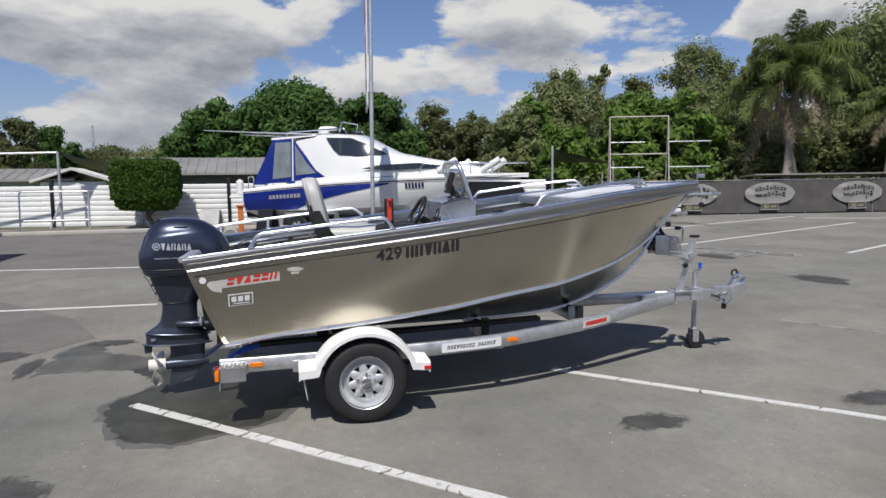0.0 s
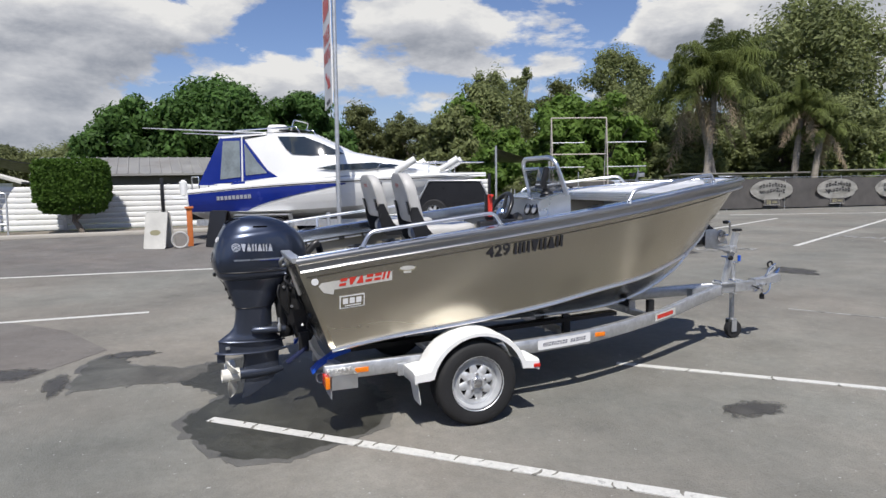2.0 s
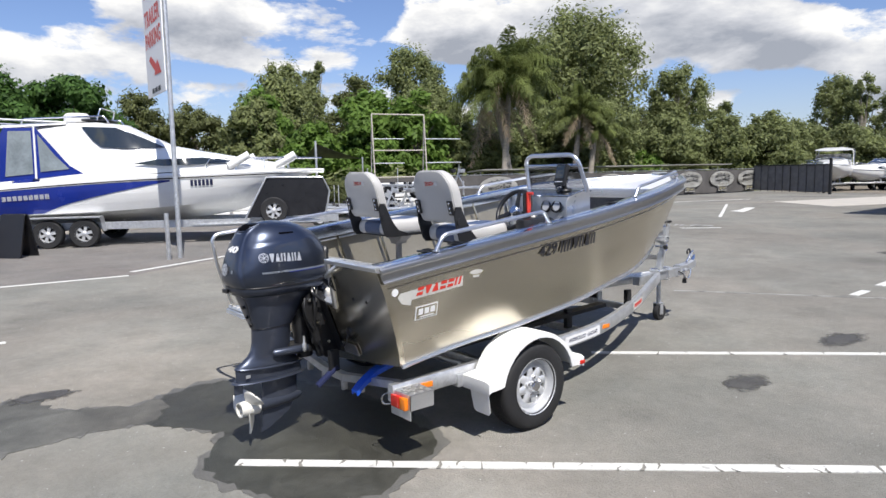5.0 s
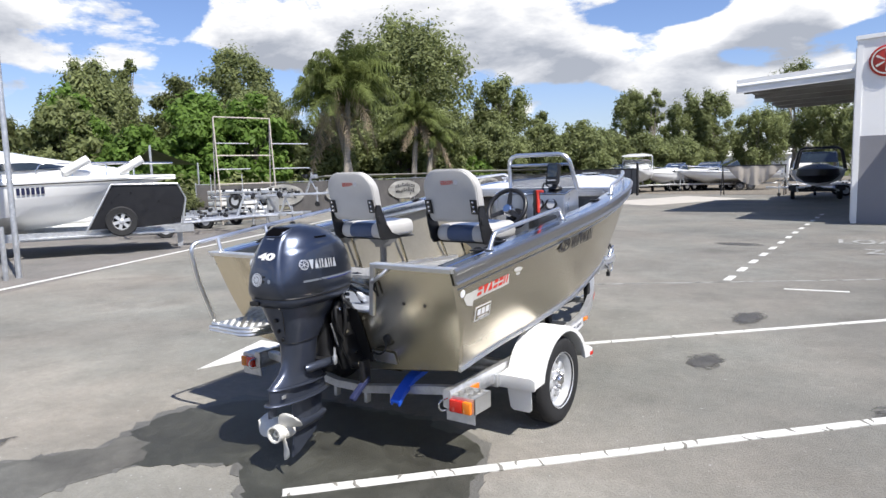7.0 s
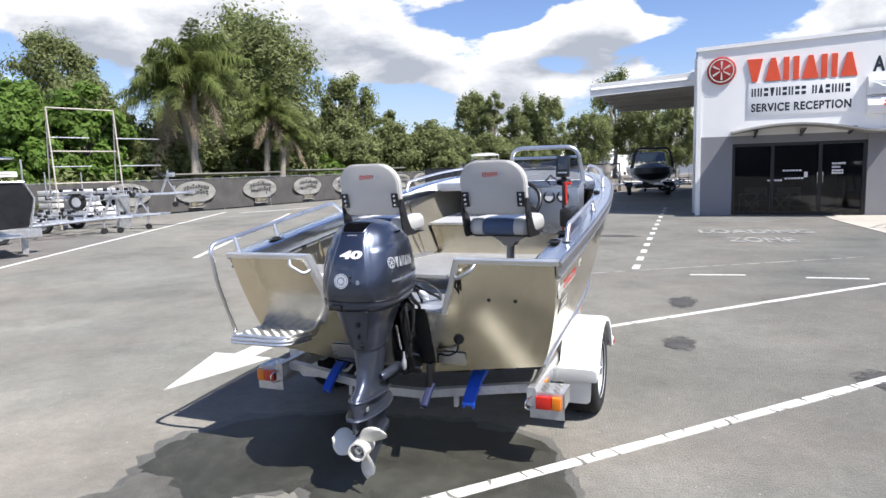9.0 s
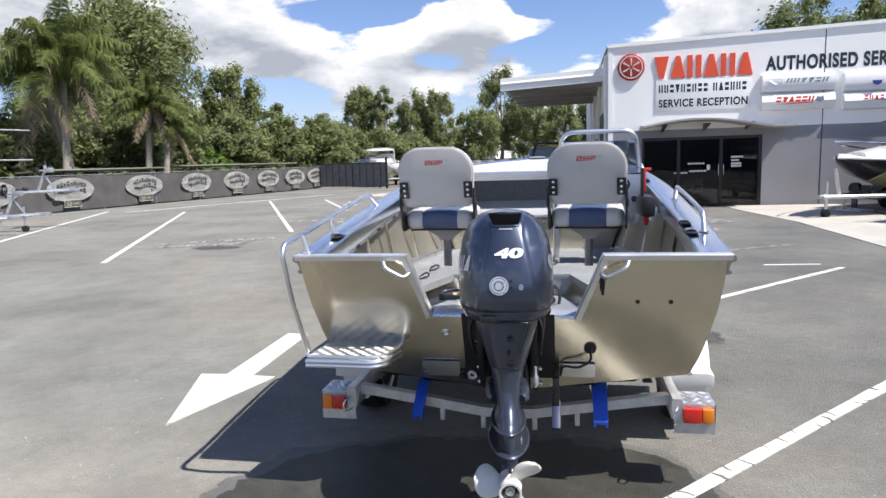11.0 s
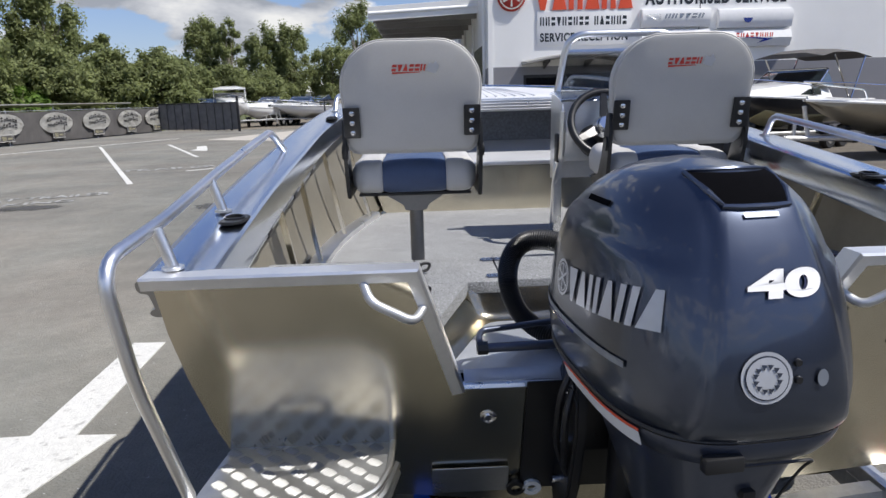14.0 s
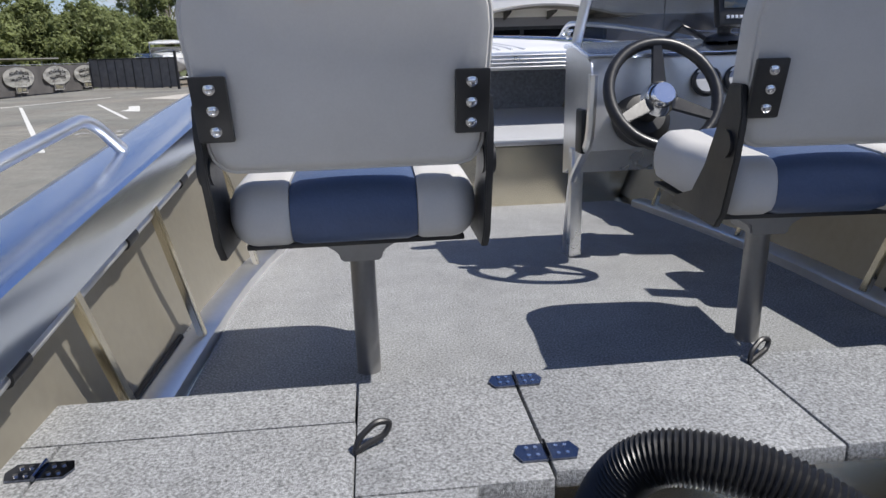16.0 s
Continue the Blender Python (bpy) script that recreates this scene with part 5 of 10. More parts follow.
DASH = part("dashboard", bm, M_DASH, CON, "pale anodised dash panel")
bm = prism(B(), [(1.745, 1.472), (1.90, 1.506), (2.000, 1.502), (2.000, 1.516), (1.90, 1.520), (1.740, 1.484)], (0.21, 0, 0), Y, Z, (0.595, 0, 0), 0.003)
part("console_top", bm, M_DECKALU, CON)
part("corner_trim", tube(B(), bend([(0.214, 1.70, 1.43), (0.214, 1.715, 1.24), (0.214, 1.88, 1.10), (0.214, 1.93, FLOOR)], 0.05), 0.014, 8), M_ALU, CON)
part("console_leg", bx(0.205, 0.245, 1.86, 1.90, FLOOR, 1.20, 0.006), M_ALU, CON)
part("switch_box", bx(0.195, 0.214, 1.74, 1.80, 1.20, 1.33, 0.006), M_BLACK, CON, "black switch box")
for gx, gz, gr in ((0.578, 1.398, 0.046), (0.680, 1.400, 0.046)):
    y0 = 1.764
    g = part("gauge", lathe(B(), [(gr, 0.0), (gr, 0.012), (gr * 0.86, 0.015), (gr * 0.84, 0.008), (0.0, 0.008)], (gx, y0, gz), (0, -1, 0.28), 28), M_BLACK, DASH, "round black gauge")
    part("gauge_face", lathe(B(), [(gr * 0.70, 0.0088), (0.0, 0.009)], (gx, y0, gz), (0, -1, 0.28), 24), M_PANEL, g, "pale gauge dial")
part("key_switch", lathe(B(), [(0.02, 0), (0.02, 0.012), (0.012, 0.016)], (0.755, 1.780, 1.30), (0, -1, 0.28), 16), M_BLACK, DASH)
# windscreen
fr = bend([(0.235, 1.955, 1.50), (0.268, 1.868, 1.772), (0.770, 1.868, 1.772), (0.806, 1.955, 1.50)], 0.09, 6)
part("windscreen_frame", tube(B(), fr, 0.016, 10), M_ALU, CON, "welded aluminium tube frame")
part("windscreen_rail", tube(B(), [(0.258, 1.893, 1.695), (0.782, 1.893, 1.695)], 0.011, 8), M_ALU, CON)
bm = prism(B(), [(0.252, 0.0), (0.790, 0.0), (0.772, 0.182), (0.268, 0.182)], (0, 1.950, 1.522), X, Vector((0, -0.32, 1)).normalized(), (0, 0.004, 0))
pane = part("windscreen_pane", bm, G_SMOKE, CON, "smoked acrylic pane")
pane.visible_shadow = False
# wheel
wc, wax = Vector((0.386, 1.618, 1.376)), Vector((0.0, -1, 0.55)).normalized()
wu = wax.orthogonal().normalized()
wv = wax.cross(wu)
rim = [wc + (wu * math.cos(a) + wv * math.sin(a)) * 0.154 for a in [2 * math.pi * k / 40 for k in range(40)]]
WHEEL = part("steering_wheel", tube(B(), rim, 0.0165, 10, True), M_BLACK, CON, "black three-spoke steering wheel")
for k in range(3):
    a = radians(90 + 120 * k)
    d = Vector((1, 0, 0)) * math.cos(a) + wax.cross(Vector((1, 0, 0))) * math.sin(a)
    p0, p1 = wc - wax * 0.03, wc + d * 0.149
    sd = wax.cross(d).normalized() * 0.022
    bm = prism(B(), [(-1, 0), (1, 0), (0.6, 1), (-0.6, 1)], p0 + d * 0.02, sd, p1 - p0 - d * 0.02, wax * 0.012, 0.002)
    part("spoke", bm, M_BLACK, WHEEL)
part("wheel_boss", lathe(B(), [(0.05, -0.03), (0.045, 0.0), (0.034, 0.016), (0.030, 0.02), (0.0, 0.02)], wc - wax * 0.01, wax, 28), M_STEEL, WHEEL, "polished silver boss")
part("wheel_shaft", cyl(B(), wc - wax * 0.20, wc - wax * 0.02, 0.03, n=16), M_BLACK, WHEEL)
part("helm_cowl", lathe(B(), [(0.085, 0.0), (0.085, 0.03), (0.06, 0.055), (0.0, 0.06)], wc - wax * 0.185, wax, 28), M_BLACK, CON, "black helm bezel round the shaft")
# sounder on the dash
bm = bx(0.620, 0.722, 1.80, 1.838, 1.548, 1.705, 0.012)
bmesh.ops.rotate(bm, cent=(0.67, 1.82, 1.60), matrix=Matrix.Rotation(radians(-14), 3, "X"), verts=bm.verts)
SND = thing("fish_finder", (0.67, 1.85, 1.515), "black fish finder with small screen on console top", "fish finder")
part("housing", bm, M_BLACK, SND)
bm = bx(0.634, 0.708, 1.795, 1.799, 1.598, 1.692, 0.001)
bmesh.ops.rotate(bm, cent=(0.67, 1.82, 1.60), matrix=Matrix.Rotation(radians(-14), 3, "X"), verts=bm.verts)
part("screen", bm, M_DARKGLASS, SND, "dark glossy screen")
for k in range(5):
    bm = bx(0.640 + k * 0.0135, 0.649 + k * 0.0135, 1.794, 1.799, 1.568, 1.577, 0.001)
    bmesh.ops.rotate(bm, cent=(0.67, 1.82, 1.60), matrix=Matrix.Rotation(radians(-14), 3, "X"), verts=bm.verts)
    part("key", bm, M_SILVER, SND)
bm = cyl(B(), (0.67, 1.86, 1.512), (0.67, 1.84, 1.60), 0.02, n=14)
lathe(bm, [(0.055, 0), (0.05, 0.012), (0.025, 0.022)], (0.67, 1.86, 1.512), Z, 20)
part("stand", bm, M_BLACK, SND)
bm = tube(B(), [(0.62, 1.87, 1.52), (0.56, 1.90, 1.56), (0.53, 1.93, 1.53), (0.50, 1.98, 1.515)], 0.006, 6)
part("cable", bm, M_BLACK, SND)
# throttle control on the starboard side
THR = thing("throttle_control", (0.80, 1.42, 1.20), "black throttle box with tall red lever on hull side", "throttle")
part("control_box", bx(0.745, 0.835, 1.26, 1.56, 1.215, 1.345, 0.03), M_BLACK, THR)
part("bracket", bx(0.82, 0.86, 1.38, 1.50, 1.18, 1.27, 0.006), M_ALU, THR)
part("lever_side", bx(0.754, 0.768, 1.330, 1.395, 1.34, 1.520, 0.005), M_BLACK, THR, "black lever side")
part("lever_grip", bx(0.760, 0.815, 1.352, 1.376, 1.502, 1.520, 0.006), M_REDPAINT, THR, "red cross grip")
part("lever", bx(0.770, 0.784, 1.348, 1.380, 1.365, 1.515, 0.005), M_REDPAINT, THR, "red lever face")
part("lanyard", tube(B(), bend([(0.775, 1.31, 1.28), (0.768, 1.288, 1.23), (0.772, 1.285, 1.18), (0.785, 1.29, 1.17), (0.79, 1.30, 1.22)], 0.02), 0.008, 8), M_REDPAINT, THR, "red kill cord")

# ---- outboard motor ----
MX = 0.018
STEER = Matrix.Rotation(radians(6), 3, "Z")
MOT = thing("outboard_motor", (MX, -0.1, 0.07), "dark blue-grey outboard motor clamped to transom, steered a little to port", "outboard motor")


def mpart(name, bm, material, parent, label="", smooth=38):
    """A part of the motor that swings with its steering, turned a little to port."""
    bmesh.ops.rotate(bm, cent=(MX, 0, 0), matrix=STEER, verts=bm.verts)
    return part(name, bm, material, parent, label, smooth)


def superring(z, y0, y1, hw, n=40, e=2.5, cx=MX, tiltback=0.0):
    cy, hl = (y0 + y1) / 2, (y1 - y0) / 2
    out = []
    for k in range(n):
        a = 2 * math.pi * k / n
        c, s = math.cos(a), math.sin(a)
        px = hw * math.copysign(abs(c) ** (2 / e), c)
        py = hl * math.copysign(abs(s) ** (2 / e), s)
        if py > 0:
            px *= 1 - 0.18 * (py / hl) ** 2
        out.append((cx + px, cy + py, z + tiltback * (py / hl)))
    return out


# the cowling: back, front, half width and squareness by height
CZ = [1.012, 1.035, 1.08, 1.14, 1.20, 1.26, 1.30, 1.335, 1.362, 1.380, 1.392]
cowl_back = curve_at(CZ, [-0.430, -0.444, -0.447, -0.438, -0.420, -0.394, -0.372, -0.348, -0.318, -0.282, -0.200])
cowl_front = curve_at(CZ, [0.190, 0.205, 0.210, 0.205, 0.188, 0.155, 0.115, 0.065, 0.010, -0.050, -0.130])
cowl_half = curve_at(CZ, [0.190, 0.197, 0.200, 0.198, 0.193, 0.183, 0.172, 0.150, 0.118, 0.078, 0.022])
cowl_sq = curve_at(CZ, [3.3, 3.2, 3.1, 3.0, 2.9, 2.8, 2.7, 2.6, 2.4, 2.2, 2.0])


def step01(x):
    x = min(max(x, 0.0), 1.0)
    return x * x * (3 - 2 * x)


def cowl_pt(zz, a, out=0.0):
    """A point of the cowling at a height; a in radians, -90 degrees is the back. A raised spine runs down the back."""
    y0, y1, hw, e = cowl_back(zz), cowl_front(zz), cowl_half(zz), cowl_sq(zz)
    cy, hl = (y0 + y1) / 2, (y1 - y0) / 2
    co, si = math.cos(a), math.sin(a)
    px = hw * math.copysign(abs(co) ** (2 / e), co)
    py = hl * math.copysign(abs(si) ** (2 / e), si)
    if py > 0:
        px *= 1 - 0.18 * (py / hl) ** 2
    n = Vector((px / hw / hw, py / hl / hl, 0.25 + 12 * max(0.0, zz - 1.32))).normalized()
    wide = 0.066 + 0.20 * max(0.0, 1.30 - zz)
    spine = step01((wide - abs(px)) / 0.016 + 0.5) * step01(-2.2 * py / hl) * step01((1.40 - zz) / 0.03)
    flank = step01((zz - 1.262 - 0.10 * (py + 0.1)) / 0.014) * step01((abs(px) / hw - 0.45) * 4) * step01((1.385 - zz) / 0.05)
    lift = 0.0085 * spine - 0.006 * flank
    return Vector((MX + px, cy + py, zz)) + n * (out + lift)


CROWN = [1.012 + 0.38 * (1 - (1 - i / 44) ** 1.6) for i in range(45)]
COWL = mpart("cowling", loft(B(), [[cowl_pt(zz, 2 * math.pi * k / 132) for k in range(132)] for zz in CROWN]), M_COWL, MOT, "glossy metallic blue-grey cowling", 50)
low = [(1.008, -0.432, 0.190, 0.189, 3.3), (0.998, -0.434, 0.190, 0.189, 3.3), (0.982, -0.430, 0.185, 0.184, 3.2), (0.964, -0.417, 0.165, 0.172, 3.2), (0.952, -0.398, 0.135, 0.154, 3.0)]
mpart("lower_pan", loft(B(), [superring(z, a, b, w, 56, e) for z, a, b, w, e in low]), M_LEG, MOT, "dark painted lower pan", 50)
cover = [(0.955, -0.390, 0.11, 0.136, 3.4), (0.93, -0.384, 0.09, 0.132, 3.4), (0.88, -0.366, 0.04, 0.118, 3.3), (0.81, -0.342, -0.01, 0.098, 3.2), (0.742, -0.318, -0.05, 0.078, 3.0)]
mpart("lower_cover", loft(B(), [superring(z, a, b, w, 44, e) for z, a, b, w, e in cover]), M_LEG, MOT, "dark painted lower cover", 50)
leg = [(0.738, -0.312, -0.055, 0.073, 2.8), (0.70, -0.313, -0.06, 0.068, 2.6), (0.65, -0.319, -0.06, 0.060, 2.4), (0.60, -0.332, -0.06, 0.052, 2.3), (0.565, -0.360, -0.055, 0.048, 2.2), (0.535, -0.405, -0.04, 0.050, 2.1), (0.515, -0.434, -0.02, 0.058, 2.0), (0.500, -0.440, 0.0, 0.060, 2.0), (0.46, -0.440, 0.01, 0.048, 2.0), (0.418, -0.440, 0.02, 0.050, 2.0)]
mpart("leg", loft(B(), [superring(z, a, b, w, 36, e) for z, a, b, w, e in leg]), M_LEG, MOT, "", 50)
mpart("cavitation_plate", loft(B(), [superring(z, a, b, w, 40, 2.0, MX, -0.007) for z, a, b, w in ((0.409, -0.462, 0.035, 0.082), (0.414, -0.472, 0.045, 0.090), (0.420, -0.464, 0.04, 0.084))]), M_LEG, MOT)
mpart("spray_plate", loft(B(), [superring(z, a, b, w, 40, 2.0, MX, -0.015) for z, a, b, w in ((0.486, -0.440, 0.025, 0.070), (0.491, -0.447, 0.032, 0.076), (0.497, -0.442, 0.028, 0.072))]), M_LEG, MOT)
strut = [(0.412, -0.275, -0.015, 0.034, 2.0), (0.35, -0.270, -0.02, 0.027, 2.0), (0.29, -0.285, -0.02, 0.033, 2.0), (0.25, -0.29, -0.01, 0.036, 2.0)]
mpart("gearcase_strut", loft(B(), [superring(z, a, b, w, 28, e) for z, a, b, w, e in strut]), M_LEG, MOT, "", 50)
mpart("gearcase", lathe(B(), [(0.0, 0.315), (0.016, 0.308), (0.031, 0.27), (0.040, 0.20), (0.043, 0.10), (0.040, 0.0)], (MX, -0.305, 0.253), Y, 30), M_LEG, MOT)
mpart("skeg", prism(B(), [(-0.265, 0.225), (-0.05, 0.225), (-0.085, 0.165), (-0.235, 0.085), (-0.295, 0.072), (-0.285, 0.14)], (MX - 0.006, 0, 0), Y, Z, (0.012, 0, 0), 0.003), M_LEG, MOT)
mpart("trim_anode", bx(MX - 0.007, MX + 0.007, -0.455, -0.40, 0.352, 0.41, 0.003), M_LEG, MOT)
mpart("anode_block", bx(MX + 0.046, MX + 0.052, -0.40, -0.37, 0.452, 0.472, 0.002), M_GALV, MOT)
for q in (-1, 1):
    bm = tube(B(), [(MX + q * 0.060, -0.215, 0.575), (MX + q * 0.068, -0.20, 0.575), (MX + q * 0.074, -0.06, 0.570), (MX + q * 0.074, 0.02, 0.566)], [0.016, 0.024, 0.026, 0.024], 16)
    mpart("mount_cover", bm, M_LEG, MOT, "rounded lower mount cover")
# propeller
PROP = mpart("propeller", lathe(B(), [(0.050, 0.0), (0.050, -0.05), (0.045, -0.10), (0.047, -0.122), (0.038, -0.122), (0.036, -0.06), (0.0, -0.06)], (MX, -0.308, 0.253), Y, 32), M_PROP, MOT, "off-white three-blade propeller")
mpart("prop_bush", lathe(B(), [(0.035, -0.062), (0.035, -0.066), (0.024, -0.066), (0.024, -0.062)], (MX, -0.308, 0.253), Y, 24, False), M_BLACK, PROP)
mpart("prop_nut", lathe(B(), [(0.020, -0.06), (0.020, -0.10), (0.011, -0.102), (0.010, -0.115)], (MX, -0.308, 0.253), Y, 12), M_GALV, PROP)
for k in range(3):
    th = radians(50 + 120 * k)
    rd = Vector((math.cos(th), 0, math.sin(th)))
    tg = Vector((-math.sin(th), 0, math.cos(th)))
    rings = []
    for i in range(13):
        t = i / 12
        r = 0.036 + 0.118 * t
        w = 0.036 + 0.034 * math.sin(math.pi * min(0.62, t) / 1.24)
        if t > 0.5:
            w *= max(0.10, math.sqrt(max(0.0, 1 - ((t - 0.5) / 0.5) ** 2)))
        pa = radians(46 - 20 * t)
        ch = tg * math.cos(pa) * -1 + Y * math.sin(pa)
        nm = rd.cross(ch).normalized()
        c = Vector((MX, -0.368, 0.253)) + rd * r - tg * 0.022 * t - Y * 0.02 * t * t
        th2 = 0.006 * (1 - 0.6 * t)
        rings.append([c + ch * (w * math.cos(a)) + nm * (th2 * math.sin(a) + 0.012 * math.cos(a) ** 2) for a in [2 * math.pi * q / 14 for q in range(14)]])
    mpart("blade", loft(B(), rings), M_PROP, PROP, "", 60)
# cowling details
seam = superring(1.0105, -0.432, 0.190, 0.1905, 72, 3.3)
mpart("cowling_seam", tube(B(), seam, 0.0055, 6, True), M_BLACK, COWL)


def on_cowl(zz, ang_from_back, out=0.003):
    """A point on the cowling: ang 0 is the back, 90 the starboard side."""
    return cowl_pt(zz, radians(ang_from_back - 90), out)


def flank_at(s, y, zz, out=0.0035):
    """The point of the cowling's flank at a given y and height."""
    lo, hi = 5.0, 175.0
    for _ in range(24):
        m = (lo + hi) / 2
        if on_cowl(zz, m, 0).y < y:
            lo = m
        else:
            hi = m
    p = on_cowl(zz, (lo + hi) / 2, out)
    return Vector((p.x if s > 0 else 2 * MX - p.x, p.y, p.z))


def side_decal(bm, s, y0, y1, z0, z1, n=6, out=0.0035, rise=0.0):
    """A patch on the cowling's flank between two y values."""
    for i in range(n):
        a, b = y0 + (y1 - y0) * i / n, y0 + (y1 - y0) * (i + 1) / n
        ra, rb = rise * (a - y0), rise * (b - y0)
        bm.faces.new([bm.verts.new(q) for q in (flank_at(s, a, z0 + ra, out), flank_at(s, b, z0 + rb, out), flank_at(s, b, z1 + rb, out), flank_at(s, a, z1 + ra, out))])
    return bm


for s in (-1, 1):
    # six plain shapes and a ring: aft to front on starboard, front to aft on port
    y0, y1, za, zb, h = (-0.280, -0.066, 1.160, 1.150, 0.050) if s > 0 else (-0.120, -0.384, 1.140, 1.164, 0.060)
    for k, kind in enumerate("wtvtvt"):
        bm = marks(B(), kind, lambda u, v: flank_at(s, y0 + (y1 - y0) * (k + u) / 6, za + (zb - za) * (k + u) / 6 + h * v, 0.004), 0.14)
        mpart("side_mark", bm, M_SILVER, COWL, "plain silver shape")
    cy, cz, r0 = (-0.312, 1.186, 0.028) if s > 0 else (-0.083, 1.171, 0.034)
    bm = B()
    for ra, rb in ((1.0, 0.86), (0.78, 0.70)):
        for i in range(28):
            a, b = 2 * math.pi * i / 28, 2 * math.pi * (i + 1) / 28
            bm.faces.new([bm.verts.new(flank_at(s, cy + r0 * r * math.cos(g), cz + r0 * r * math.sin(g), 0.004)) for g, r in ((a, ra), (b, ra), (b, rb), (a, rb))])
    for i in range(3):
        g = radians(30 + 60 * i)
        bm.faces.new([bm.verts.new(flank_at(s, cy + r0 * (0.72 * p * math.cos(g) - q * 0.07 * math.sin(g)), cz + r0 * (0.72 * p * math.sin(g) + q * 0.07 * math.cos(g)), 0.004)) for p, q in ((-1, -1), (1, -1), (1, 1), (-1, 1))])
    mpart("side_ring", bm, M_SILVER, COWL, "silver ring with crossing bars")
    mpart("side_stripe", side_decal(B(), s, -0.33, 0.13, 1.092, 1.103, 14, 0.0035, 0.0), M_STRIPE, COWL, "tapering silver stripe")
    mpart("side_stripe_lower", side_decal(B(), s, -0.16, 0.13, 1.088, 1.092, 8, 0.0038, 0.0), M_GELBLUE, COWL, "thin blue stripe")
    mpart("side_vent", side_decal(B(), s, -0.19, -0.095, 1.318, 1.327, 4, 0.003), M_VOID, COWL, "slim black side vent")


# horsepower figure on the back
def on_back(a, zz, out=0.004):
    """A point on the cowling's back, a metres to starboard of its middle."""
    lo, hi = 0.0, 88.0
    for _ in range(22):
        m = (lo + hi) / 2
        if on_cowl(zz, m, 0).x - MX < abs(a):
            lo = m
        else:
            hi = m
    p = on_cowl(zz, lo, out)
    return Vector((p.x if a >= 0 else 2 * MX - p.x, p.y, p.z))


for mt, grow, nm, off in ((M_NAVY, 0.022, "number_shadow", 0.003), (M_WPRINT, 0.0, "power_number", 0.0045)):
    bm = words(B(), "40", (0, 0, 0), X, Y, (0, 0, 0), 0.108, 0.038, 0.055 + grow)
    bmesh.ops.triangulate(bm, faces=bm.faces)
    for v in bm.verts:
        v.co = on_back(v.co.x - 0.048 + v.co.y * 0.22, 1.217 + v.co.y, off)
    mpart(nm, bm, mt, COWL, "white slanted number")
BDG = None
for r1, mt, off, nm in ((0.036, M_SILVER, 0.004, "round_sticker"), (0.031, M_LEG, 0.0046, "sticker_ring"), (0.029, M_SILVER, 0.0052, "sticker_field")):
    bm = B()
    bm.faces.new([bm.verts.new(on_back(-0.030 + r1 * math.cos(t), 1.114 + r1 * math.sin(t), off)) for t in [2 * math.pi * k / 28 for k in range(28)]])
    ob = mpart(nm, bm, mt, BDG or COWL, "round silver sticker" if BDG is None else "")
    BDG = BDG or ob
bm = B()
for k in range(6):
    g = radians(60 * k + 30)
    for d in (-0.25, 0.25):
        bm.faces.new([bm.verts.new(on_back(-0.030 + 0.017 * math.cos(g + d) + r * math.cos(t), 1.114 + 0.017 * math.sin(g + d) + r * math.sin(t), 0.0058)) for r, t in ((0.005, 0.4), (0.005, 2.5), (0.005, 4.6))])
mpart("sticker_print", bm, M_LEG, BDG)
for a, zz in ((0.016, 1.132), (0.016, 1.108)):
    mpart("cowl_plug", lathe(B(), [(0.006, 0), (0.005, 0.004)], on_back(a, zz, 0.001), -Y, 10), M_BLACK, COWL)
bm = B()
bm.faces.new([bm.verts.new(on_back(0.052 + a, 1.108 + b, 0.004)) for a, b in oval(0.018, 0.024, 14)])
mpart("small_sticker", bm, M_STRIPE, COWL)
# air intake at the top of the spine, with a painted lip highlight below it
bm = B()
rows = []
for k in range(7):
    f = k / 6
    hw2 = 0.052 + 0.012 * f + 0.004 * math.sin(math.pi * f)
    rows.append([on_back(hw2 * (q / 6 - 1), 1.338 + 0.040 * f, 0.003) for q in range(13)])
ring_faces(bm, rows, False, False)
mpart("air_intake", bm, M_VOID, COWL, "black air intake mouth")
lip = [on_back(a, z, 0.0025) for a, z in ((-0.050, 1.336), (-0.025, 1.335), (0.0, 1.335), (0.025, 1.335), (0.050, 1.336), (0.060, 1.355), (0.066, 1.377), (0.035, 1.3805), (0.0, 1.3815), (-0.035, 1.3805), (-0.066, 1.377), (-0.060, 1.355))]
mpart("intake_lip", tube(B(), lip, 0.0045, 8, True), M_COWL, COWL)
mpart("intake_glint", ring_faces_mesh([[on_back(a, z, 0.0035) for a in (-0.026, -0.013, 0.0, 0.013, 0.026)] for z in (1.322, 1.328)]), M_STRIPE, COWL)
# latch, seams and plugs on the pan and cover
mpart("cover_latch", bx(MX - 0.105, MX - 0.045, -0.444, -0.425, 0.968, 0.992, 0.004), M_BLACK, MOT, "black cowling latch")
mpart("cover_seam", tube(B(), superring(0.741, -0.316, -0.052, 0.0765, 44, 2.9), 0.003, 6, True), M_BLACK, MOT)
bm = B()
for pts in ([(MX - 0.03, -0.420, 0.962), (MX + 0.085, -0.418, 0.960), (MX + 0.083, -0.395, 0.935), (MX + 0.045, -0.345, 0.80)],):
    tube(bm, bend(pts, 0.015), 0.0025, 6)
mpart("panel_gap", bm, M_BLACK, MOT)
for a, z, y, w in ((0.010, 0.880, -0.372, 0.022), (0.004, 0.815, -0.350, 0.012)):
    mpart("flush_port", bx(MX + a - w / 2, MX + a + w / 2, y - 0.008, y + 0.014, z - 0.009, z + 0.009, 0.004), M_BLACK, MOT)
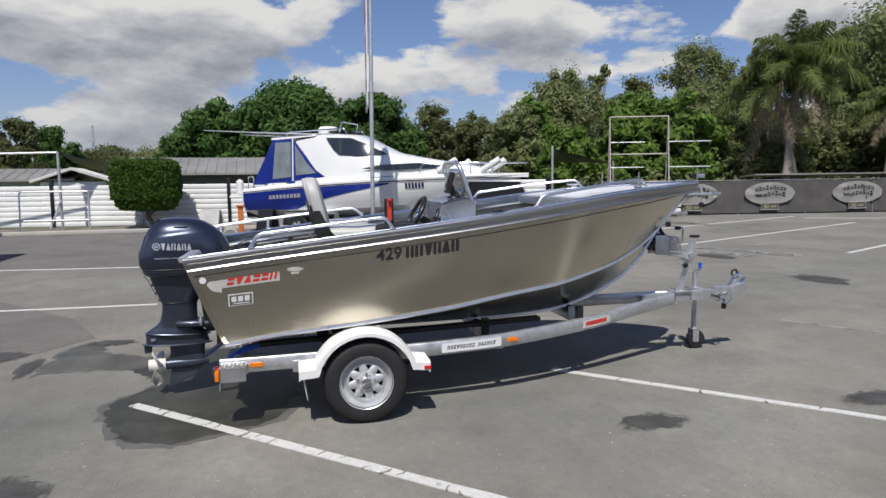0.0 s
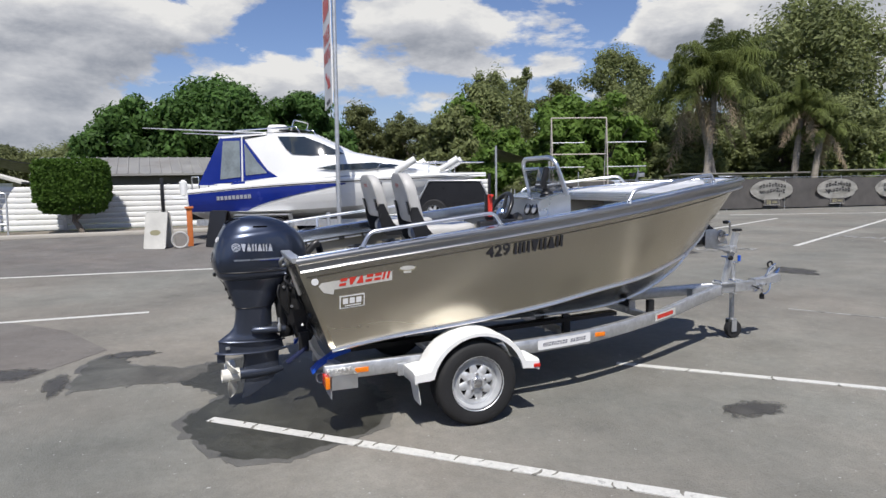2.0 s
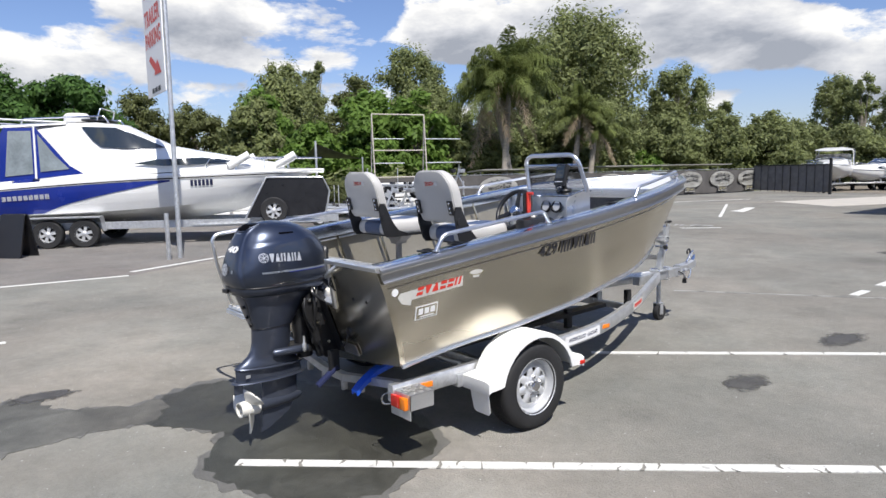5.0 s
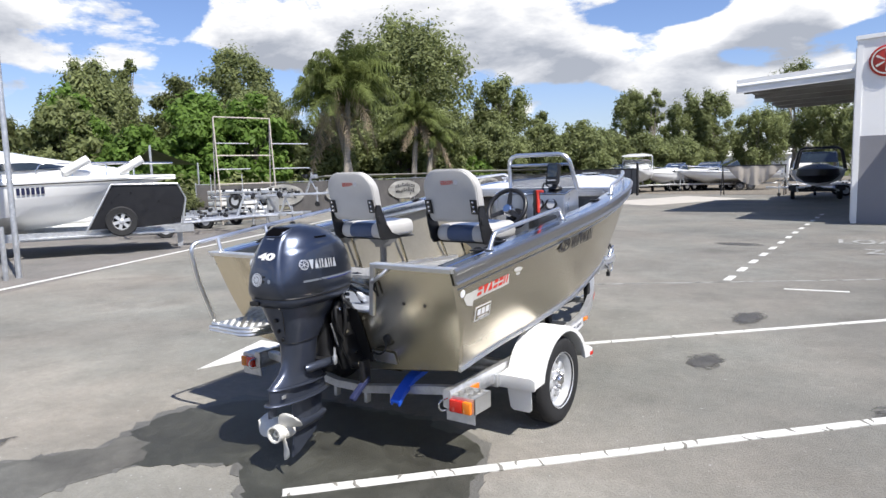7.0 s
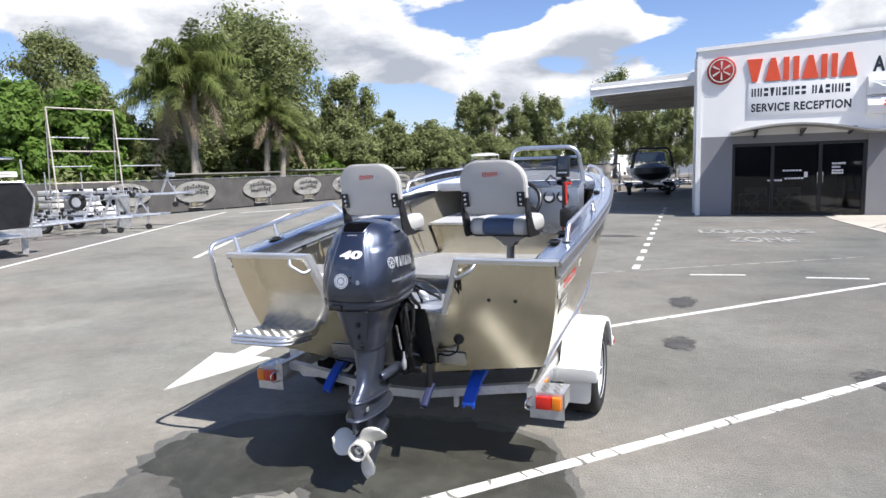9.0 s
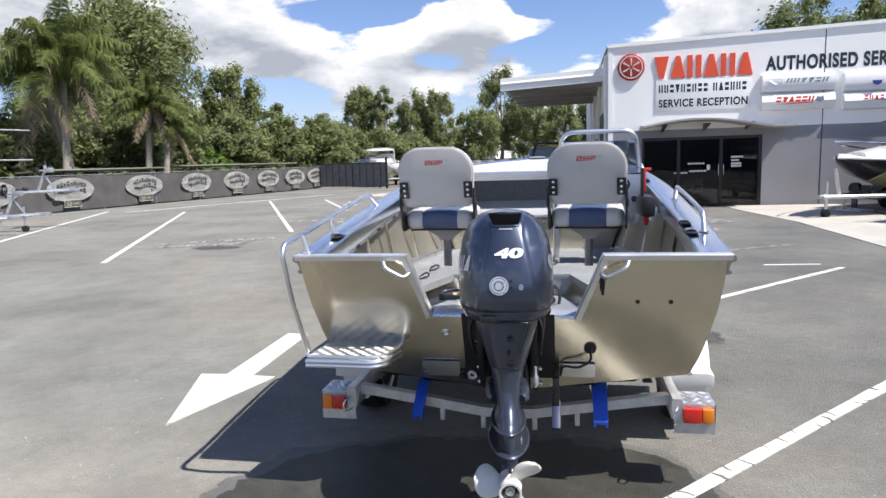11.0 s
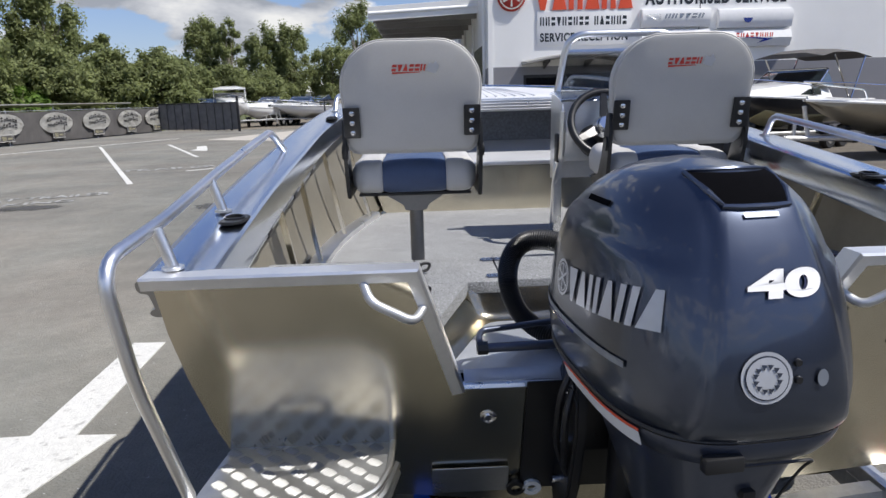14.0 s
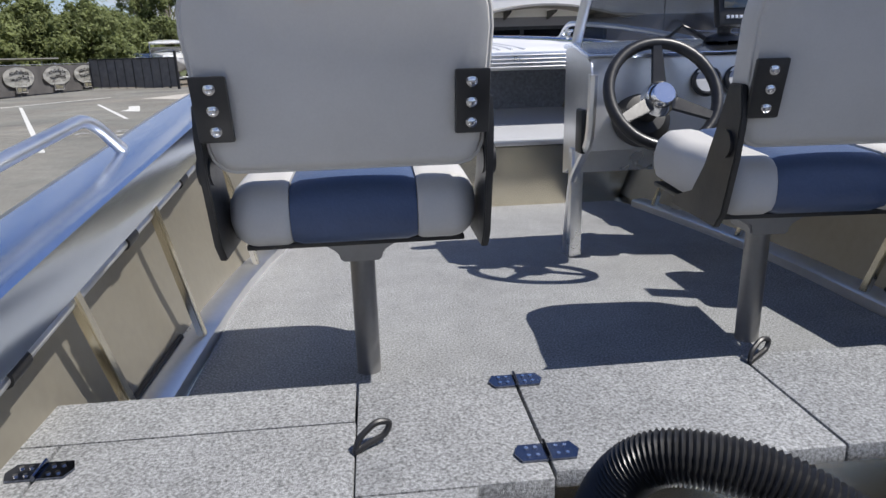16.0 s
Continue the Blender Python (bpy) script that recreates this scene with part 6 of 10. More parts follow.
mpart("cover_plug", lathe(B(), [(0.012, 0.0), (0.012, 0.008), (0.008, 0.011), (0.0, 0.011)], (MX + 0.012, -0.326, 0.765), (0, -1, -0.25), 14), M_BLACK, MOT)
# midsection hardware between motor and transom
for q in (-1, 1):
    bm = prism(B(), [(0.14, 0.90), (0.02, 0.93), (-0.02, 0.86), (-0.01, 0.78), (0.05, 0.62), (0.12, 0.50), (0.20, 0.47), (0.24, 0.55)], (MX + q * 0.125 - 0.014, 0, 0), Y, Z, (0.028, 0, 0), 0.006)
    br = part("clamp_bracket", bm, M_BLACK, MOT, "black clamp bracket")
    for y, z in ((0.02, 0.885), (0.07, 0.74), (0.14, 0.60), (0.16, 0.52)):
        part("bolt", cyl(B(), (MX + q * 0.136, y, z), (MX + q * 0.156, y, z), 0.011, n=10), M_STEEL, br, "bright bolt head")
    part("tilt_lever", tube(B(), bend([(MX + q * 0.145, -0.01, 0.90), (MX + q * 0.165, -0.03, 0.84), (MX + q * 0.158, 0.0, 0.76), (MX + q * 0.150, 0.04, 0.70)], 0.03), 0.008, 8), M_BLACK, MOT)
part("swivel_tube", cyl(B(), (MX, 0.05, 0.50), (MX, 0.0, 0.92), 0.055, n=20), M_BLACK, MOT)
part("swivel_arm", prism(B(), [(-0.10, 0.95), (0.06, 0.93), (0.08, 0.86), (-0.06, 0.88)], (MX - 0.09, 0, 0), Y, Z, (0.18, 0, 0), 0.01), M_BLACK, MOT)
part("lower_yoke", prism(B(), [(-0.10, 0.60), (0.06, 0.58), (0.07, 0.53), (-0.08, 0.54)], (MX - 0.085, 0, 0), Y, Z, (0.17, 0, 0), 0.01), M_BLACK, MOT)
part("tilt_ram", cyl(B(), (MX + 0.075, 0.12, 0.52), (MX + 0.075, 0.02, 0.80), 0.016, n=16), M_STEEL, MOT, "bright tilt ram")
part("tilt_cylinder", cyl(B(), (MX + 0.075, 0.125, 0.50), (MX + 0.075, 0.075, 0.65), 0.028, n=16), M_BLACK, MOT)
part("tell_tale_anode", lathe(B(), [(0.006, 0.0), (0.013, 0.01), (0.014, 0.05), (0.008, 0.06), (0.006, 0.10)], (MX + 0.132, -0.02, 0.56), Z, 14), M_GALV, MOT)
part("clamp_plate", bx(MX - 0.14, MX + 0.14, 0.085, 0.125, 0.70, 0.93, 0.012), M_BLACK, MOT)
part("steering_arm", tube(B(), bend([(-0.306, 0.135, 0.945), (-0.308, 0.165, 0.962), (-0.296, 0.188, 0.966), (-0.10, 0.235, 0.968), (0.0, 0.21, 0.965)], 0.014), 0.0075, 10), M_LEG, MOT, "dark steel steering link")
part("steering_tube", cyl(B(), (-0.300, 0.128, 0.945), (0.12, 0.150, 0.945), 0.011, n=14), M_LEG, MOT)
part("tube_nut", cyl(B(), (-0.314, 0.1275, 0.945), (-0.290, 0.1285, 0.945), 0.016, n=8), M_BLACK, MOT)
part("steering_boot", lathe(B(), [(0.022, 0), (0.027, 0.01), (0.022, 0.02), (0.027, 0.03), (0.022, 0.04), (0.027, 0.05), (0.02, 0.06)], (-0.13, 0.155, 0.945), X, 14), M_BLACK, MOT)
for k, pts in enumerate(([(0.10, 0.12, 1.02), (0.16, 0.16, 0.97), (0.17, 0.22, 0.88), (0.12, 0.26, 0.855)], [(0.12, 0.10, 0.99), (0.175, 0.06, 0.85), (0.16, 0.05, 0.72), (0.13, 0.05, 0.60)], [(0.13, 0.14, 1.01), (0.20, 0.20, 0.95), (0.24, 0.30, 0.90), (0.20, 0.40, 0.86)], [(0.08, 0.08, 0.95), (0.19, 0.04, 0.92), (0.18, 0.05, 0.78), (0.14, 0.05, 0.68)], [(0.15, 0.13, 1.03), (0.22, 0.17, 1.01), (0.265, 0.25, 0.95), (0.25, 0.30, 0.86)], [(0.16, 0.05, 0.98), (0.20, 0.02, 0.94), (0.215, 0.06, 0.90), (0.19, 0.12, 0.86)], [(-0.10, 0.02, 0.97), (-0.15, -0.01, 0.90), (-0.155, 0.03, 0.76), (-0.12, 0.06, 0.66)])):
    part("cable", tube(B(), bend(pts, 0.06), 0.008 + 0.002 * (k % 2), 8), M_BLACK, MOT)
part("fuel_bulb", lathe(B(), [(0.008, 0), (0.02, 0.02), (0.022, 0.05), (0.008, 0.075)], (0.17, 0.17, 0.96), (0.5, 0.3, -0.6), 14), M_SILVER, MOT, "pale fuel connector")
# black protection pad on the transom behind the clamp
part("transom_pad", prism(B(), [(-0.205, -0.28), (0.235, -0.28), (0.235, -0.63), (-0.205, -0.63)], T0 - Vector((0, 0.008, 0)), X, RAKE, (0, -0.006, 0), 0.002), M_BLACK, BOAT, "black plastic transom pad")
for a, mt in ((-0.175, M_WHITE), (-0.215, M_BLACK)):
    part("drain_ring", lathe(B(), [(0.012, 0.0), (0.012, 0.010), (0.024, 0.010), (0.024, 0.0)], on_transom(a, 0.535, 0.012), (0, -1, -0.3), 18, False), mt, BOAT, "white drain ring" if mt == M_WHITE else "black drain ring")

def pan_decal(a0, a1, z0, z1, n=8):
    """A strip round the lower pan between two angles in degrees; -90 is the back."""
    rows = []
    for zz in (z0, z1):
        y0, y1, hw = -0.434 + 0.004 * (zz < 0.985), 0.190, 0.190 + 0.4 * min(0.0, zz - 0.995)
        row = []
        for i in range(n + 1):
            a = radians(a0 + (a1 - a0) * i / n)
            c, s = math.cos(a), math.sin(a)
            row.append(Vector((MX + (hw + 0.003) * math.copysign(abs(c) ** (2 / 3.3), c), (y0 + y1) / 2 + ((y1 - y0) / 2 + 0.003) * math.copysign(abs(s) ** (2 / 3.3), s), zz)))
        rows.append(row)
    return ring_faces_mesh(rows)


# ribbed conduit looping into the well
ctrl = [Vector(p) for p in ((0.04, 0.18, 1.085), (-0.02, 0.235, 1.115), (-0.09, 0.285, 1.148), (-0.165, 0.325, 1.148), (-0.205, 0.345, 1.105), (-0.212, 0.36, 1.03), (-0.185, 0.335, 0.955), (-0.12, 0.28, 0.915), (-0.02, 0.20, 0.91))]
pts = []
for i in range(len(ctrl) - 1):
    p0, p1, p2, p3 = ctrl[max(i - 1, 0)], ctrl[i], ctrl[i + 1], ctrl[min(i + 2, len(ctrl) - 1)]
    for k in range(32):
        t = k / 32
        pts.append(0.5 * ((2 * p1) + (p2 - p0) * t + (2 * p0 - 5 * p1 + 4 * p2 - p3) * t * t + (3 * p1 - p0 - 3 * p2 + p3) * t**3))
part("ribbed_conduit", tube(B(), pts, [0.0262 if k % 2 else 0.0232 for k in range(len(pts))], 14), M_BLACK, MOT, "black ribbed rigging hose", 60)
mpart("warning_label", pan_decal(-182, -142, 0.972, 0.998), M_WPRINT, COWL, "white warning label")
mpart("warning_stripe", pan_decal(-182, -142, 0.998, 1.003), M_ORANGEPAINT, COWL)

# ---- boat trailer ----
TRL = thing("boat_trailer", (0, 2.2, 0.0), "galvanised boat trailer with white mudguards carrying the boat", "boat trailer")
rail_x = curve_at([0.18, 1.2, 1.75, 2.25, 3.08, 3.6, 4.05], [0.80, 0.79, 0.765, 0.70, 0.445, 0.24, 0.055])
rail_z = curve_at([0.18, 1.2, 2.2, 3.08, 3.6, 4.05], [0.405, 0.415, 0.432, 0.468, 0.512, 0.545])


def rail_ring(s, y, w=0.025, h=0.05):
    p = Vector((s * rail_x(y), y, rail_z(y)))
    d = Vector((s * (rail_x(y + 0.02) - rail_x(y - 0.02)), 0.04, 0)).normalized()
    n = Vector((d.y, -d.x, 0))
    return [p + n * a + Z * b for a, b in ((w, h - 0.008), (w - 0.006, h), (-w + 0.006, h), (-w, h - 0.008), (-w, -h + 0.008), (-w + 0.006, -h), (w - 0.006, -h), (w, -h + 0.008))]


for s in (-1, 1):
    part("side_rail", loft(B(), [rail_ring(s, 0.18 + 3.87 * i / 36) for i in range(37)]), M_GALV, TRL, "galvanised side rail")
draw = [(3.75, 0.532), (4.05, 0.548), (4.60, 0.555)]
bm = B()
loft(bm, [[(a, y, z + b) for a, b in ((0.038, 0.042), (-0.038, 0.042), (-0.038, -0.042), (0.038, -0.042))] for y, z in draw])
part("drawbar", bm, M_GALV, TRL)
bm = loft(B(), [[(x, 0.28 + a, z + b) for a, b in ((0.025, 0.024), (-0.025, 0.024), (-0.025, -0.024), (0.025, -0.024))] for x, z in ((-0.80, 0.425), (-0.70, 0.415), (-0.12, 0.325), (0.12, 0.325), (0.70, 0.415), (0.80, 0.425))])
part("cross_member", bm, M_GALV, TRL, "bent galvanised rear cross member")
for y, z in ((1.15, 0.33), (2.2, 0.385), (3.05, 0.43)):
    w = rail_x(y) - 0.02
    part("cross_member", bx(-w, w, y - 0.025, y + 0.025, z - 0.025, z + 0.025, 0.005), M_GALV, TRL)
part("axle", cyl(B(), (-0.85, 1.147, 0.28), (0.85, 1.147, 0.28), 0.03, n=16), M_GALV, TRL)
for s in (-1, 1):
    bm = B()
    for k in range(3):
        box(bm, s * 0.74 - 0.025, s * 0.74 + 0.025, 0.80 + 0.06 * k, 1.50 - 0.06 * k, 0.32 + 0.012 * k, 0.33 + 0.012 * k)
    part("leaf_spring", bm, M_BLACK, TRL)
# keel rollers and bunks
for y, z in ((2.2, 0.425), (3.05, 0.50)):
    bm = bx(-0.05, 0.05, y - 0.05, y + 0.05, z - 0.07, z - 0.03, 0.005)
    box(bm, -0.09, -0.075, y - 0.03, y + 0.03, z - 0.09, z + 0.03)
    box(bm, 0.075, 0.09, y - 0.03, y + 0.03, z - 0.09, z + 0.03)
    part("roller_bracket", bm, M_GALV, TRL)
    part("keel_roller", cyl(B(), (-0.07, y, z), (0.07, y, z), 0.035, n=16), M_BLACK, TRL)
for s in (-1, 1):
    for y in (2.15, 2.95):
        bm = bx(s * 0.46 - 0.02, s * 0.46 + 0.02, y - 0.03, y + 0.03, 0.40, keel_z(y) + 0.10, 0.004)
        part("bunk_post", bm, M_BLACK, TRL)
    # blue skid bunk that droops behind the transom
    bm = B()
    rings = []
    for y, z, w in ((2.6, 0.545, 0.045), (1.4, 0.505, 0.045), (0.42, 0.475, 0.040), (0.30, 0.445, 0.036), (0.20, 0.385, 0.034), (0.15, 0.34, 0.034)):
        x = s * 0.45
        w *= 0.75 if s < 0 else 1.0
        rings.append([(x - w, y, z), (x + w, y, z), (x + w, y + 0.004, z - 0.03), (x + w - 0.012, y + 0.004, z - 0.03), (x + w - 0.012, y, z - 0.012), (x - w + 0.012, y, z - 0.012), (x - w + 0.012, y + 0.004, z - 0.03), (x - w, y + 0.004, z - 0.03)])
    part("bunk", loft(B(), rings[:3]), M_BLACK, TRL, "black carpeted bunk")
    part("skid_end", loft(B(), rings[2:]), M_BLUE, TRL, "bright blue plastic skid")
    for x, zz in ((0.13, 0.327), (0.34, 0.359)):
        part("support_leg", bx(s * x - 0.012, s * x + 0.012, 0.25, 0.29, zz - 0.085, zz - 0.024, 0.003), M_GALV, TRL)


# wheels
def wheel(s):
    hx, hy, hz, R = s * 0.955, 1.147, 0.285, 0.285
    ax = X * s
    o = Vector((hx, hy, hz))
    prof = [(0.175, -0.085), (0.20, -0.092), (0.25, -0.095), (0.272, -0.085), (0.283, -0.07), (R, -0.05), (R, 0.05), (0.283, 0.07), (0.272, 0.085), (0.25, 0.095), (0.20, 0.092), (0.175, 0.085), (0.172, 0.0)]
    w = part("wheel", lathe(B(), prof + [prof[0]], o, ax, 48), M_RUBBER, TRL, "black road tyre on spoked steel rim")
    bm = B()
    for k in range(60):
        a = 2 * math.pi * k / 60
        for off in (-0.035, 0.0, 0.035):
            c = o + ax * off + (Y * math.cos(a + off) + Z * math.sin(a + off)) * R
            box(bm, -0.014, 0.014, -0.010, 0.010, -0.002, 0.003, 0, Matrix.Translation(c) @ Matrix.Rotation(a + off - math.pi / 2, 4, "X"))
    part("tread", bm, M_RUBBER, w, smooth=0)
    rim = part("rim", lathe(B(), [(0.178, 0.088), (0.183, 0.092), (0.183, 0.080), (0.168, 0.076), (0.160, 0.035), (0.155, -0.08), (0.178, -0.088)], o, ax, 48, False), M_RIM, w, "silver steel rim")
    bm = B()
    for k in range(8):
        a = 2 * math.pi * k / 8 + 0.2
        d, t = Y * math.cos(a) + Z * math.sin(a), -Y * math.sin(a) + Z * math.cos(a)
        rows = [[o + d * r + t * w * q + ax * (h + dh) for q, dh in ((1, -0.004), (0.5, 0.004), (-0.5, 0.004), (-1, -0.004), (-1, -0.012), (1, -0.012))] for r, w, h in ((0.070, 0.031, 0.052), (0.095, 0.027, 0.056), (0.124, 0.020, 0.048))]
        loft(bm, rows)
    part("rim_spokes", bm, M_RIM, w)
    part("rim_disc", lathe(B(), [(0.076, 0.036), (0.076, 0.054), (0.05, 0.060), (0.045, 0.054), (0.0, 0.054)], o, ax, 32), M_RIM, w)
    part("rim_dish", lathe(B(), [(0.116, 0.030), (0.117, 0.050), (0.124, 0.051), (0.142, 0.030), (0.158, 0.028), (0.164, 0.045), (0.164, 0.020), (0.116, 0.018)], o, ax, 48, False), M_RIM, w)
    part("hub_cap", lathe(B(), [(0.040, 0.04), (0.038, 0.075), (0.030, 0.090), (0.0, 0.094)], o, ax, 24), M_STEEL, w, "domed hub cap")
    for k in range(5):
        a = 2 * math.pi * k / 5 + 0.3
        c = o + (Y * math.cos(a) + Z * math.sin(a)) * 0.060
        part("wheel_nut", cyl(B(), c + ax * 0.05, c + ax * 0.072, 0.010, n=6), M_STEEL, w)
    part("backing_drum", lathe(B(), [(0.0, -0.06), (0.15, -0.06), (0.15, 0.0), (0.07, 0.02), (0.0, 0.02)], o, ax, 24), M_BLACK, w)


def mudguard(s):
    x0, x1 = 0.835, 1.075
    cy, cz = 1.147, 0.295
    outer, inner = [], []
    bm = B()
    rings = []
    path = [(0.70, 0.345), (0.70, 0.415), (0.79, 0.425)]
    for k in range(15):
        a = radians(158 - k * (158 - 22) / 14)
        path.append((cy + 0.365 * math.cos(a), cz + 0.345 * math.sin(a)))
    path += [(1.50, 0.425), (1.585, 0.415), (1.585, 0.345)]
    low = [(0.715, 0.345), (0.715, 0.35), (0.80, 0.355)]
    for k in range(15):
        a = radians(168 - k * (168 - 12) / 14)
        low.append((cy + 0.322 * math.cos(a), cz + 0.315 * math.sin(a)))
    low += [(1.49, 0.36), (1.57, 0.35), (1.57, 0.345)]
    for (ya, za), (yb, zb) in zip(path, low):
        rings.append([(s * x0, ya, za), (s * (x1 - 0.03), ya, za), (s * (x1 - 0.008), ya * 0.97 + yb * 0.03, za - 0.008), (s * x1, ya * 0.85 + yb * 0.15, za * 0.85 + zb * 0.15 - 0.004), (s * x1, yb, zb), (s * (x1 - 0.02), yb, zb), (s * (x1 - 0.02), ya * 0.7 + yb * 0.3, za * 0.7 + zb * 0.3 - 0.01), (s * x0, ya * 0.75 + yb * 0.25, za * 0.75 + zb * 0.25 - 0.012)])
    g = part("mudguard", loft(bm, rings), M_WHITE, TRL, "white plastic mudguard", 50)
    bm = prism(B(), [(-0.085, 0.0), (0.085, 0.0), (0.075, -0.15), (0.055, -0.17), (-0.055, -0.17), (-0.075, -0.15)], (s * 0.955, 0.725, 0.35), X, Vector((0, -0.16, 1)).normalized(), (0, 0.006, 0), 0.002)
    part("mudflap", bm, M_WHITE, g, "white rubber flap")
    part("marker_lamp", bx(s * 1.04, s * 1.082, 1.54, 1.588, 0.36, 0.385, 0.004) if s > 0 else bx(-1.082, -1.04, 1.54, 1.588, 0.36, 0.385, 0.004), M_RED, g, "red marker lamp")
    part("guard_bracket", bx(min(s * 0.78, s * 0.84), max(s * 0.78, s * 0.84), 0.66, 0.73, 0.34, 0.42, 0.004), M_GALV, TRL)


for s in (-1, 1):
    wheel(s)
    mudguard(s)


# rear lamps on checker-plate boxes
def rear_lamp(s):
    x0, x1 = (0.79, 0.975) if s > 0 else (-0.965, -0.785)
    lb = part("lamp_box", bx(x0, x1, 0.195, 0.36, 0.425, 0.432, 0.001), M_CHECK, TRL, "checker-plate lamp box")
    part("box_tread", checker(B(), x0 + 0.012, x1 - 0.005, 0.205, 0.35, 0.4325, 0.034), M_CHECK, lb)
    part("lamp_plate", bx(x0, x1, 0.190, 0.196, 0.285, 0.428), M_GALV, lb)
    part("lamp_cheek", bx(x0, x0 + 0.004, 0.19, 0.36, 0.34, 0.428), M_CHECK, lb)
    part("lamp_cheek", bx(x1 - 0.004, x1, 0.19, 0.36, 0.34, 0.428), M_CHECK, lb)
    m = (x0 + x1) / 2 + s * 0.018
    a, b = (x0 + 0.02, x1 - 0.012)
    if s < 0:
        a, b = x0 + 0.012, x1 - 0.045
        m = a + 0.052
    else:
        a = x0 + 0.036
        m = b - 0.052
    amb = (m + 0.001, b) if s > 0 else (a, m - 0.001)
    red = (a, m - 0.001) if s > 0 else (m + 0.001, b)
    part("amber_lens", bx(*amb, 0.160, 0.189, 0.345, 0.415, 0.007), M_ORANGE, lb, "amber lens")
    part("red_lens", bx(*red, 0.160, 0.189, 0.345, 0.415, 0.007), M_RED, lb, "red lens")
    xx = x0 + 0.016 if s > 0 else x1 - 0.018
    part("lamp_guard", tube(B(), bend([(xx, 0.186, 0.412), (xx - 0.02, 0.14, 0.405), (xx - 0.03, 0.13, 0.375), (xx - 0.02, 0.14, 0.345), (xx, 0.186, 0.345)], 0.02), 0.005, 6), M_STEEL, lb)
    part("lamp_arm", bx(min(s * 0.77, s * 0.83), max(s * 0.77, s * 0.83), 0.20, 0.40, 0.37, 0.42, 0.004), M_GALV, TRL)


rear_lamp(1)
rear_lamp(-1)
for s in (-1, 1):
    for y in (0.42, 2.29):
        x = s * (rail_x(y) + 0.026)
        part("side_reflector", bx(min(x, x + s * 0.012), max(x, x + s * 0.012), y - 0.045, y + 0.045, rail_z(y) - 0.014, rail_z(y) + 0.018, 0.003), M_ORANGE, TRL, "amber side marker")


def on_rail(bm, y0, y1, z0, z1, out=0.028, n=5):
    for i in range(n):
        a, b = y0 + (y1 - y0) * i / n, y0 + (y1 - y0) * (i + 1) / n
        pa, pb = rail_ring(1, a, out), rail_ring(1, b, out)
        bm.faces.new([bm.verts.new(q) for q in ((pa[0].x, pa[0].y, rail_z(a) + z0), (pb[0].x, pb[0].y, rail_z(b) + z0), (pb[0].x, pb[0].y, rail_z(b) + z1), (pa[0].x, pa[0].y, rail_z(a) + z1))])
    return bm


part("rail_sticker", on_rail(B(), 1.72, 2.19, -0.034, 0.036), M_WPRINT, TRL, "white dealer strip with dark blocks")
bm = marks(B(), "vvhwvhvhh vthvvh", lambda u, v: Vector((rail_ring(1, 1.765 + 0.385 * u + 0.006 * v, 0.0295)[0].x, 1.765 + 0.385 * u + 0.006 * v, rail_z(1.765 + 0.385 * u) - 0.012 + 0.027 * v)), 0.24)
part("sticker_blocks", bm, M_NAVY, TRL)
bm = B()
on_rail(bm, 2.95, 3.24, -0.03, 0.034)
part("rail_sticker", bm, M_SIGNW, TRL)
part("sticker_field", on_rail(B(), 2.98, 3.20, -0.014, 0.018, 0.0295), M_REDPAINT, TRL)
# winch post leaning forward, with the winch on an arm towards the stem
PD = Vector((0, 0.132, 0.494)).normalized()
post = part("winch_post", prism(B(), [(-0.025, 0), (0.025, 0), (0.025, 0.52), (-0.025, 0.52)], (-0.025, 4.150, 0.575), Y, PD, (0.05, 0, 0), 0.004), M_GALV, TRL, "galvanised winch post")
part("post_cap", prism(B(), [(-0.030, 0), (0.045, 0), (0.045, 0.022), (-0.030, 0.022)], (-0.03, 4.286, 1.090), Y, Z, (0.06, 0, 0), 0.004), M_BLACK, post, "black plastic cap")
part("post_foot", bx(-0.062, 0.062, 4.06, 4.25, 0.592, 0.606, 0.004), M_GALV, TRL)
for y in (4.075, 4.235):
    part("u_bolt", tube(B(), bend([(0.055, y, 0.49), (0.055, y, 0.622), (-0.055, y, 0.622), (-0.055, y, 0.49)], 0.02), 0.007, 6), M_STEEL, TRL)
    part("clamp_bar", bx(-0.065, 0.065, y - 0.014, y + 0.014, 0.494, 0.504, 0.002), M_GALV, TRL)
arm = part("winch_arm", prism(B(), [(0, 0), (0.27, -0.052), (0.27, -0.012), (0, 0.040)], (-0.035, 3.955, 0.945), Y, Z, (0.07, 0, 0), 0.005), M_GALV, TRL, "galvanised winch arm")
part("arm_clamp", bx(-0.045, 0.045, 4.175, 4.265, 0.885, 0.955, 0.006), M_GALV, arm)
for z in (0.845, 0.90, 0.94):
    part("clamp_bolt", cyl(B(), (-0.07, 4.20 + (z - 0.9) * 0.27, z), (0.075, 4.20 + (z - 0.9) * 0.27, z), 0.009, n=8), M_STEEL, arm)
part("clamp_knob", lathe(B(), [(0.02, 0), (0.026, 0.01), (0.02, 0.03), (0.0, 0.034)], (0.05, 4.165, 0.845), X, 12), M_BLACK, arm)
for q in (-1, 1):
    part("winch_cheek", prism(B(), [(-0.075, -0.07), (0.085, -0.07), (0.06, 0.05), (0.0, 0.075), (-0.06, 0.05)], (q * 0.055 - 0.004, 4.045, 1.045), Y, Z, (0.008, 0, 0), 0.003), M_GALV, arm)
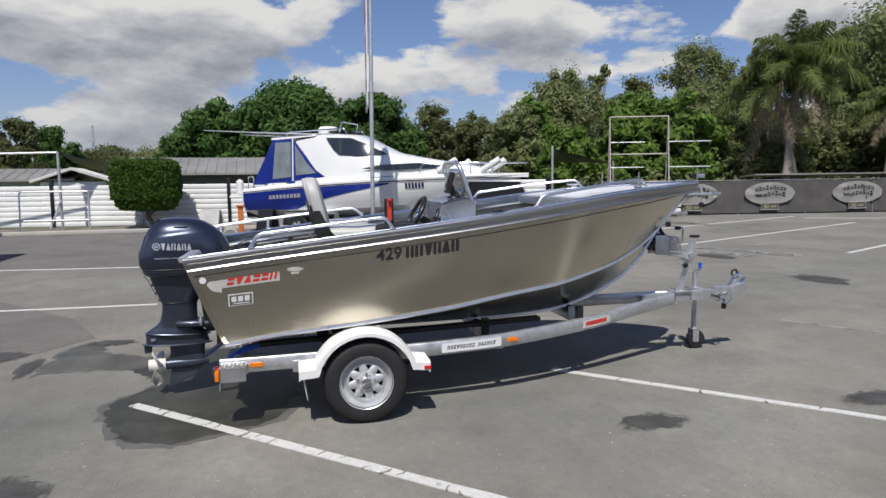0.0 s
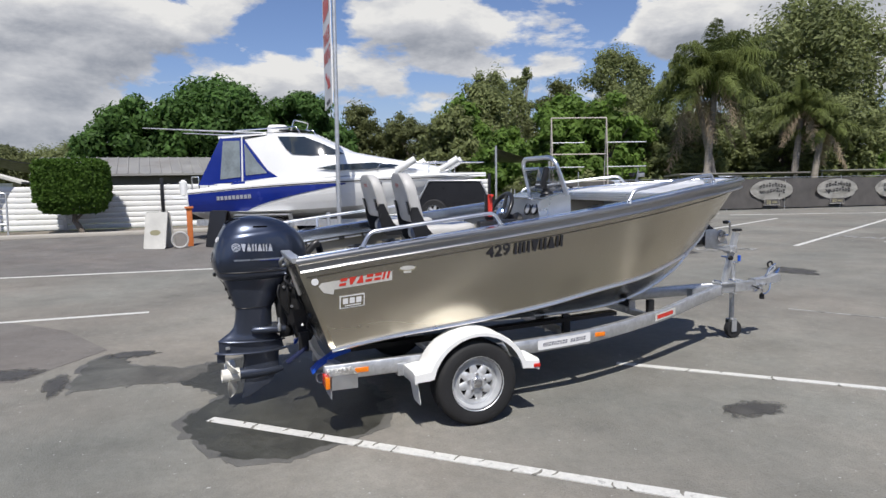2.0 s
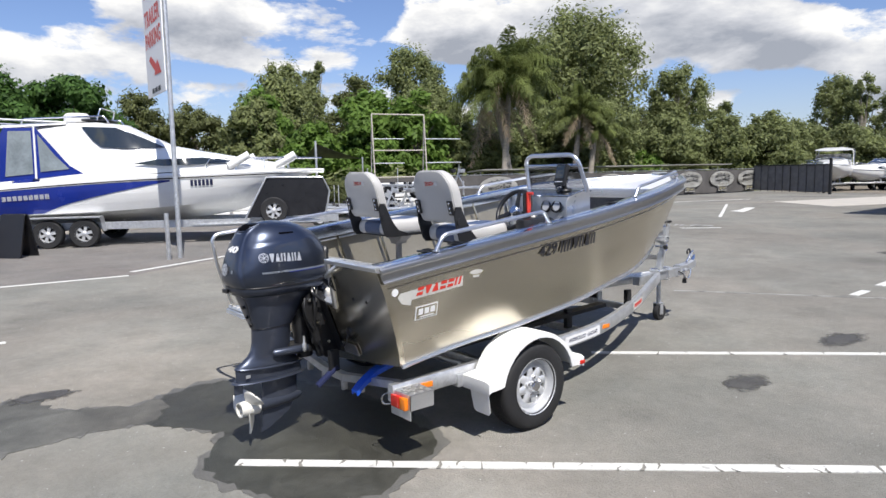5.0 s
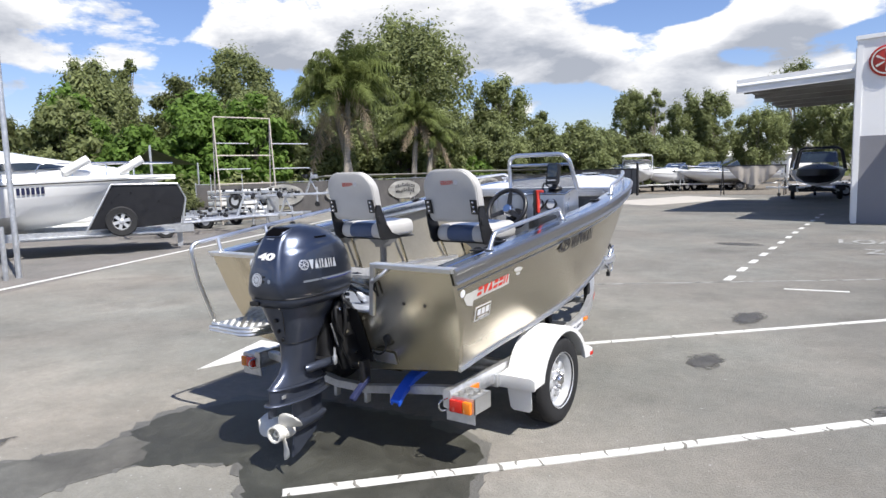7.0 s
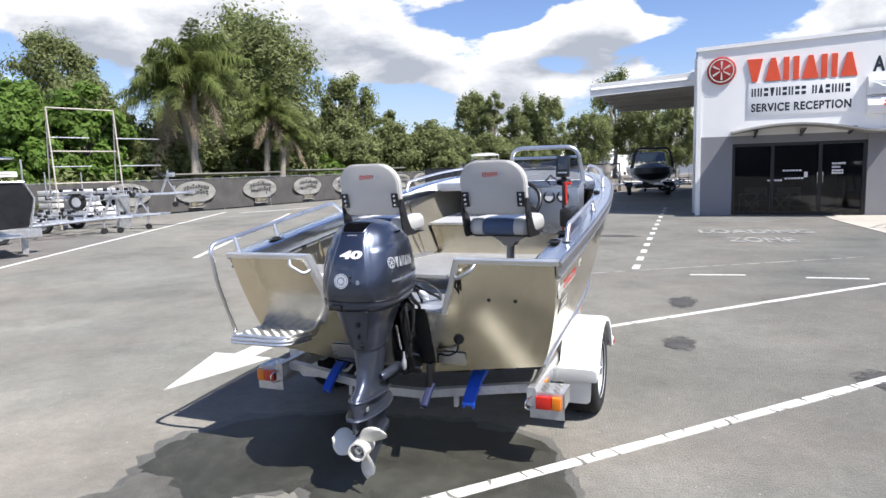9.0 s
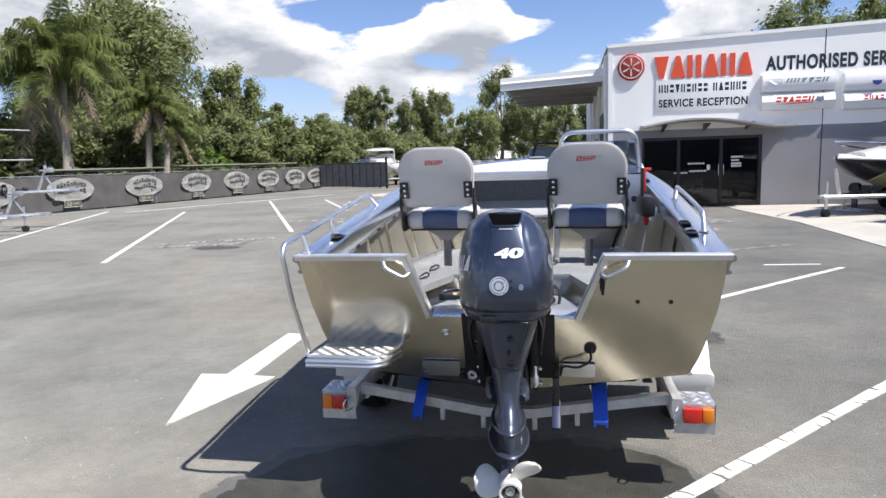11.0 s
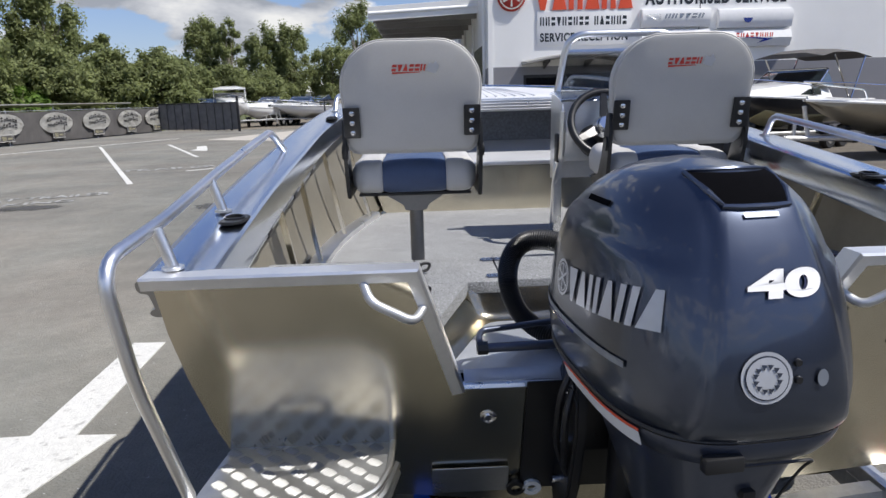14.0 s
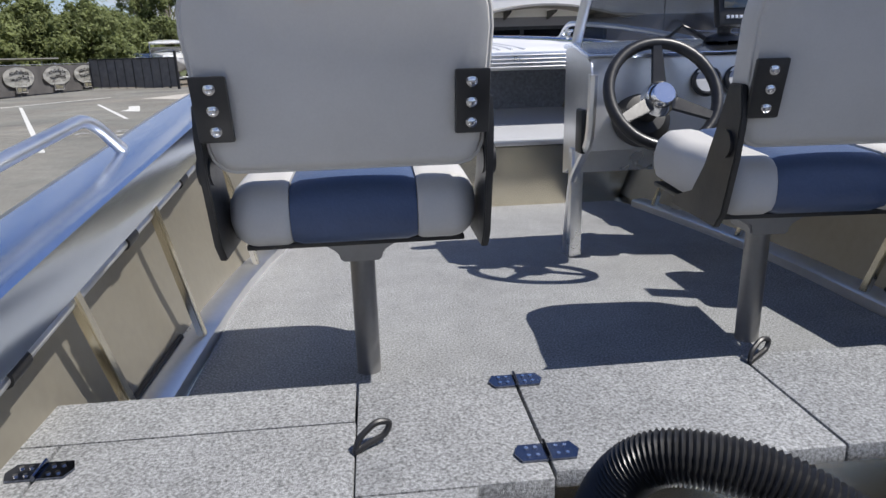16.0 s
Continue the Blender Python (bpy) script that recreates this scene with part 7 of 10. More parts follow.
part("winch_drum", lathe(B(), [(0.062, -0.052), (0.062, -0.046), (0.046, -0.044), (0.046, 0.044), (0.062, 0.046), (0.062, 0.052)], (0, 4.035, 1.050), X, 26), M_BLACK, arm, "black strap wound on the drum")
part("winch_gear", lathe(B(), [(0.048, 0), (0.05, 0.004), (0.05, 0.012), (0.02, 0.014), (0.018, 0.026), (0.0, 0.026)], (0.062, 4.05, 1.05), X, 22), M_STEEL, arm)
part("winch_handle", tube(B(), bend([(0.07, 4.10, 1.065), (0.11, 4.10, 1.065), (0.115, 4.10, 1.185), (0.115, 4.09, 1.19), (0.115, 4.04, 1.19)], 0.012), 0.0085, 8), M_STEEL, arm)
part("winch_knob", lathe(B(), [(0.012, 0), (0.017, 0.01), (0.015, 0.05), (0.0, 0.055)], (0.115, 4.075, 1.19), -Y, 14), M_BLACK, arm, "black winch handle grip")
for z in (1.105, 1.02):
    part("bow_roller", lathe(B(), [(0.030, -0.06), (0.046, -0.05), (0.034, 0.0), (0.046, 0.05), (0.030, 0.06)], (0, 3.93 - (1.105 - z) * 0.6, z), X, 22), M_BLACK, arm, "black rubber bow roller")
part("roller_arm", bx(-0.068, -0.062, 3.86, 3.99, 0.95, 1.125, 0.003), M_GALV, arm)
part("roller_arm", bx(0.062, 0.068, 3.86, 3.99, 0.95, 1.125, 0.003), M_GALV, arm)
part("winch_strap", tube(B(), [(0, 4.01, 1.09), (0, 3.95, 1.155), (0, 3.935, 1.19)], 0.016, 8), M_BLACK, TRL)
part("safety_chain", tube(B(), bend([(0.04, 3.96, 0.97), (0.045, 3.89, 0.94), (0.04, 3.87, 0.99), (0.03, 3.885, 1.04)], 0.03), 0.007, 6), M_STEEL, TRL, "short safety chain")
# coupling
CPL = part("coupling", loft(B(), [[(a, y, z + b) for a, b in ((w, h), (w * 0.5, h * 1.3), (-w * 0.5, h * 1.3), (-w, h), (-w, -h), (w, -h))] for y, z, w, h in ((4.50, 0.580, 0.048, 0.030), (4.62, 0.582, 0.048, 0.032), (4.70, 0.590, 0.042, 0.036), (4.78, 0.605, 0.036, 0.038), (4.82, 0.606, 0.032, 0.034), (4.845, 0.60, 0.022, 0.022))]), M_GALV, TRL, "galvanised tow coupling")
part("coupling_lever", prism(B(), [(0, 0), (0.035, -0.01), (0.135, 0.075), (0.125, 0.095)], (-0.014, 4.66, 0.630), Y, Z, (0.028, 0, 0), 0.004), M_GALV, CPL)
part("coupling_nose", tube(B(), [(0, 4.78, 0.64), (0, 4.82, 0.665), (0, 4.845, 0.700)], [0.026, 0.018, 0.006], 8), M_STEEL, CPL)
part("brake_lever", tube(B(), bend([(0.03, 4.64, 0.64), (0.03, 4.70, 0.72), (0.03, 4.76, 0.75)], 0.03), 0.009, 8), M_STEEL, CPL)
part("lever_hook", tube(B(), bend([(0.0, 4.70, 0.72), (0.0, 4.69, 0.76), (0.0, 4.74, 0.775), (0.0, 4.755, 0.73)], 0.015), 0.009, 8), M_BLACK, CPL)
for y in (4.53, 4.60):
    part("coupling_bolt", cyl(B(), (-0.07, y, 0.562), (0.075, y, 0.562), 0.013, n=8), M_STEEL, CPL)
for q in (-1, 1):
    part("safety_chain", tube(B(), bend([(q * 0.045, 4.54, 0.53), (q * 0.065, 4.59, 0.46), (q * 0.06, 4.66, 0.50), (q * 0.05, 4.68, 0.57)], 0.03), 0.008, 6), M_STEEL, TRL, "bright safety chain")
part("trailer_plug", lathe(B(), [(0.008, 0.0), (0.010, -0.03), (0.022, -0.04), (0.024, -0.085), (0.0, -0.09)], (0.03, 4.60, 0.50), Z, 12), M_BLACK, TRL, "hanging black trailer plug")
part("plug_cable", tube(B(), bend([(0.05, 4.45, 0.56), (0.055, 4.52, 0.53), (0.03, 4.60, 0.50)], 0.03), 0.006, 6), M_BLACK, TRL)
# jockey wheel on its clamp
JX, JY = -0.17, 4.42
jk = part("jockey_stem", cyl(B(), (JX, JY, 0.12), (JX, JY, 0.745), 0.024, n=16), M_GALV, TRL)
part("jockey_handle", tube(B(), bend([(JX, JY, 0.745), (JX, JY, 0.765), (JX + 0.08, JY, 0.77), (JX + 0.08, JY, 0.81)], 0.012), 0.008, 8), M_STEEL, jk)
part("handle_grip", cyl(B(), (JX + 0.08, JY, 0.785), (JX + 0.08, JY, 0.84), 0.015, n=12), M_BLUE, jk, "blue grip")
part("jockey_clamp", bx(JX - 0.035, -0.03, JY - 0.035, JY + 0.035, 0.52, 0.60, 0.006), M_GALV, jk)
bm = bx(JX - 0.045, JX - 0.038, JY - 0.03, JY + 0.03, 0.07, 0.19)
box(bm, JX + 0.038, JX + 0.045, JY - 0.03, JY + 0.03, 0.07, 0.19)
box(bm, JX - 0.045, JX + 0.045, JY - 0.03, JY + 0.03, 0.185, 0.195)
part("jockey_fork", bm, M_GALV, jk)
part("jockey_wheel", lathe(B(), [(0.0, -0.03), (0.06, -0.03), (0.085, -0.028), (0.09, 0.0), (0.085, 0.028), (0.06, 0.03), (0.0, 0.03)], (JX, JY + 0.02, 0.09), X, 28), M_RUBBER, jk, "black solid rubber wheel")

# ---- service building ----
BY = 18.4
BLD = thing("service_building", (6.5, 24.0, 0.0), "white and grey rendered workshop building with dark glazed entrance", "building")
EAVE, APEX, BX0, BXM, BX1 = 4.90, 5.20, 1.63, 10.6, 19.6


def roof_at(x):
    return EAVE + (APEX - EAVE) * (1 - abs(x - BXM) / (BXM - BX0))


GREY = 2.35
D0, D1, DH = 2.63, 6.10, 2.12
# front wall: white above, grey below, entrance cut through
part("front_wall_upper", prism(B(), [(BX0, GREY), (BX1, GREY), (BX1, EAVE), (BXM, APEX), (BX0, EAVE)], (0, BY, 0), X, Z, (0, 0.2, 0)), M_WALLW, BLD, "white rendered upper wall")
part("front_wall_lower", bx(BX0, D0, BY, BY + 0.2, 0, GREY), M_WALLG, BLD, "grey rendered lower wall")
part("front_wall_lower", bx(D1, BX1, BY, BY + 0.2, 0, GREY), M_WALLG, BLD, "grey rendered lower wall")
part("door_head", bx(D0, D1, BY + 0.02, BY + 0.2, DH, GREY), M_WALLG, BLD)
part("side_wall_lower", bx(BX0, BX0 + 0.2, BY + 0.2, 40, 0, GREY), M_WALLG, BLD)
part("side_wall_upper", bx(BX0, BX0 + 0.2, BY + 0.2, 40, GREY, EAVE), M_WALLW, BLD)
part("side_wall", bx(BX1 - 0.2, BX1, BY + 0.2, 40, 0, EAVE), M_WALLW, BLD)
part("rear_wall", bx(BX0 + 0.2, BX1 - 0.2, 39.8, 40, 0, EAVE), M_WALLW, BLD)
for a, b in ((BX0 - 0.05, BXM), (BXM, BX1 + 0.05)):
    part("roof", prism(B(), [(a, roof_at(max(a, BX0)) + 0.02), (b, roof_at(min(b, BX1)) + 0.02), (b, roof_at(min(b, BX1)) + 0.07), (a, roof_at(max(a, BX0)) + 0.07)], (0, BY - 0.03, 0), X, Z, (0, 21.7, 0)), M_ROOFT, BLD, "pale sheet roof")
    part("parapet_capping", prism(B(), [(a, roof_at(max(a, BX0)) - 0.03), (b, roof_at(min(b, BX1)) - 0.03), (b, roof_at(min(b, BX1)) + 0.075), (a, roof_at(max(a, BX0)) + 0.075)], (0, BY - 0.05, 0), X, Z, (0, 0.04, 0)), M_WALLW, BLD)
part("corner_flashing", bx(BX0 - 0.02, BX0 + 0.12, BY - 0.02, BY + 0.1, 0, EAVE), M_WALLW, BLD)
for x in (7.72,):
    part("panel_joint", bx(x - 0.012, x + 0.012, BY - 0.006, BY, 0.02, roof_at(x) - 0.05), M_INK, BLD)
for k in range(5):
    part("side_downpipe", bx(BX0 - 0.10, BX0 - 0.02, BY + 0.9 + k * 4, BY + 1.0 + k * 4, 0, EAVE - 0.1, 0.02), M_WALLW, BLD)
part("side_opening", bx(BX0 - 0.03, BX0, BY + 1.6, BY + 5.0, 0, 3.1), M_FRAME, BLD)
# entrance
part("entrance_floor", bx(D0, D1, BY + 0.2, BY + 4, 0.0, 0.02), M_CONC, BLD)
part("entrance_back", bx(D0 - 0.6, D1 + 0.6, BY + 4, BY + 4.1, 0, 2.5), M_WALLG, BLD)
part("entrance_ceiling", bx(D0 - 0.6, D1 + 0.6, BY + 0.2, BY + 4, DH + 0.1, DH + 0.2), M_WALLG, BLD)
part("entrance_side", bx(D0 - 0.1, D0, BY + 0.2, BY + 4, 0, DH + 0.1), M_WALLG, BLD)
part("entrance_side", bx(D1, D1 + 0.1, BY + 0.2, BY + 4, 0, DH + 0.1), M_WALLG, BLD)
fr = B()
for x in (D0 + 0.03, 3.72, 4.95, D1 - 0.05):
    box(fr, x - 0.045, x + 0.045, BY + 0.04, BY + 0.14, 0.02, DH)
for z0, z1 in ((0.02, 0.11), (DH - 0.09, DH)):
    box(fr, D0, D1, BY + 0.045, BY + 0.135, z0, z1)
part("entrance_frame", fr, M_FRAME, BLD, "black metal glazing frame")
for a, b in ((D0 + 0.08, 3.67), (3.77, 4.90), (5.0, D1 - 0.1)):
    part("glass_pane", bx(a, b, BY + 0.085, BY + 0.095, 0.11, DH - 0.09), G_TINT, BLD, "dark tinted glass")
for x in (4.88, 5.02):
    part("door_handle", tube(B(), bend([(x, BY + 0.08, 0.95), (x, BY + 0.0, 0.95), (x, BY + 0.0, 1.25), (x, BY + 0.08, 1.25)], 0.02), 0.012, 8), M_STEEL, BLD, "steel pull handle")
for z, w in ((1.45, 0.35), (1.35, 0.22), (1.25, 0.3), (1.18, 0.3)):
    part("door_print", bars(B(), 5, (5.25, BY + 0.08, z), X, Z, (0, -0.002, 0), w, 0.055), M_WPRINT, BLD)
for z, w, x in ((1.28, 0.5, 4.0), (1.05, 0.5, 4.05), (1.0, 0.4, 3.6)):
    part("window_print", bars(B(), 6, (x, BY + 0.08, z), X, Z, (0, -0.002, 0), w, 0.05), M_WPRINT, BLD)
part("window_print", bars(B(), 1, (4.55, BY + 0.08, 1.1), X, Z, (0, -0.002, 0), 0.12, 0.16), M_WPRINT, BLD)
# entrance canopy: thin curved steel
bm = B()
rings = []
for i in range(15):
    t = i / 14
    x = 2.58 + (6.75 - 2.58) * t
    z = 2.40 + 0.25 * math.sin(math.pi * min(1, t * 1.15 + 0.05)) - 0.06 * t
    rings.append([(x, BY - 1.0, z - 0.05), (x, BY - 1.0, z), (x, BY - 0.001, z + 0.06), (x, BY - 0.001, z - 0.06)])
part("entrance_canopy", loft(bm, rings), M_ROOFT, BLD, "shallow curved steel canopy")
for x in (3.2, 4.4, 5.6):
    part("canopy_bracket", prism(B(), [(0, 0), (-0.9, -0.02), (-0.9, -0.06), (0, -0.22)], (x, BY, 2.50), Y, Z, (0.04, 0, 0)), M_FRAME, BLD)
# side awning to the yard
part("side_awning", prism(B(), [(-2.0, 4.50), (BX0, 4.70), (BX0, 4.50), (-2.0, 4.32)], (0, 21.8, 0), X, Z, (0, 9, 0)), M_WALLW, BLD, "cream steel yard awning")
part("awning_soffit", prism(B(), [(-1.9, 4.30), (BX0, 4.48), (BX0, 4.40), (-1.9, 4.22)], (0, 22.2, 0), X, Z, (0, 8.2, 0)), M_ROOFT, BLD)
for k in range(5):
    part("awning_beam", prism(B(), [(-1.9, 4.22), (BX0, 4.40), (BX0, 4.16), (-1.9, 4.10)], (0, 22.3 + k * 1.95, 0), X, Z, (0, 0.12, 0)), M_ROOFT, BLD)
part("awning_fascia", prism(B(), [(-2.03, 4.08), (BX0, 4.26), (BX0, 4.72), (-2.03, 4.53)], (0, 21.72, 0), X, Z, (0, 0.06, 0), 0.008), M_WALLW, BLD, "cream folded steel fascia")
part("awning_gutter", cyl(B(), (-2.0, 21.75, 4.32), (BX0, 21.75, 4.48), 0.07, n=10), M_WALLW, BLD)


# signs on the wall
part("emblem_disc", lathe(B(), [(0.40, 0.0), (0.40, 0.05), (0.36, 0.075), (0.0, 0.085)], (2.28, BY, 4.27), -Y, 36), M_EMBLEM, BLD, "round dark red emblem")
bm = B()
for k in range(6):
    a = radians(90 + 60 * k)
    c = Vector((2.28, BY - 0.09, 4.27))
    d, t = Vector((math.cos(a), 0, math.sin(a))), Vector((-math.sin(a), 0, math.cos(a)))
    bm.faces.new([bm.verts.new(c + d * r + t * w) for r, w in ((0.05, 0.012), (0.27, 0.03), (0.27, -0.03), (0.05, -0.012))])
ringv = [[bm.verts.new((2.28 + r * math.cos(2 * math.pi * k / 28), BY - 0.09, 4.27 + r * math.sin(2 * math.pi * k / 28))) for k in range(28)] for r in (0.31, 0.345)]
for k in range(28):
    bm.faces.new((ringv[0][k], ringv[0][(k + 1) % 28], ringv[1][(k + 1) % 28], ringv[1][k]))
part("emblem_spokes", bm, M_SIGNW, BLD)
# six raised plain shapes
for i, k in enumerate("wtvtvt"):
    bm = B()
    for poly in MARKS[k]:
        prism(bm, [(a * 0.41, c * 0.64) for a, c in poly], (2.97 + i * 0.475, BY - 0.045, 3.89), X, Z, (0, 0.045, 0))
    part("sign_block", bm, M_ORANGEPAINT, BLD, "raised orange-red plain shape")
part("sign_board", bx(3.02, 5.72, BY - 0.03, BY, 2.92, 3.86, 0.004), M_WPRINT, BLD, "white sign board")
for kinds, x, w in (("vvhwvhvhh", 3.10, 1.45), ("vthvvh", 4.66, 0.98)):
    bm = marks(B(), kinds, flat_at((x, BY - 0.033, 3.46), X, Z, w, 0.235), 0.26)
    tagged(part("name_bars", bm, M_SIGNINK, BLD, "dark plain bars of a trading name"), kind="stuff")
bm = words(B(), "SERVICE RECEPTION", (3.10, BY - 0.033, 3.02), X, Z, (0, 0, 0), 2.54, 0.24, 0.035, 1.12)
part("sign_lettering", bm, M_SIGNINK, BLD, "dark letters reading service reception")
bm = words(B(), "AUTHORISED SERVICE", (6.12, BY - 0.006, 3.96), X, Z, (0, 0, 0), 4.10, 0.42, 0.04, 1.12)
part("sign_lettering", bm, M_SIGNINK, BLD, "dark letters reading authorised service")
for x0, x1, z0, z1, mt, n in ((6.0, 7.98, 3.32, 3.84, M_SILVER, 9), (8.22, 10.36, 3.26, 3.80, M_GELBLUE, 1), (6.0, 7.98, 2.80, 3.28, M_REDPAINT, 6), (8.22, 10.36, 2.74, 3.22, M_NAVY, 9)):
    rings = []
    for x in (x0, x1):
        rings.append([(x, BY, z0), (x, BY - 0.14, z0 + 0.02), (x, BY - 0.22, (z0 + z1) / 2), (x, BY - 0.14, z1 - 0.02), (x, BY, z1)])
    sb = part("curved_sign", loft(B(), rings), M_WPRINT, BLD, "curved white sign box")
    zc = (z0 + z1) / 2
    if mt == M_SILVER:
        tagged(part("sign_mark", marks(B(), "vvwwhv", flat_at((x0 + 0.62, BY - 0.226, zc - 0.02), X, Z, 1.15, 0.13, 0.05), 0.2), M_STRIPE, sb, "pale grey plain shapes"), kind="stuff")
        part("sign_swoosh", tube(B(), [(x0 + 0.12, BY - 0.226, zc + 0.10), (x0 + 0.50, BY - 0.226, zc + 0.10), (x0 + 0.52, BY - 0.226, zc - 0.03), (x0 + 0.36, BY - 0.226, zc - 0.03)], 0.008, 5, True), M_STRIPE, sb)
    elif mt == M_REDPAINT:
        tagged(part("sign_mark", marks(B(), "hwthhv", flat_at((x0 + 0.36, BY - 0.226, zc - 0.02), X, Z, 1.05, 0.15, 0.03), 0.14), M_REDPAINT, sb, "red plain shapes"), kind="stuff")
        part("sign_swoosh", prism(B(), [(0, 0), (0.98, 0.02), (1.0, 0.045), (0.45, 0.035)], (x0 + 0.38, BY - 0.222, zc - 0.085), X, Z, (0, -0.006, 0)), M_REDPAINT, sb)
        part("sign_shape", prism(B(), [(0, 0.05), (0.07, 0.16), (0.14, 0.13), (0.21, 0.17), (0.25, 0.06), (0.14, -0.04)], (x0 + 1.42, BY - 0.222, zc - 0.04), X, Z, (0, -0.006, 0)), M_STRIPE, sb)
    elif mt == M_NAVY:
        tagged(part("sign_mark", marks(B(), "hvthwvvv", flat_at((x0 + 0.50, BY - 0.226, zc + 0.02), X, Z, 1.12, 0.12, 0.0), 0.3), M_REDPAINT, sb, "thin red plain shapes"), kind="stuff")
        part("sign_swoosh", prism(B(), [(0, 0.05), (0.70, 0.03), (1.08, -0.02), (0.62, -0.13), (0.82, -0.03), (0.5, 0.01)], (x0 + 0.50, BY - 0.222, zc - 0.02), X, Z, (0, -0.006, 0)), M_GELBLUE, sb, "blue swoosh")
    else:
        part("sign_mark", prism(B(), [(0.13 * math.cos(a), 0.13 * math.sin(a)) for a in [math.pi * (1 + k / 12) for k in range(13)]], (x0 + 0.82, BY - 0.222, zc + 0.0), X, Z, (0, -0.006, 0)), M_GELBLUE, sb, "blue half disc")


# folding chairs behind the glass
def camp_chair(x, y):
    c = thing("folding_chair", (x, y, 0.02), "folding chair with pale cloth behind the glass", "chair", "folding chairs")
    for q in (-0.3, 0.3):
        part("leg", tube(B(), [(x + q, y, 0.02), (x - q, y, 0.62)], 0.014, 6), M_GALV, c)
        part("upright", tube(B(), [(x + q, y + 0.1, 0.35), (x + q, y + 0.2, 0.8)], 0.014, 6), M_GALV, c)
    part("seat", bx(x - 0.3, x + 0.3, y, y + 0.35, 0.40, 0.42), M_SIGNW, c)
    part("backrest", bx(x - 0.3, x + 0.3, y + 0.19, y + 0.2, 0.6, 0.8), M_SIGNW, c)


camp_chair(3.35, 18.95)
camp_chair(4.25, 18.95)

# unseen plain walls behind the camera, added to darken reflections and cut fill
solid("unseen_wall_east", bx(17.5, 17.8, -34, 9, 0, 4.6), M_WALLG, "unseen grey wall added to darken reflections", "wall", kind="structure", smooth=0)
solid("unseen_wall_south", bx(-12, 17.5, -34.3, -34, 0, 4.6), M_WALLG, "unseen grey wall added to darken reflections", "wall", kind="structure", smooth=0)

# folding frames standing inside the entrance glass
for x in (2.9, 3.75):
    t = thing("folding_table", (x + 0.25, BY + 0.55, 0.0), "pale folding table behind the entrance glass", "table", "tables behind glass")
    part("top", bx(x - 0.03, x + 0.53, BY + 0.40, BY + 0.75, 0.60, 0.63, 0.006), M_WPRINT, t)
    for a, b in ((0, 0.5), (0.5, 0)):
        part("leg", tube(B(), [(x + a, BY + 0.5, 0.0), (x + b, BY + 0.5, 0.60)], 0.016, 8), M_WPRINT, t)
    for a in (0, 0.5):
        part("upright", cyl(B(), (x + a, BY + 0.65, 0.0), (x + a, BY + 0.65, 0.61), 0.014, n=8), M_WPRINT, t)

# ---- trees ----
def leaf_cloud(blobs, per, size, rnd, aspect=0.55, shell=0.55, tall=0.8):
    """Many small leaf quads round the given blobs (x, y, z, r); returns verts, faces."""
    vs, fs = [], []
    for bxx, by, bz, br in blobs:
        n = int(per)
        d = rnd.normal(size=(n, 3))
        d /= np.linalg.norm(d, axis=1)[:, None]
        rr = br * np.minimum(1.35, np.abs(rnd.normal(0.62, 0.33, n))) if shell < 0.2 else br * (shell + (1 - shell) * rnd.random(n)) * (0.85 + 0.3 * rnd.random(n))
        c = np.array([bxx, by, bz]) + d * rr[:, None] * np.array([1, 1, tall])
        nrm = d + 0.42 * rnd.normal(size=(n, 3)) + np.array([0, 0, 0.35])
        nrm /= np.linalg.norm(nrm, axis=1)[:, None]
        u = np.cross(nrm, rnd.normal(size=(n, 3)))
        u /= np.linalg.norm(u, axis=1)[:, None] + 1e-6
        w = np.cross(nrm, u)
        s = size * (0.6 + 0.8 * rnd.random(n))[:, None]
        a, b = u * s, w * s * aspect
        q = np.stack([c - a, c + b * 0.9 - a * 0.1, c + a, c - b * 0.9 + a * 0.1], 1)
        vs.append(q.reshape(-1, 3))
    v = np.concatenate(vs)
    f = np.arange(len(v)).reshape(-1, 4)
    return v, f


def quad_mesh(name, v, f, material):
    me = bpy.data.meshes.new(name)
    me.from_pydata(v.tolist(), [], f.tolist())
    me.materials.append(material)
    return me


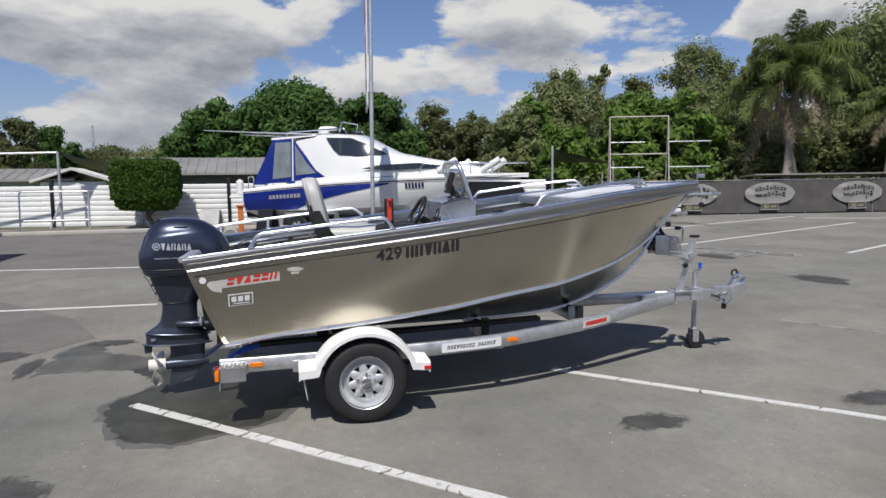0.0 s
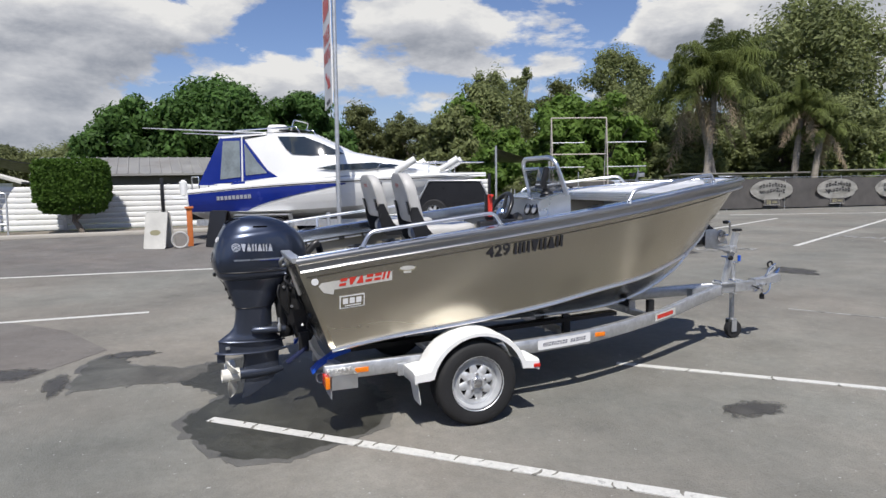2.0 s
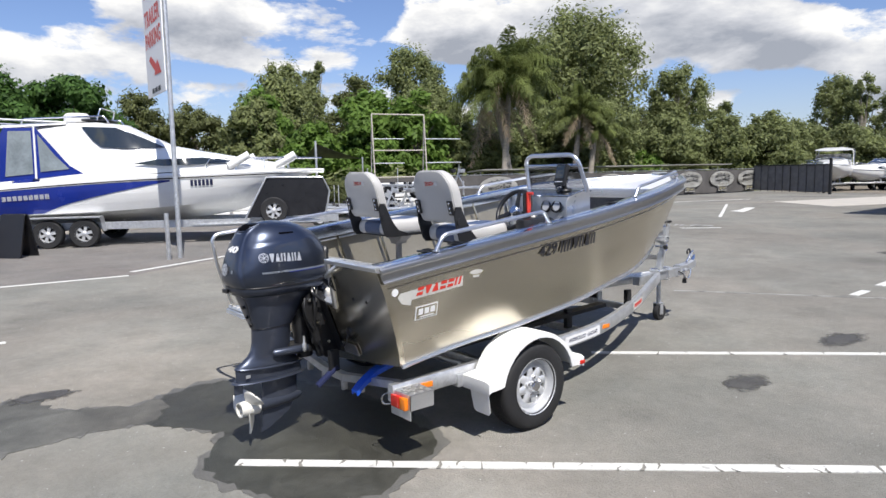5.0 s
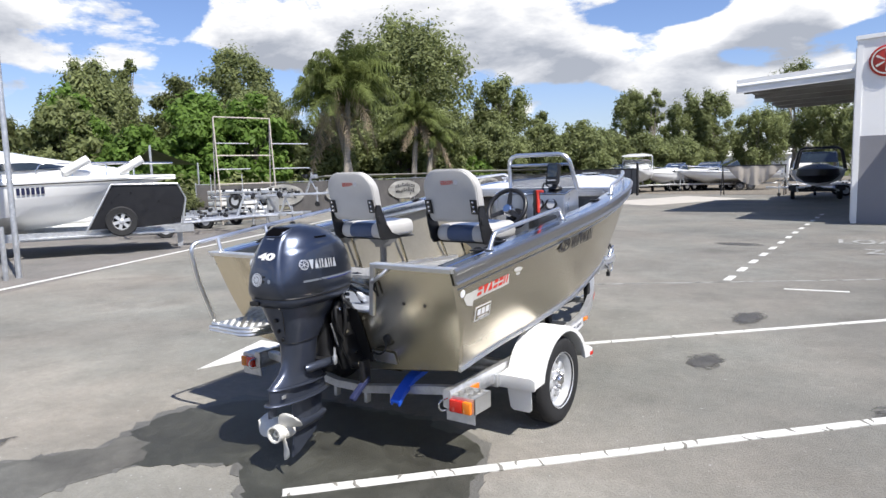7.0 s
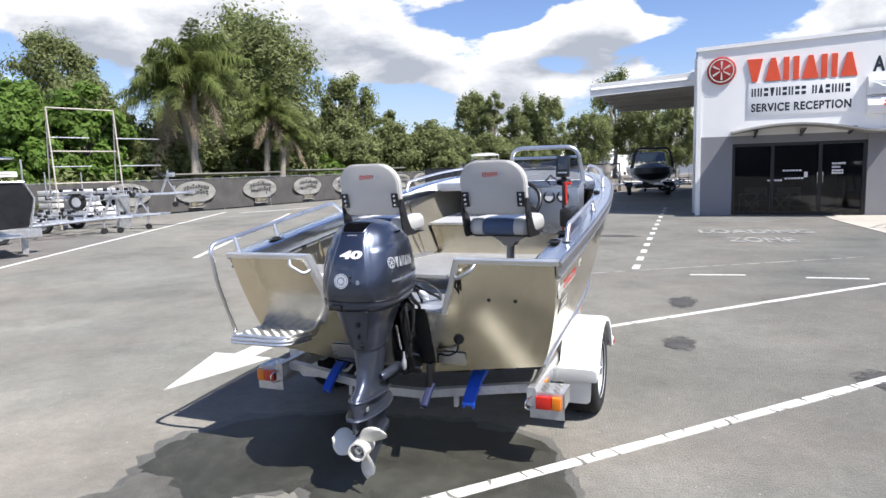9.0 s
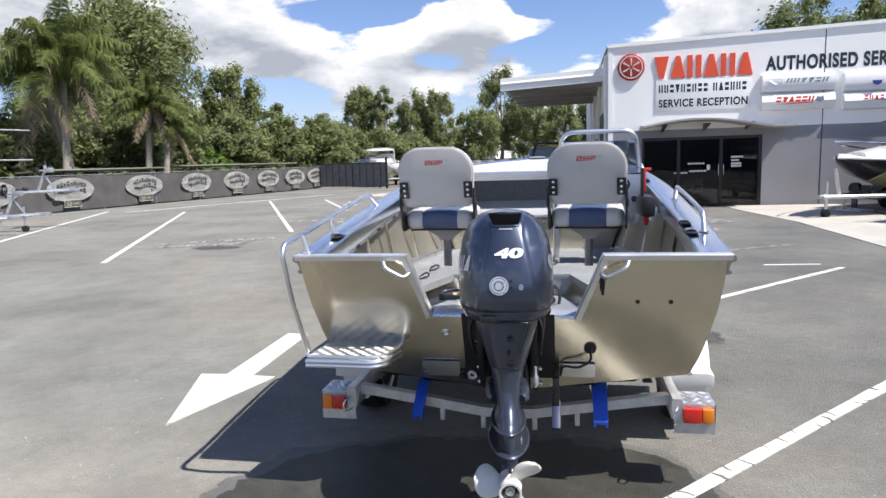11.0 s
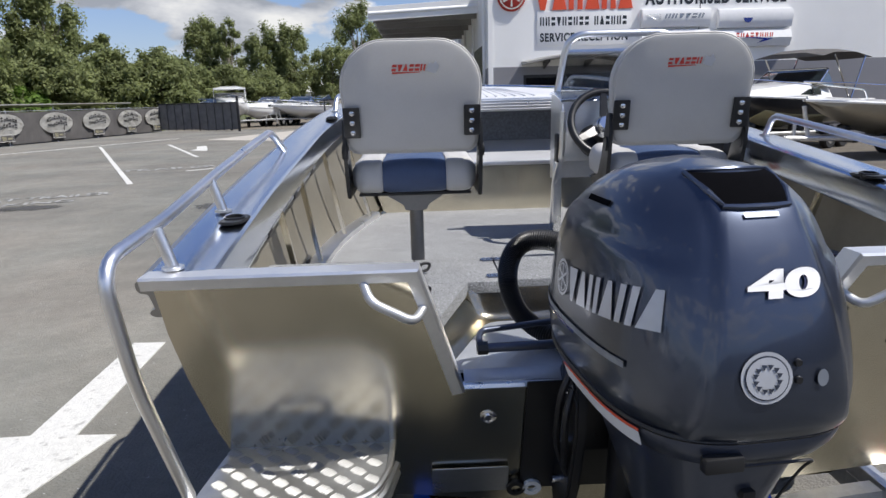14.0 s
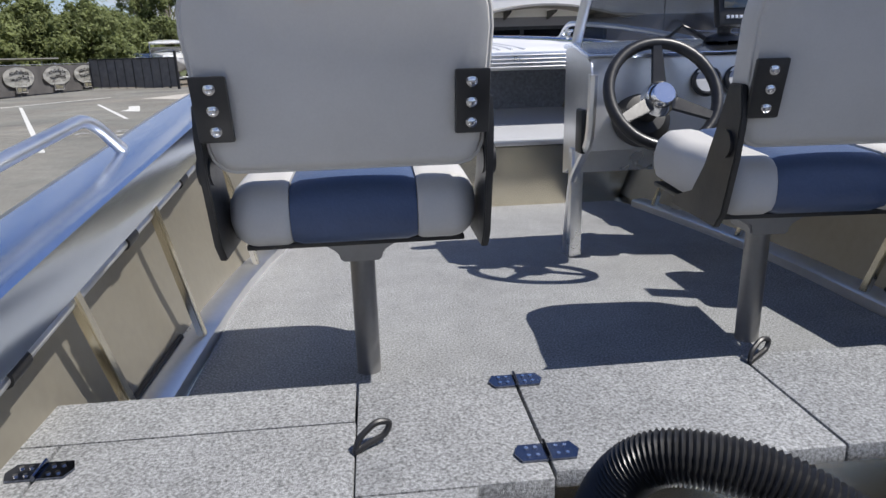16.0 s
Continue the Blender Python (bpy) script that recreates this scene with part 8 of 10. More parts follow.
def tree(x, y, h, r, leaf, seed, label, low=0.35, n=26, per=150, size=0.26, gaps=0.0, lean=0.0, trunk_r=None, name="tree", bark=None, cat="tree", shell=0.15):
    rnd = np.random.RandomState(seed)
    t = thing(name, (x, y, 0.0), label, cat, "", "")
    z0 = h * low
    cz, rz = (h + z0) / 2, (h - z0) / 2
    blobs = []
    while len(blobs) < n:
        p = rnd.uniform(-1, 1, 3)
        q = p[0] ** 2 + p[1] ** 2 + abs(p[2]) ** (3.2 if gaps > 0.25 else 2.0)
        if q > 1 or q < 0.06:
            continue
        wide = 1.0 if p[2] < 0.2 else 1 - 0.45 * (p[2] - 0.2)
        br = r * (rnd.uniform(0.14, 0.26) if gaps > 0.25 else rnd.uniform(0.15, 0.28))
        blobs.append((p[0] * (r - br * 0.7) * wide + lean * (p[2] + 1), p[1] * (r - br * 0.7) * wide, cz + p[2] * (rz - br * 0.6), br))
    tr_r = trunk_r or max(0.10, h * 0.022)
    bm = B()
    top = Vector((lean * 0.8, 0, z0 + rz * 0.9))
    pts = [Vector((0, 0, -0.05)), Vector((rnd.uniform(-0.15, 0.15), rnd.uniform(-0.15, 0.15), z0 * 0.5)), Vector((rnd.uniform(-0.2, 0.2) + lean * 0.3, rnd.uniform(-0.2, 0.2), z0)), top]
    tube(bm, pts, [tr_r * 1.25, tr_r, tr_r * 0.8, tr_r * 0.35], 8)
    for bxx, by, bz, br in blobs[: min(n, 14)]:
        a = pts[1].lerp(pts[3], float(rnd.uniform(0.3, 0.9)))
        e = Vector((bxx, by, bz))
        tube(bm, [a, a.lerp(e, 0.5) + Z * 0.1 * r, e], [tr_r * 0.42, tr_r * 0.25, tr_r * 0.08], 6)
    bmesh.ops.translate(bm, verts=bm.verts, vec=(x, y, 0))
    part("trunk", bm, bark or M_BARK, t)
    v, f = leaf_cloud(blobs, per, size, rnd, 0.5, shell, 1.35 if gaps > 0.25 else 0.8)
    ob = new("crown", quad_mesh("crown", v, f, leaf))
    ob.parent = t
    tagged(ob, "leafy crown with gaps", kind="stuff")
    return t


def palm(x, y, h, r, seed, lean=(0, 0), dead=4, fronds=26, label="feather palm with plumed drooping fronds on a bare pale trunk"):
    rnd = np.random.RandomState(seed)
    t = thing("palm_tree", (x, y, 0.0), label, "palm", "palms by the fence")
    top = Vector((x + lean[0], y + lean[1], h))
    pts = [Vector((x + lean[0] * (k / 12) ** 1.4, y + lean[1] * (k / 12) ** 1.4, -0.05 + (h - 0.15) * k / 12)) for k in range(13)]
    part("trunk", tube(B(), pts, [0.20 - 0.006 * k + (0.012 if k % 2 else 0) for k in range(13)], 10), M_PALMBARK, t)
    part("crownshaft", tube(B(), [top - Z * 0.5, top - Z * 0.1, top + Z * 0.35], [0.15, 0.20, 0.07], 10), L_PALM, t, "swollen green crownshaft")

    def frond_mesh(n, kind):
        vs = []
        for i in range(n):
            az = 2 * math.pi * (i * 0.381966 + rnd.uniform(-0.05, 0.05))
            if kind == "green":
                age = (i + 0.5) / n
                el = radians(84 - 72 * age + rnd.uniform(-9, 9))
                length = r * rnd.uniform(0.85, 1.12)
                droop = 0.50 + 0.50 * age + rnd.uniform(-0.15, 0.2)
            else:
                el = radians(rnd.uniform(-35, -5))
                length = r * rnd.uniform(0.50, 0.70)
                droop = rnd.uniform(1.3, 1.9)
            d = np.array([math.cos(az) * math.cos(el), math.sin(az) * math.cos(el), math.sin(el)])
            hz = np.array([-math.sin(az), math.cos(az), 0])
            sway = rnd.uniform(-0.25, 0.25)
            down = np.array([0, 0, -1.0])
            steps = 58 if kind == "green" else 40

            def spine(q):
                return np.array(top) + d * length * q + down * length * droop * q * q * 0.72 + hz * sway * length * q * q

            for k in range(5, steps):
                q = k / steps
                c = spine(q)
                nxt = spine(q + 1 / steps)
                tang = nxt - c
                tang /= np.linalg.norm(tang)
                ll = (0.78 * math.sin(math.pi * min(0.97, 0.10 + q * 0.84)) + 0.16) * r / 3.8
                for side in (-1, 1):
                    for leafy in range(2):
                        # leaflets stand off the rib at all angles, then bow under their own weight
                        out = hz * side * rnd.uniform(0.35, 0.95) + tang * rnd.uniform(0.35, 0.75) + np.array([0, 0, rnd.uniform(-0.55, 0.45)])
                        out /= np.linalg.norm(out)
                        w = tang * rnd.uniform(0.014, 0.024)
                        le = ll * rnd.uniform(0.75, 1.15)
                        m = c + out * le * 0.55 + down * le * 0.10
                        e = c + out * le * 0.86 + down * le * rnd.uniform(0.38, 0.62)
                        vs.append([c - w, c + w, m + w, m - w])
                        vs.append([m - w, m + w, e + w * 0.25, e - w * 0.25])
                vs.append([c - hz * 0.022, c + hz * 0.022, nxt + hz * 0.018, nxt - hz * 0.018])
        v = np.array(vs).reshape(-1, 3) - np.array([x, y, 0])
        return v, np.arange(len(v)).reshape(-1, 4)

    for nm, n, kind, mt in (("crown", fronds, "green", L_PALM), ("dead_skirt", dead, "dead", L_DEAD)):
        v, f = frond_mesh(n, kind)
        ob = new(nm, quad_mesh(nm, v, f, mt))
        ob.parent = t
        tagged(ob, "arching green feather fronds" if kind == "green" else "hanging pale brown dead fronds", kind="stuff")
    return t


FIG = "broad dark green fig tree behind the white fence"
GUMT = "tall grey-green gum tree with open crown"
BUSH = "dense green shrubby tree behind the fence"
OLV = "dull olive-green bushy tree behind the fence"
tree(-42.6, 0.9, 9.0, 6.0, L_DARK, 1, FIG, 0.06, 170, 260, 0.19, shell=0.45)
tree(-40.6, 6.2, 8.0, 3.8, L_DARK, 2, FIG, 0.06, 100, 260, 0.19, shell=0.45)
tree(-40.8, -4.2, 7.4, 3.8, L_DARK, 3, FIG, 0.06, 100, 260, 0.19, shell=0.45)
for x, y, h, r, lf, lab, low, gap in (
    (-45.5, 11.3, 7.9, 2.6, L_OLIVE, OLV, 0.1, 0.2), (-42.7, 14.4, 7.1, 2.9, L_OLIVE, OLV, 0.1, 0.2), (-46, 8.5, 7.0, 2.8, L_OLIVE, OLV, 0.1, 0.2),
    (-34.0, 15.2, 7.0, 2.3, L_GREEN, BUSH, 0.08, 0), (-45.1, 22.6, 11.2, 3.0, L_GUM, GUMT, 0.15, 0.3), (-48.6, 26.9, 11.7, 1.4, L_GUM, GUMT, 0.4, 0.5),
    (-26.3, 17.6, 5.3, 2.0, L_GREEN, BUSH, 0.05, 0), (-37.9, 29.5, 11.9, 3.1, L_GUM, GUMT, 0.35, 0.8), (-25.0, 20.0, 6.3, 2.2, L_GREEN, BUSH, 0.05, 0),
    (-25.5, 22.8, 5.2, 2.1, L_GUM, BUSH, 0.05, 0), (-28.6, 19.4, 6.7, 2.6, L_GREEN, BUSH, 0.05, 0), (-30.5, 13.0, 6.0, 2.3, L_GUM, BUSH, 0.05, 0), (-27.5, 15.0, 4.6, 2.0, L_GREEN, BUSH, 0.05, 0),
    (-38, 18, 8.6, 3.2, L_GUM, OLV, 0.1, 0.2), (-38, 24.5, 9.0, 3.0, L_OLIVE, OLV, 0.1, 0.2), (-33, 27, 8.2, 2.9, L_GUM, BUSH, 0.1, 0.1), (-30, 24.0, 7.2, 2.6, L_GUM, BUSH, 0.06, 0.1),
    (-36.8, -14.8, 6.2, 1.6, L_OLIVE, OLV, 0.1, 0), (-42.2, -14.7, 5.8, 2.3, L_DARK, BUSH, 0.08, 0), (-36.3, -16.8, 6.6, 2.0, L_OLIVE, OLV, 0.1, 0),
    (-82, -21.3, 6.7, 5.5, L_OLIVE, OLV, 0.05, 0), (-83, -15.0, 7.1, 5.5, L_GUM, OLV, 0.05, 0), (-80, -9.0, 6.5, 5.5, L_OLIVE, OLV, 0.05, 0),
    (-31.6, 41.2, 14.8, 6.2, L_GUM, GUMT, 0.22, 0.35), (-27.5, 49.8, 10.4, 3.0, L_GUM, GUMT, 0.35, 0.6),
    (-25.0, 36.6, 6.5, 3.2, L_GUM, OLV, 0.05, 0), (-22.8, 41.1, 5.7, 3.0, L_GUM, OLV, 0.05, 0.2), (-21.0, 45.5, 5.6, 2.9, L_GUM, OLV, 0.05, 0.2), (-24.5, 31.5, 5.6, 2.6, L_GUM, BUSH, 0.05, 0),
    (-27.5, 28.5, 6.0, 2.8, L_GUM, BUSH, 0.05, 0), (-27.0, 33.0, 6.4, 2.8, L_GUM, BUSH, 0.05, 0.1), (-25.3, 25.5, 4.4, 2.0, L_GUM, BUSH, 0.03, 0), (-23.2, 38.5, 3.0, 1.6, L_GREEN, BUSH, 0.03, 0),
    (-24.2, 51.0, 7.2, 1.9, L_GUM, GUMT, 0.1, 0.2), (-18.9, 47.9, 5.7, 3.0, L_GUM, OLV, 0.05, 0.1), (-16.0, 54.2, 4.8, 3.2, L_GUM, OLV, 0.05, 0.1), (-18.5, 52, 5.4, 2.8, L_GUM, BUSH, 0.05, 0.1), (-13.5, 57, 4.6, 3.0, L_GUM, BUSH, 0.05, 0.1),
    (-20.7, 65.3, 9.9, 2.5, L_GUM, GUMT, 0.2, 0.6), (-18.2, 64.5, 9.6, 1.5, L_GUM, GUMT, 0.2, 0.6), (-14.6, 63.0, 8.8, 2.4, L_GUM, GUMT, 0.15, 0.5), (-12.4, 63.5, 9.0, 2.2, L_GUM, GUMT, 0.15, 0.5),
    (-6.9, 74.4, 12.3, 3.2, L_GUM, GUMT, 0.2, 0.6), (-8.8, 66.1, 7.6, 2.8, L_GUM, GUMT, 0.1, 0.4), (-3.1, 71.7, 9.5, 3.0, L_GUM, GUMT, 0.15, 0.5), (-0.1, 66.8, 7.6, 2.3, L_GUM, GUMT, 0.15, 0.4), (3.0, 70, 8.2, 2.6, L_GUM, GUMT, 0.15, 0.4),
    (15.9, 45.0, 11.9, 3.8, L_GUM, GUMT, 0.3, 0.3), (20.5, 44.0, 12.0, 3.8, L_GUM, GUMT, 0.3, 0.3), (25.5, 43.0, 12.4, 3.8, L_GUM, GUMT, 0.3, 0.3),
    (-50, 34, 9.0, 4.0, L_GUM, GUMT, 0.1, 0.2), (-44, 38, 8.8, 4.0, L_OLIVE, OLV, 0.1, 0.2), (-38, 44, 8.5, 4.0, L_OLIVE, OLV, 0.1, 0.2), (-33, 54, 8.0, 4.0, L_OLIVE, OLV, 0.1, 0.2),
):
    nb = 170 if r > 4.5 else (100 if r > 2.4 else 74)
    pr = 200
    if gap > 0.25:
        nb, pr = (170, 230) if r > 4.5 else ((84, 220) if r > 2.0 else (56, 190))
    tree(x, y, h, r, lf, int(abs(x * 7 + y * 13)) + 5, lab, low, nb, pr, (0.098 + 0.012 * r) * (1.35 if lf == L_GREEN else 1.0), gap, bark=M_PALMBARK if lab == GUMT else None)
palm(-22.3, 24.6, 5.8, 3.4, 4, (-0.7, -0.8), 5, 26)
palm(-22.0, 23.6, 6.7, 3.7, 7, (-0.4, 0.9), 4, 28)
palm(-21.6, 29.0, 5.0, 2.5, 9, (0.1, 0.4), 4, 24)
palm(-21.2, 29.9, 4.0, 2.2, 12, (0.1, 0.5), 2, 20)


def far_wood(name, pts, h, seed, material, label, per=46, leaf=0.55):
    """A belt of distant trees as one uneven mass of leaf clumps."""
    rnd = np.random.RandomState(seed)
    blobs = []
    for (ax, ay), (cx, cy) in zip(pts, pts[1:]):
        n = int(math.hypot(cx - ax, cy - ay) / 2.2)
        for i in range(n):
            t = (i + rnd.random()) / n
            top = h * rnd.uniform(0.55, 1.05)
            for z in np.arange(0.8, top, 1.7):
                blobs.append((ax + (cx - ax) * t + rnd.uniform(-1, 1), ay + (cy - ay) * t + rnd.uniform(-1, 1), z, rnd.uniform(1.1, 1.9)))
    v, f = leaf_cloud(blobs, per, leaf, rnd)
    ob = new(name, quad_mesh(name, v, f, material))
    return tagged(ob, label, "woodland", kind="stuff")


far_wood("distant_trees", [(-60, 112), (-20, 100), (10, 96), (40, 90)], 6.0, 3, L_GUM, "belt of distant grey-green trees")
far_wood("distant_trees", [(-95, -45), (-92, 10), (-80, 45), (-60, 80), (-45, 105)], 6.5, 4, L_OLIVE, "belt of distant olive-green trees")
far_wood("understorey", [(-23.6, 13.5), (-23.8, 24), (-22.4, 34), (-20.5, 46), (-17.5, 62)], 2.3, 5, L_GUM, "dark shrubs along the back of the fence", 330, 0.17)
far_wood("understorey", [(-30.5, 10.5), (-33, 22), (-30, 36), (-27, 48)], 4.0, 6, L_OLIVE, "dull green shrubs behind the fence", 260, 0.20)
far_wood("distant_trees", [(60, 88), (110, 40), (115, -40), (60, -95), (-20, -100), (-95, -60)], 6.0, 8, L_GUM, "belt of distant grey-green trees")

# ---- white sheet fence and what stands by it ----
def fence_run(a, b, h, slats=8, z0=0.12):
    a, b = Vector(a), Vector(b)
    d = (b - a)
    L = d.length
    d.normalize()
    n = Vector((d.y, -d.x, 0))
    f = thing("white_fence", ((a + b) / 2).to_tuple(), "white horizontal sheet-metal fence with dark posts", "fence", "white fence bays")
    bays = max(1, round(L / 3.1))
    for i in range(bays + 1):
        p = a + d * (L * i / bays)
        m = Matrix.Translation(p) @ Matrix.Rotation(math.atan2(d.y, d.x), 4, "Z")
        part("post", box(B(), -0.06, 0.06, -0.07, 0.05, 0, h + 0.12, 0.008, m), M_FRAME if i % 2 else M_GALV, f)
    hh = (h - z0) / slats
    for i in range(bays):
        p = a + d * (L * i / bays + 0.05)
        q = a + d * (L * (i + 1) / bays - 0.05)
        for k in range(slats):
            z = z0 + k * hh
            prof = [(0.0, z), (0.012, z + hh * 0.12), (0.014, z + hh * 0.80), (0.0, z + hh * 0.93), (-0.015, z + hh * 0.93), (-0.015, z)]
            bm = loft(B(), [[e + n * o + Z * (zz - e.z) for o, zz in prof] for e in (p, q)])
            part("slat", bm, M_SHEET, f)
    return f


fence_run((-24.2, -24.0, 0.1), (-21.4, -5.0, 0.1), 1.66)
fence_run((-21.4, -5.0, 0.1), (-20.7, 11.0, 0.1), 1.66)


def hedge(x, y, w, d, z0, z1, seed):
    t = thing("topiary_tree", (x, y, 0.11), "clipped box-shaped topiary on a short trunk", "topiary")
    bm = tube(B(), [(x + 0.25, y + 0.25, 0.1), (x + 0.1, y, 0.5), (x, y, 0.95)], [0.10, 0.09, 0.07], 8)
    tube(bm, [(x + 0.1, y, 0.5), (x + 0.15, y + 0.4, 0.9)], [0.06, 0.03], 6)
    part("trunk", bm, M_BARK, t)
    part("core", box(B(), x - d / 2 + 0.12, x + d / 2 - 0.12, y - w / 2 + 0.12, y + w / 2 - 0.12, z0 + 0.15, z1 - 0.12, 0.15), L_HEDGE, t)
    rnd = np.random.RandomState(seed)
    n = 9000
    p = rnd.uniform(-1, 1, (n, 3))
    ax = rnd.randint(0, 3, n)
    p[np.arange(n), ax] = np.sign(rnd.uniform(-1, 1, n))
    e = np.abs(p) ** 6
    p /= (e.sum(1) ** (1 / 6))[:, None]
    p *= 1 + rnd.normal(0, 0.025, n)[:, None]
    c = p * np.array([d / 2, w / 2, (z1 - z0) / 2])
    low = c[:, 2] < -(z1 - z0) * 0.3
    c[low, :2] *= 0.9
    u, v2 = rnd.normal(size=(n, 3)), rnd.normal(size=(n, 3))
    u /= np.linalg.norm(u, axis=1)[:, None]
    v2 = np.cross(u, v2)
    v2 /= np.linalg.norm(v2, axis=1)[:, None]
    s = 0.055
    q = np.stack([c - u * s, c + v2 * s * 0.6, c + u * s, c - v2 * s * 0.6], 1).reshape(-1, 3) + np.array([0, 0, (z0 + z1) / 2 - 0.11])
    ob = new("foliage", quad_mesh("foliage", q, np.arange(len(q)).reshape(-1, 4), L_HEDGE))
    ob.parent = t
    tagged(ob, "dense clipped green leaves", kind="stuff")


hedge(-19.9, -4.45, 2.15, 1.6, 0.78, 2.52, 5)

# leaning metal rack in front of the fence
RK = thing("metal_rack", (-19.7, -7.4, 0.11), "grey tubular steel frame leaning by white fence", "rack")
for pts in ([(-19.9, -8.6, 0.1), (-20.0, -8.6, 1.45), (-20.0, -6.4, 1.45), (-19.9, -6.4, 0.1)], [(-20.0, -8.6, 0.45), (-20.0, -6.4, 0.45)]):
    part("tube", tube(B(), bend(pts, 0.1), 0.03, 8), M_GALV, RK)
CNP = thing("shade_shelter", (-20.3, -9.0, 0.11), "tall galvanised post frame with dark shade sail", "shade shelter")
part("post", cyl(B(), (-20.4, -7.42, 0.1), (-20.4, -7.42, 2.84), 0.05, n=10), M_GALV, CNP)
part("beam", cyl(B(), (-20.4, -7.42, 2.82), (-20.7, -14, 2.72), 0.04, n=8), M_GALV, CNP)
part("brace", tube(B(), [(-20.4, -7.40, 1.2), (-20.0, -7.7, 0.12)], 0.035, 8), M_GALV, CNP)
part("sail", loft(B(), [[Vector(p), Vector(q), Vector(q) + Vector((0.01, 0, -0.02)), Vector(p) + Vector((0.01, 0, -0.02))] for p, q in (((-20.45, -7.40, 2.84), (-20.46, -7.38, 2.80)), ((-20.9, -6.9, 2.66), (-21.6, -7.3, 2.52)), ((-21.3, -6.3, 2.52), (-22.8, -6.9, 2.30)), ((-21.6, -5.75, 2.43), (-23.6, -6.3, 2.15)))]), M_FRAME, CNP, "dark shade cloth")
MST = thing("thin_mast", (-17.5, -9.35, 0.0), "thin pale flag mast by the fence", "mast")
part("pole", cyl(B(), (-17.5, -9.35, 0.0), (-17.7, -9.35, 6.5), 0.05, 0.03, 10), M_WALLW, MST)


def house(x, y, w, d, h, rh, turn, label, wall, roof):
    t = thing("house", (0, 0, 0), label, "house")
    part("wall", bx(-w / 2, w / 2, -d / 2, d / 2, 0, h), wall, t)
    bm = prism(B(), [(-w / 2 - 0.4, h - 0.05), (0, h + rh), (w / 2 + 0.4, h - 0.05), (w / 2 + 0.4, h + 0.05), (0, h + rh + 0.1), (-w / 2 - 0.4, h + 0.05)], (0, -d / 2 - 0.4, 0), X, Z, (0, d + 0.8, 0))
    rf = part("roof", bm, roof, t, "ribbed metal roof")
    n = int(d / 0.45)
    ribs = B()
    for i in range(n):
        yy = -d / 2 - 0.3 + (d + 0.6) * i / n
        for s in (-1, 1):
            tube(ribs, [(s * (w / 2 + 0.4), yy, h + 0.06), (0, yy, h + rh + 0.11)], 0.035, 5)
    part("roof_ribs", ribs, roof, rf)
    for k in range(3):
        wn_ = part("window", bx(w / 2, w / 2 + 0.03, -d * 0.35 + k * d * 0.3, -d * 0.35 + k * d * 0.3 + 0.9, h * 0.4, h * 0.8), M_DARKGLASS, t)
        part("frame", bx(w / 2 + 0.03, w / 2 + 0.05, -d * 0.35 + k * d * 0.3 - 0.05, -d * 0.35 + k * d * 0.3 + 0.95, h * 0.38, h * 0.4), M_WALLW, wn_)
    t.matrix_basis = pose(x, y, 0, 0, 0, turn)
    return t


M_GREENWALL = mat("pale_green_wall", (0.42, 0.46, 0.38), 0.7, var=0.06, scale=0.7, fine=20)
house(-34.5, -13.6, 5, 5.0, 1.95, 0.55, 6, "low pale green shed with grey roof beyond the fence", M_GREENWALL, M_ROOFT)
house(-33.5, -10.6, 3.0, 3.0, 1.85, 0.6, 96, "small white gabled shed beyond the fence", M_SHEET, M_SIGNW)
house(-33.5, -2.0, 7, 11.0, 2.15, 0.85, 4, "long low shed with weathered brown metal roof", M_PATCH, M_ROOFT)
house(-12.5, 95, 12, 9, 2.9, 1.4, 80, "distant pale house with white roof", M_WALLW, M_SIGNW)
house(4, 100, 14, 8, 2.8, 1.2, 85, "distant pale house with white roof", M_WALLW, M_SIGNW)
TW = thing("radio_mast", (-88, -24.5, 0), "distant lattice radio mast", "mast")
part("mast", tube(B(), [(-88, -24.5, 0), (-88, -24.5, 9.3)], [0.25, 0.12], 6), M_GALV, TW)
part("antenna", bx(-88.2, -87.8, -25.1, -24.3, 7.2, 7.5), M_GALV, TW)

# ---- parking sign on its pole ----
SGN = thing("parking_sign", (-10.15, 2.47, 0.0), "tall grey post carrying a white trailer parking sign", "sign")
part("post", tube(B(), [(-10.15, 2.47, 0), (-10.42, 2.58, 6.6)], [0.050, 0.045], 12), M_GALV, SGN)
part("guard_rail", tube(B(), [(-10.0, 2.2, 0), (-10.0, 2.2, 0.95)], 0.045, 10), M_GALV, SGN)
sx = Vector((0.996, -0.085, 0)).normalized()
su = Vector((-0.02, 0.01, 1)).normalized()
out = Vector((-0.085, -0.996, 0)) * 0.075
org = Vector((-10.24, 2.50, 3.42)) - sx * 1.72 + out
part("board", prism(B(), [(0, 0), (1.75, 0), (1.75, 3.0), (0, 3.0)], org, sx, su, out * -0.3, 0.004), M_WPRINT, SGN, "white board with red letters and arrow")
org = org + out * 0.08
bm = words(B(), "TRAILER", org + sx * 0.12 + su * 1.48, sx, su, (0, 0, 0), 1.5, 0.34)
part("lettering", bm, M_REDPAINT, SGN, "red letters reading trailer")
bm = words(B(), "PARKING", org + sx * 0.12 + su * 1.03, sx, su, (0, 0, 0), 1.5, 0.34)
part("lettering", bm, M_REDPAINT, SGN, "red letters reading parking")
bm = B()
bm.faces.new([bm.verts.new(org + sx * a + su * b) for a, b in ((0.35, 0.78), (0.55, 0.86), (1.05, 0.62), (1.15, 0.72), (1.5, 0.40), (0.80, 0.42), (0.90, 0.50))])
part("arrow", bm, M_REDPAINT, SGN, "red arrow")
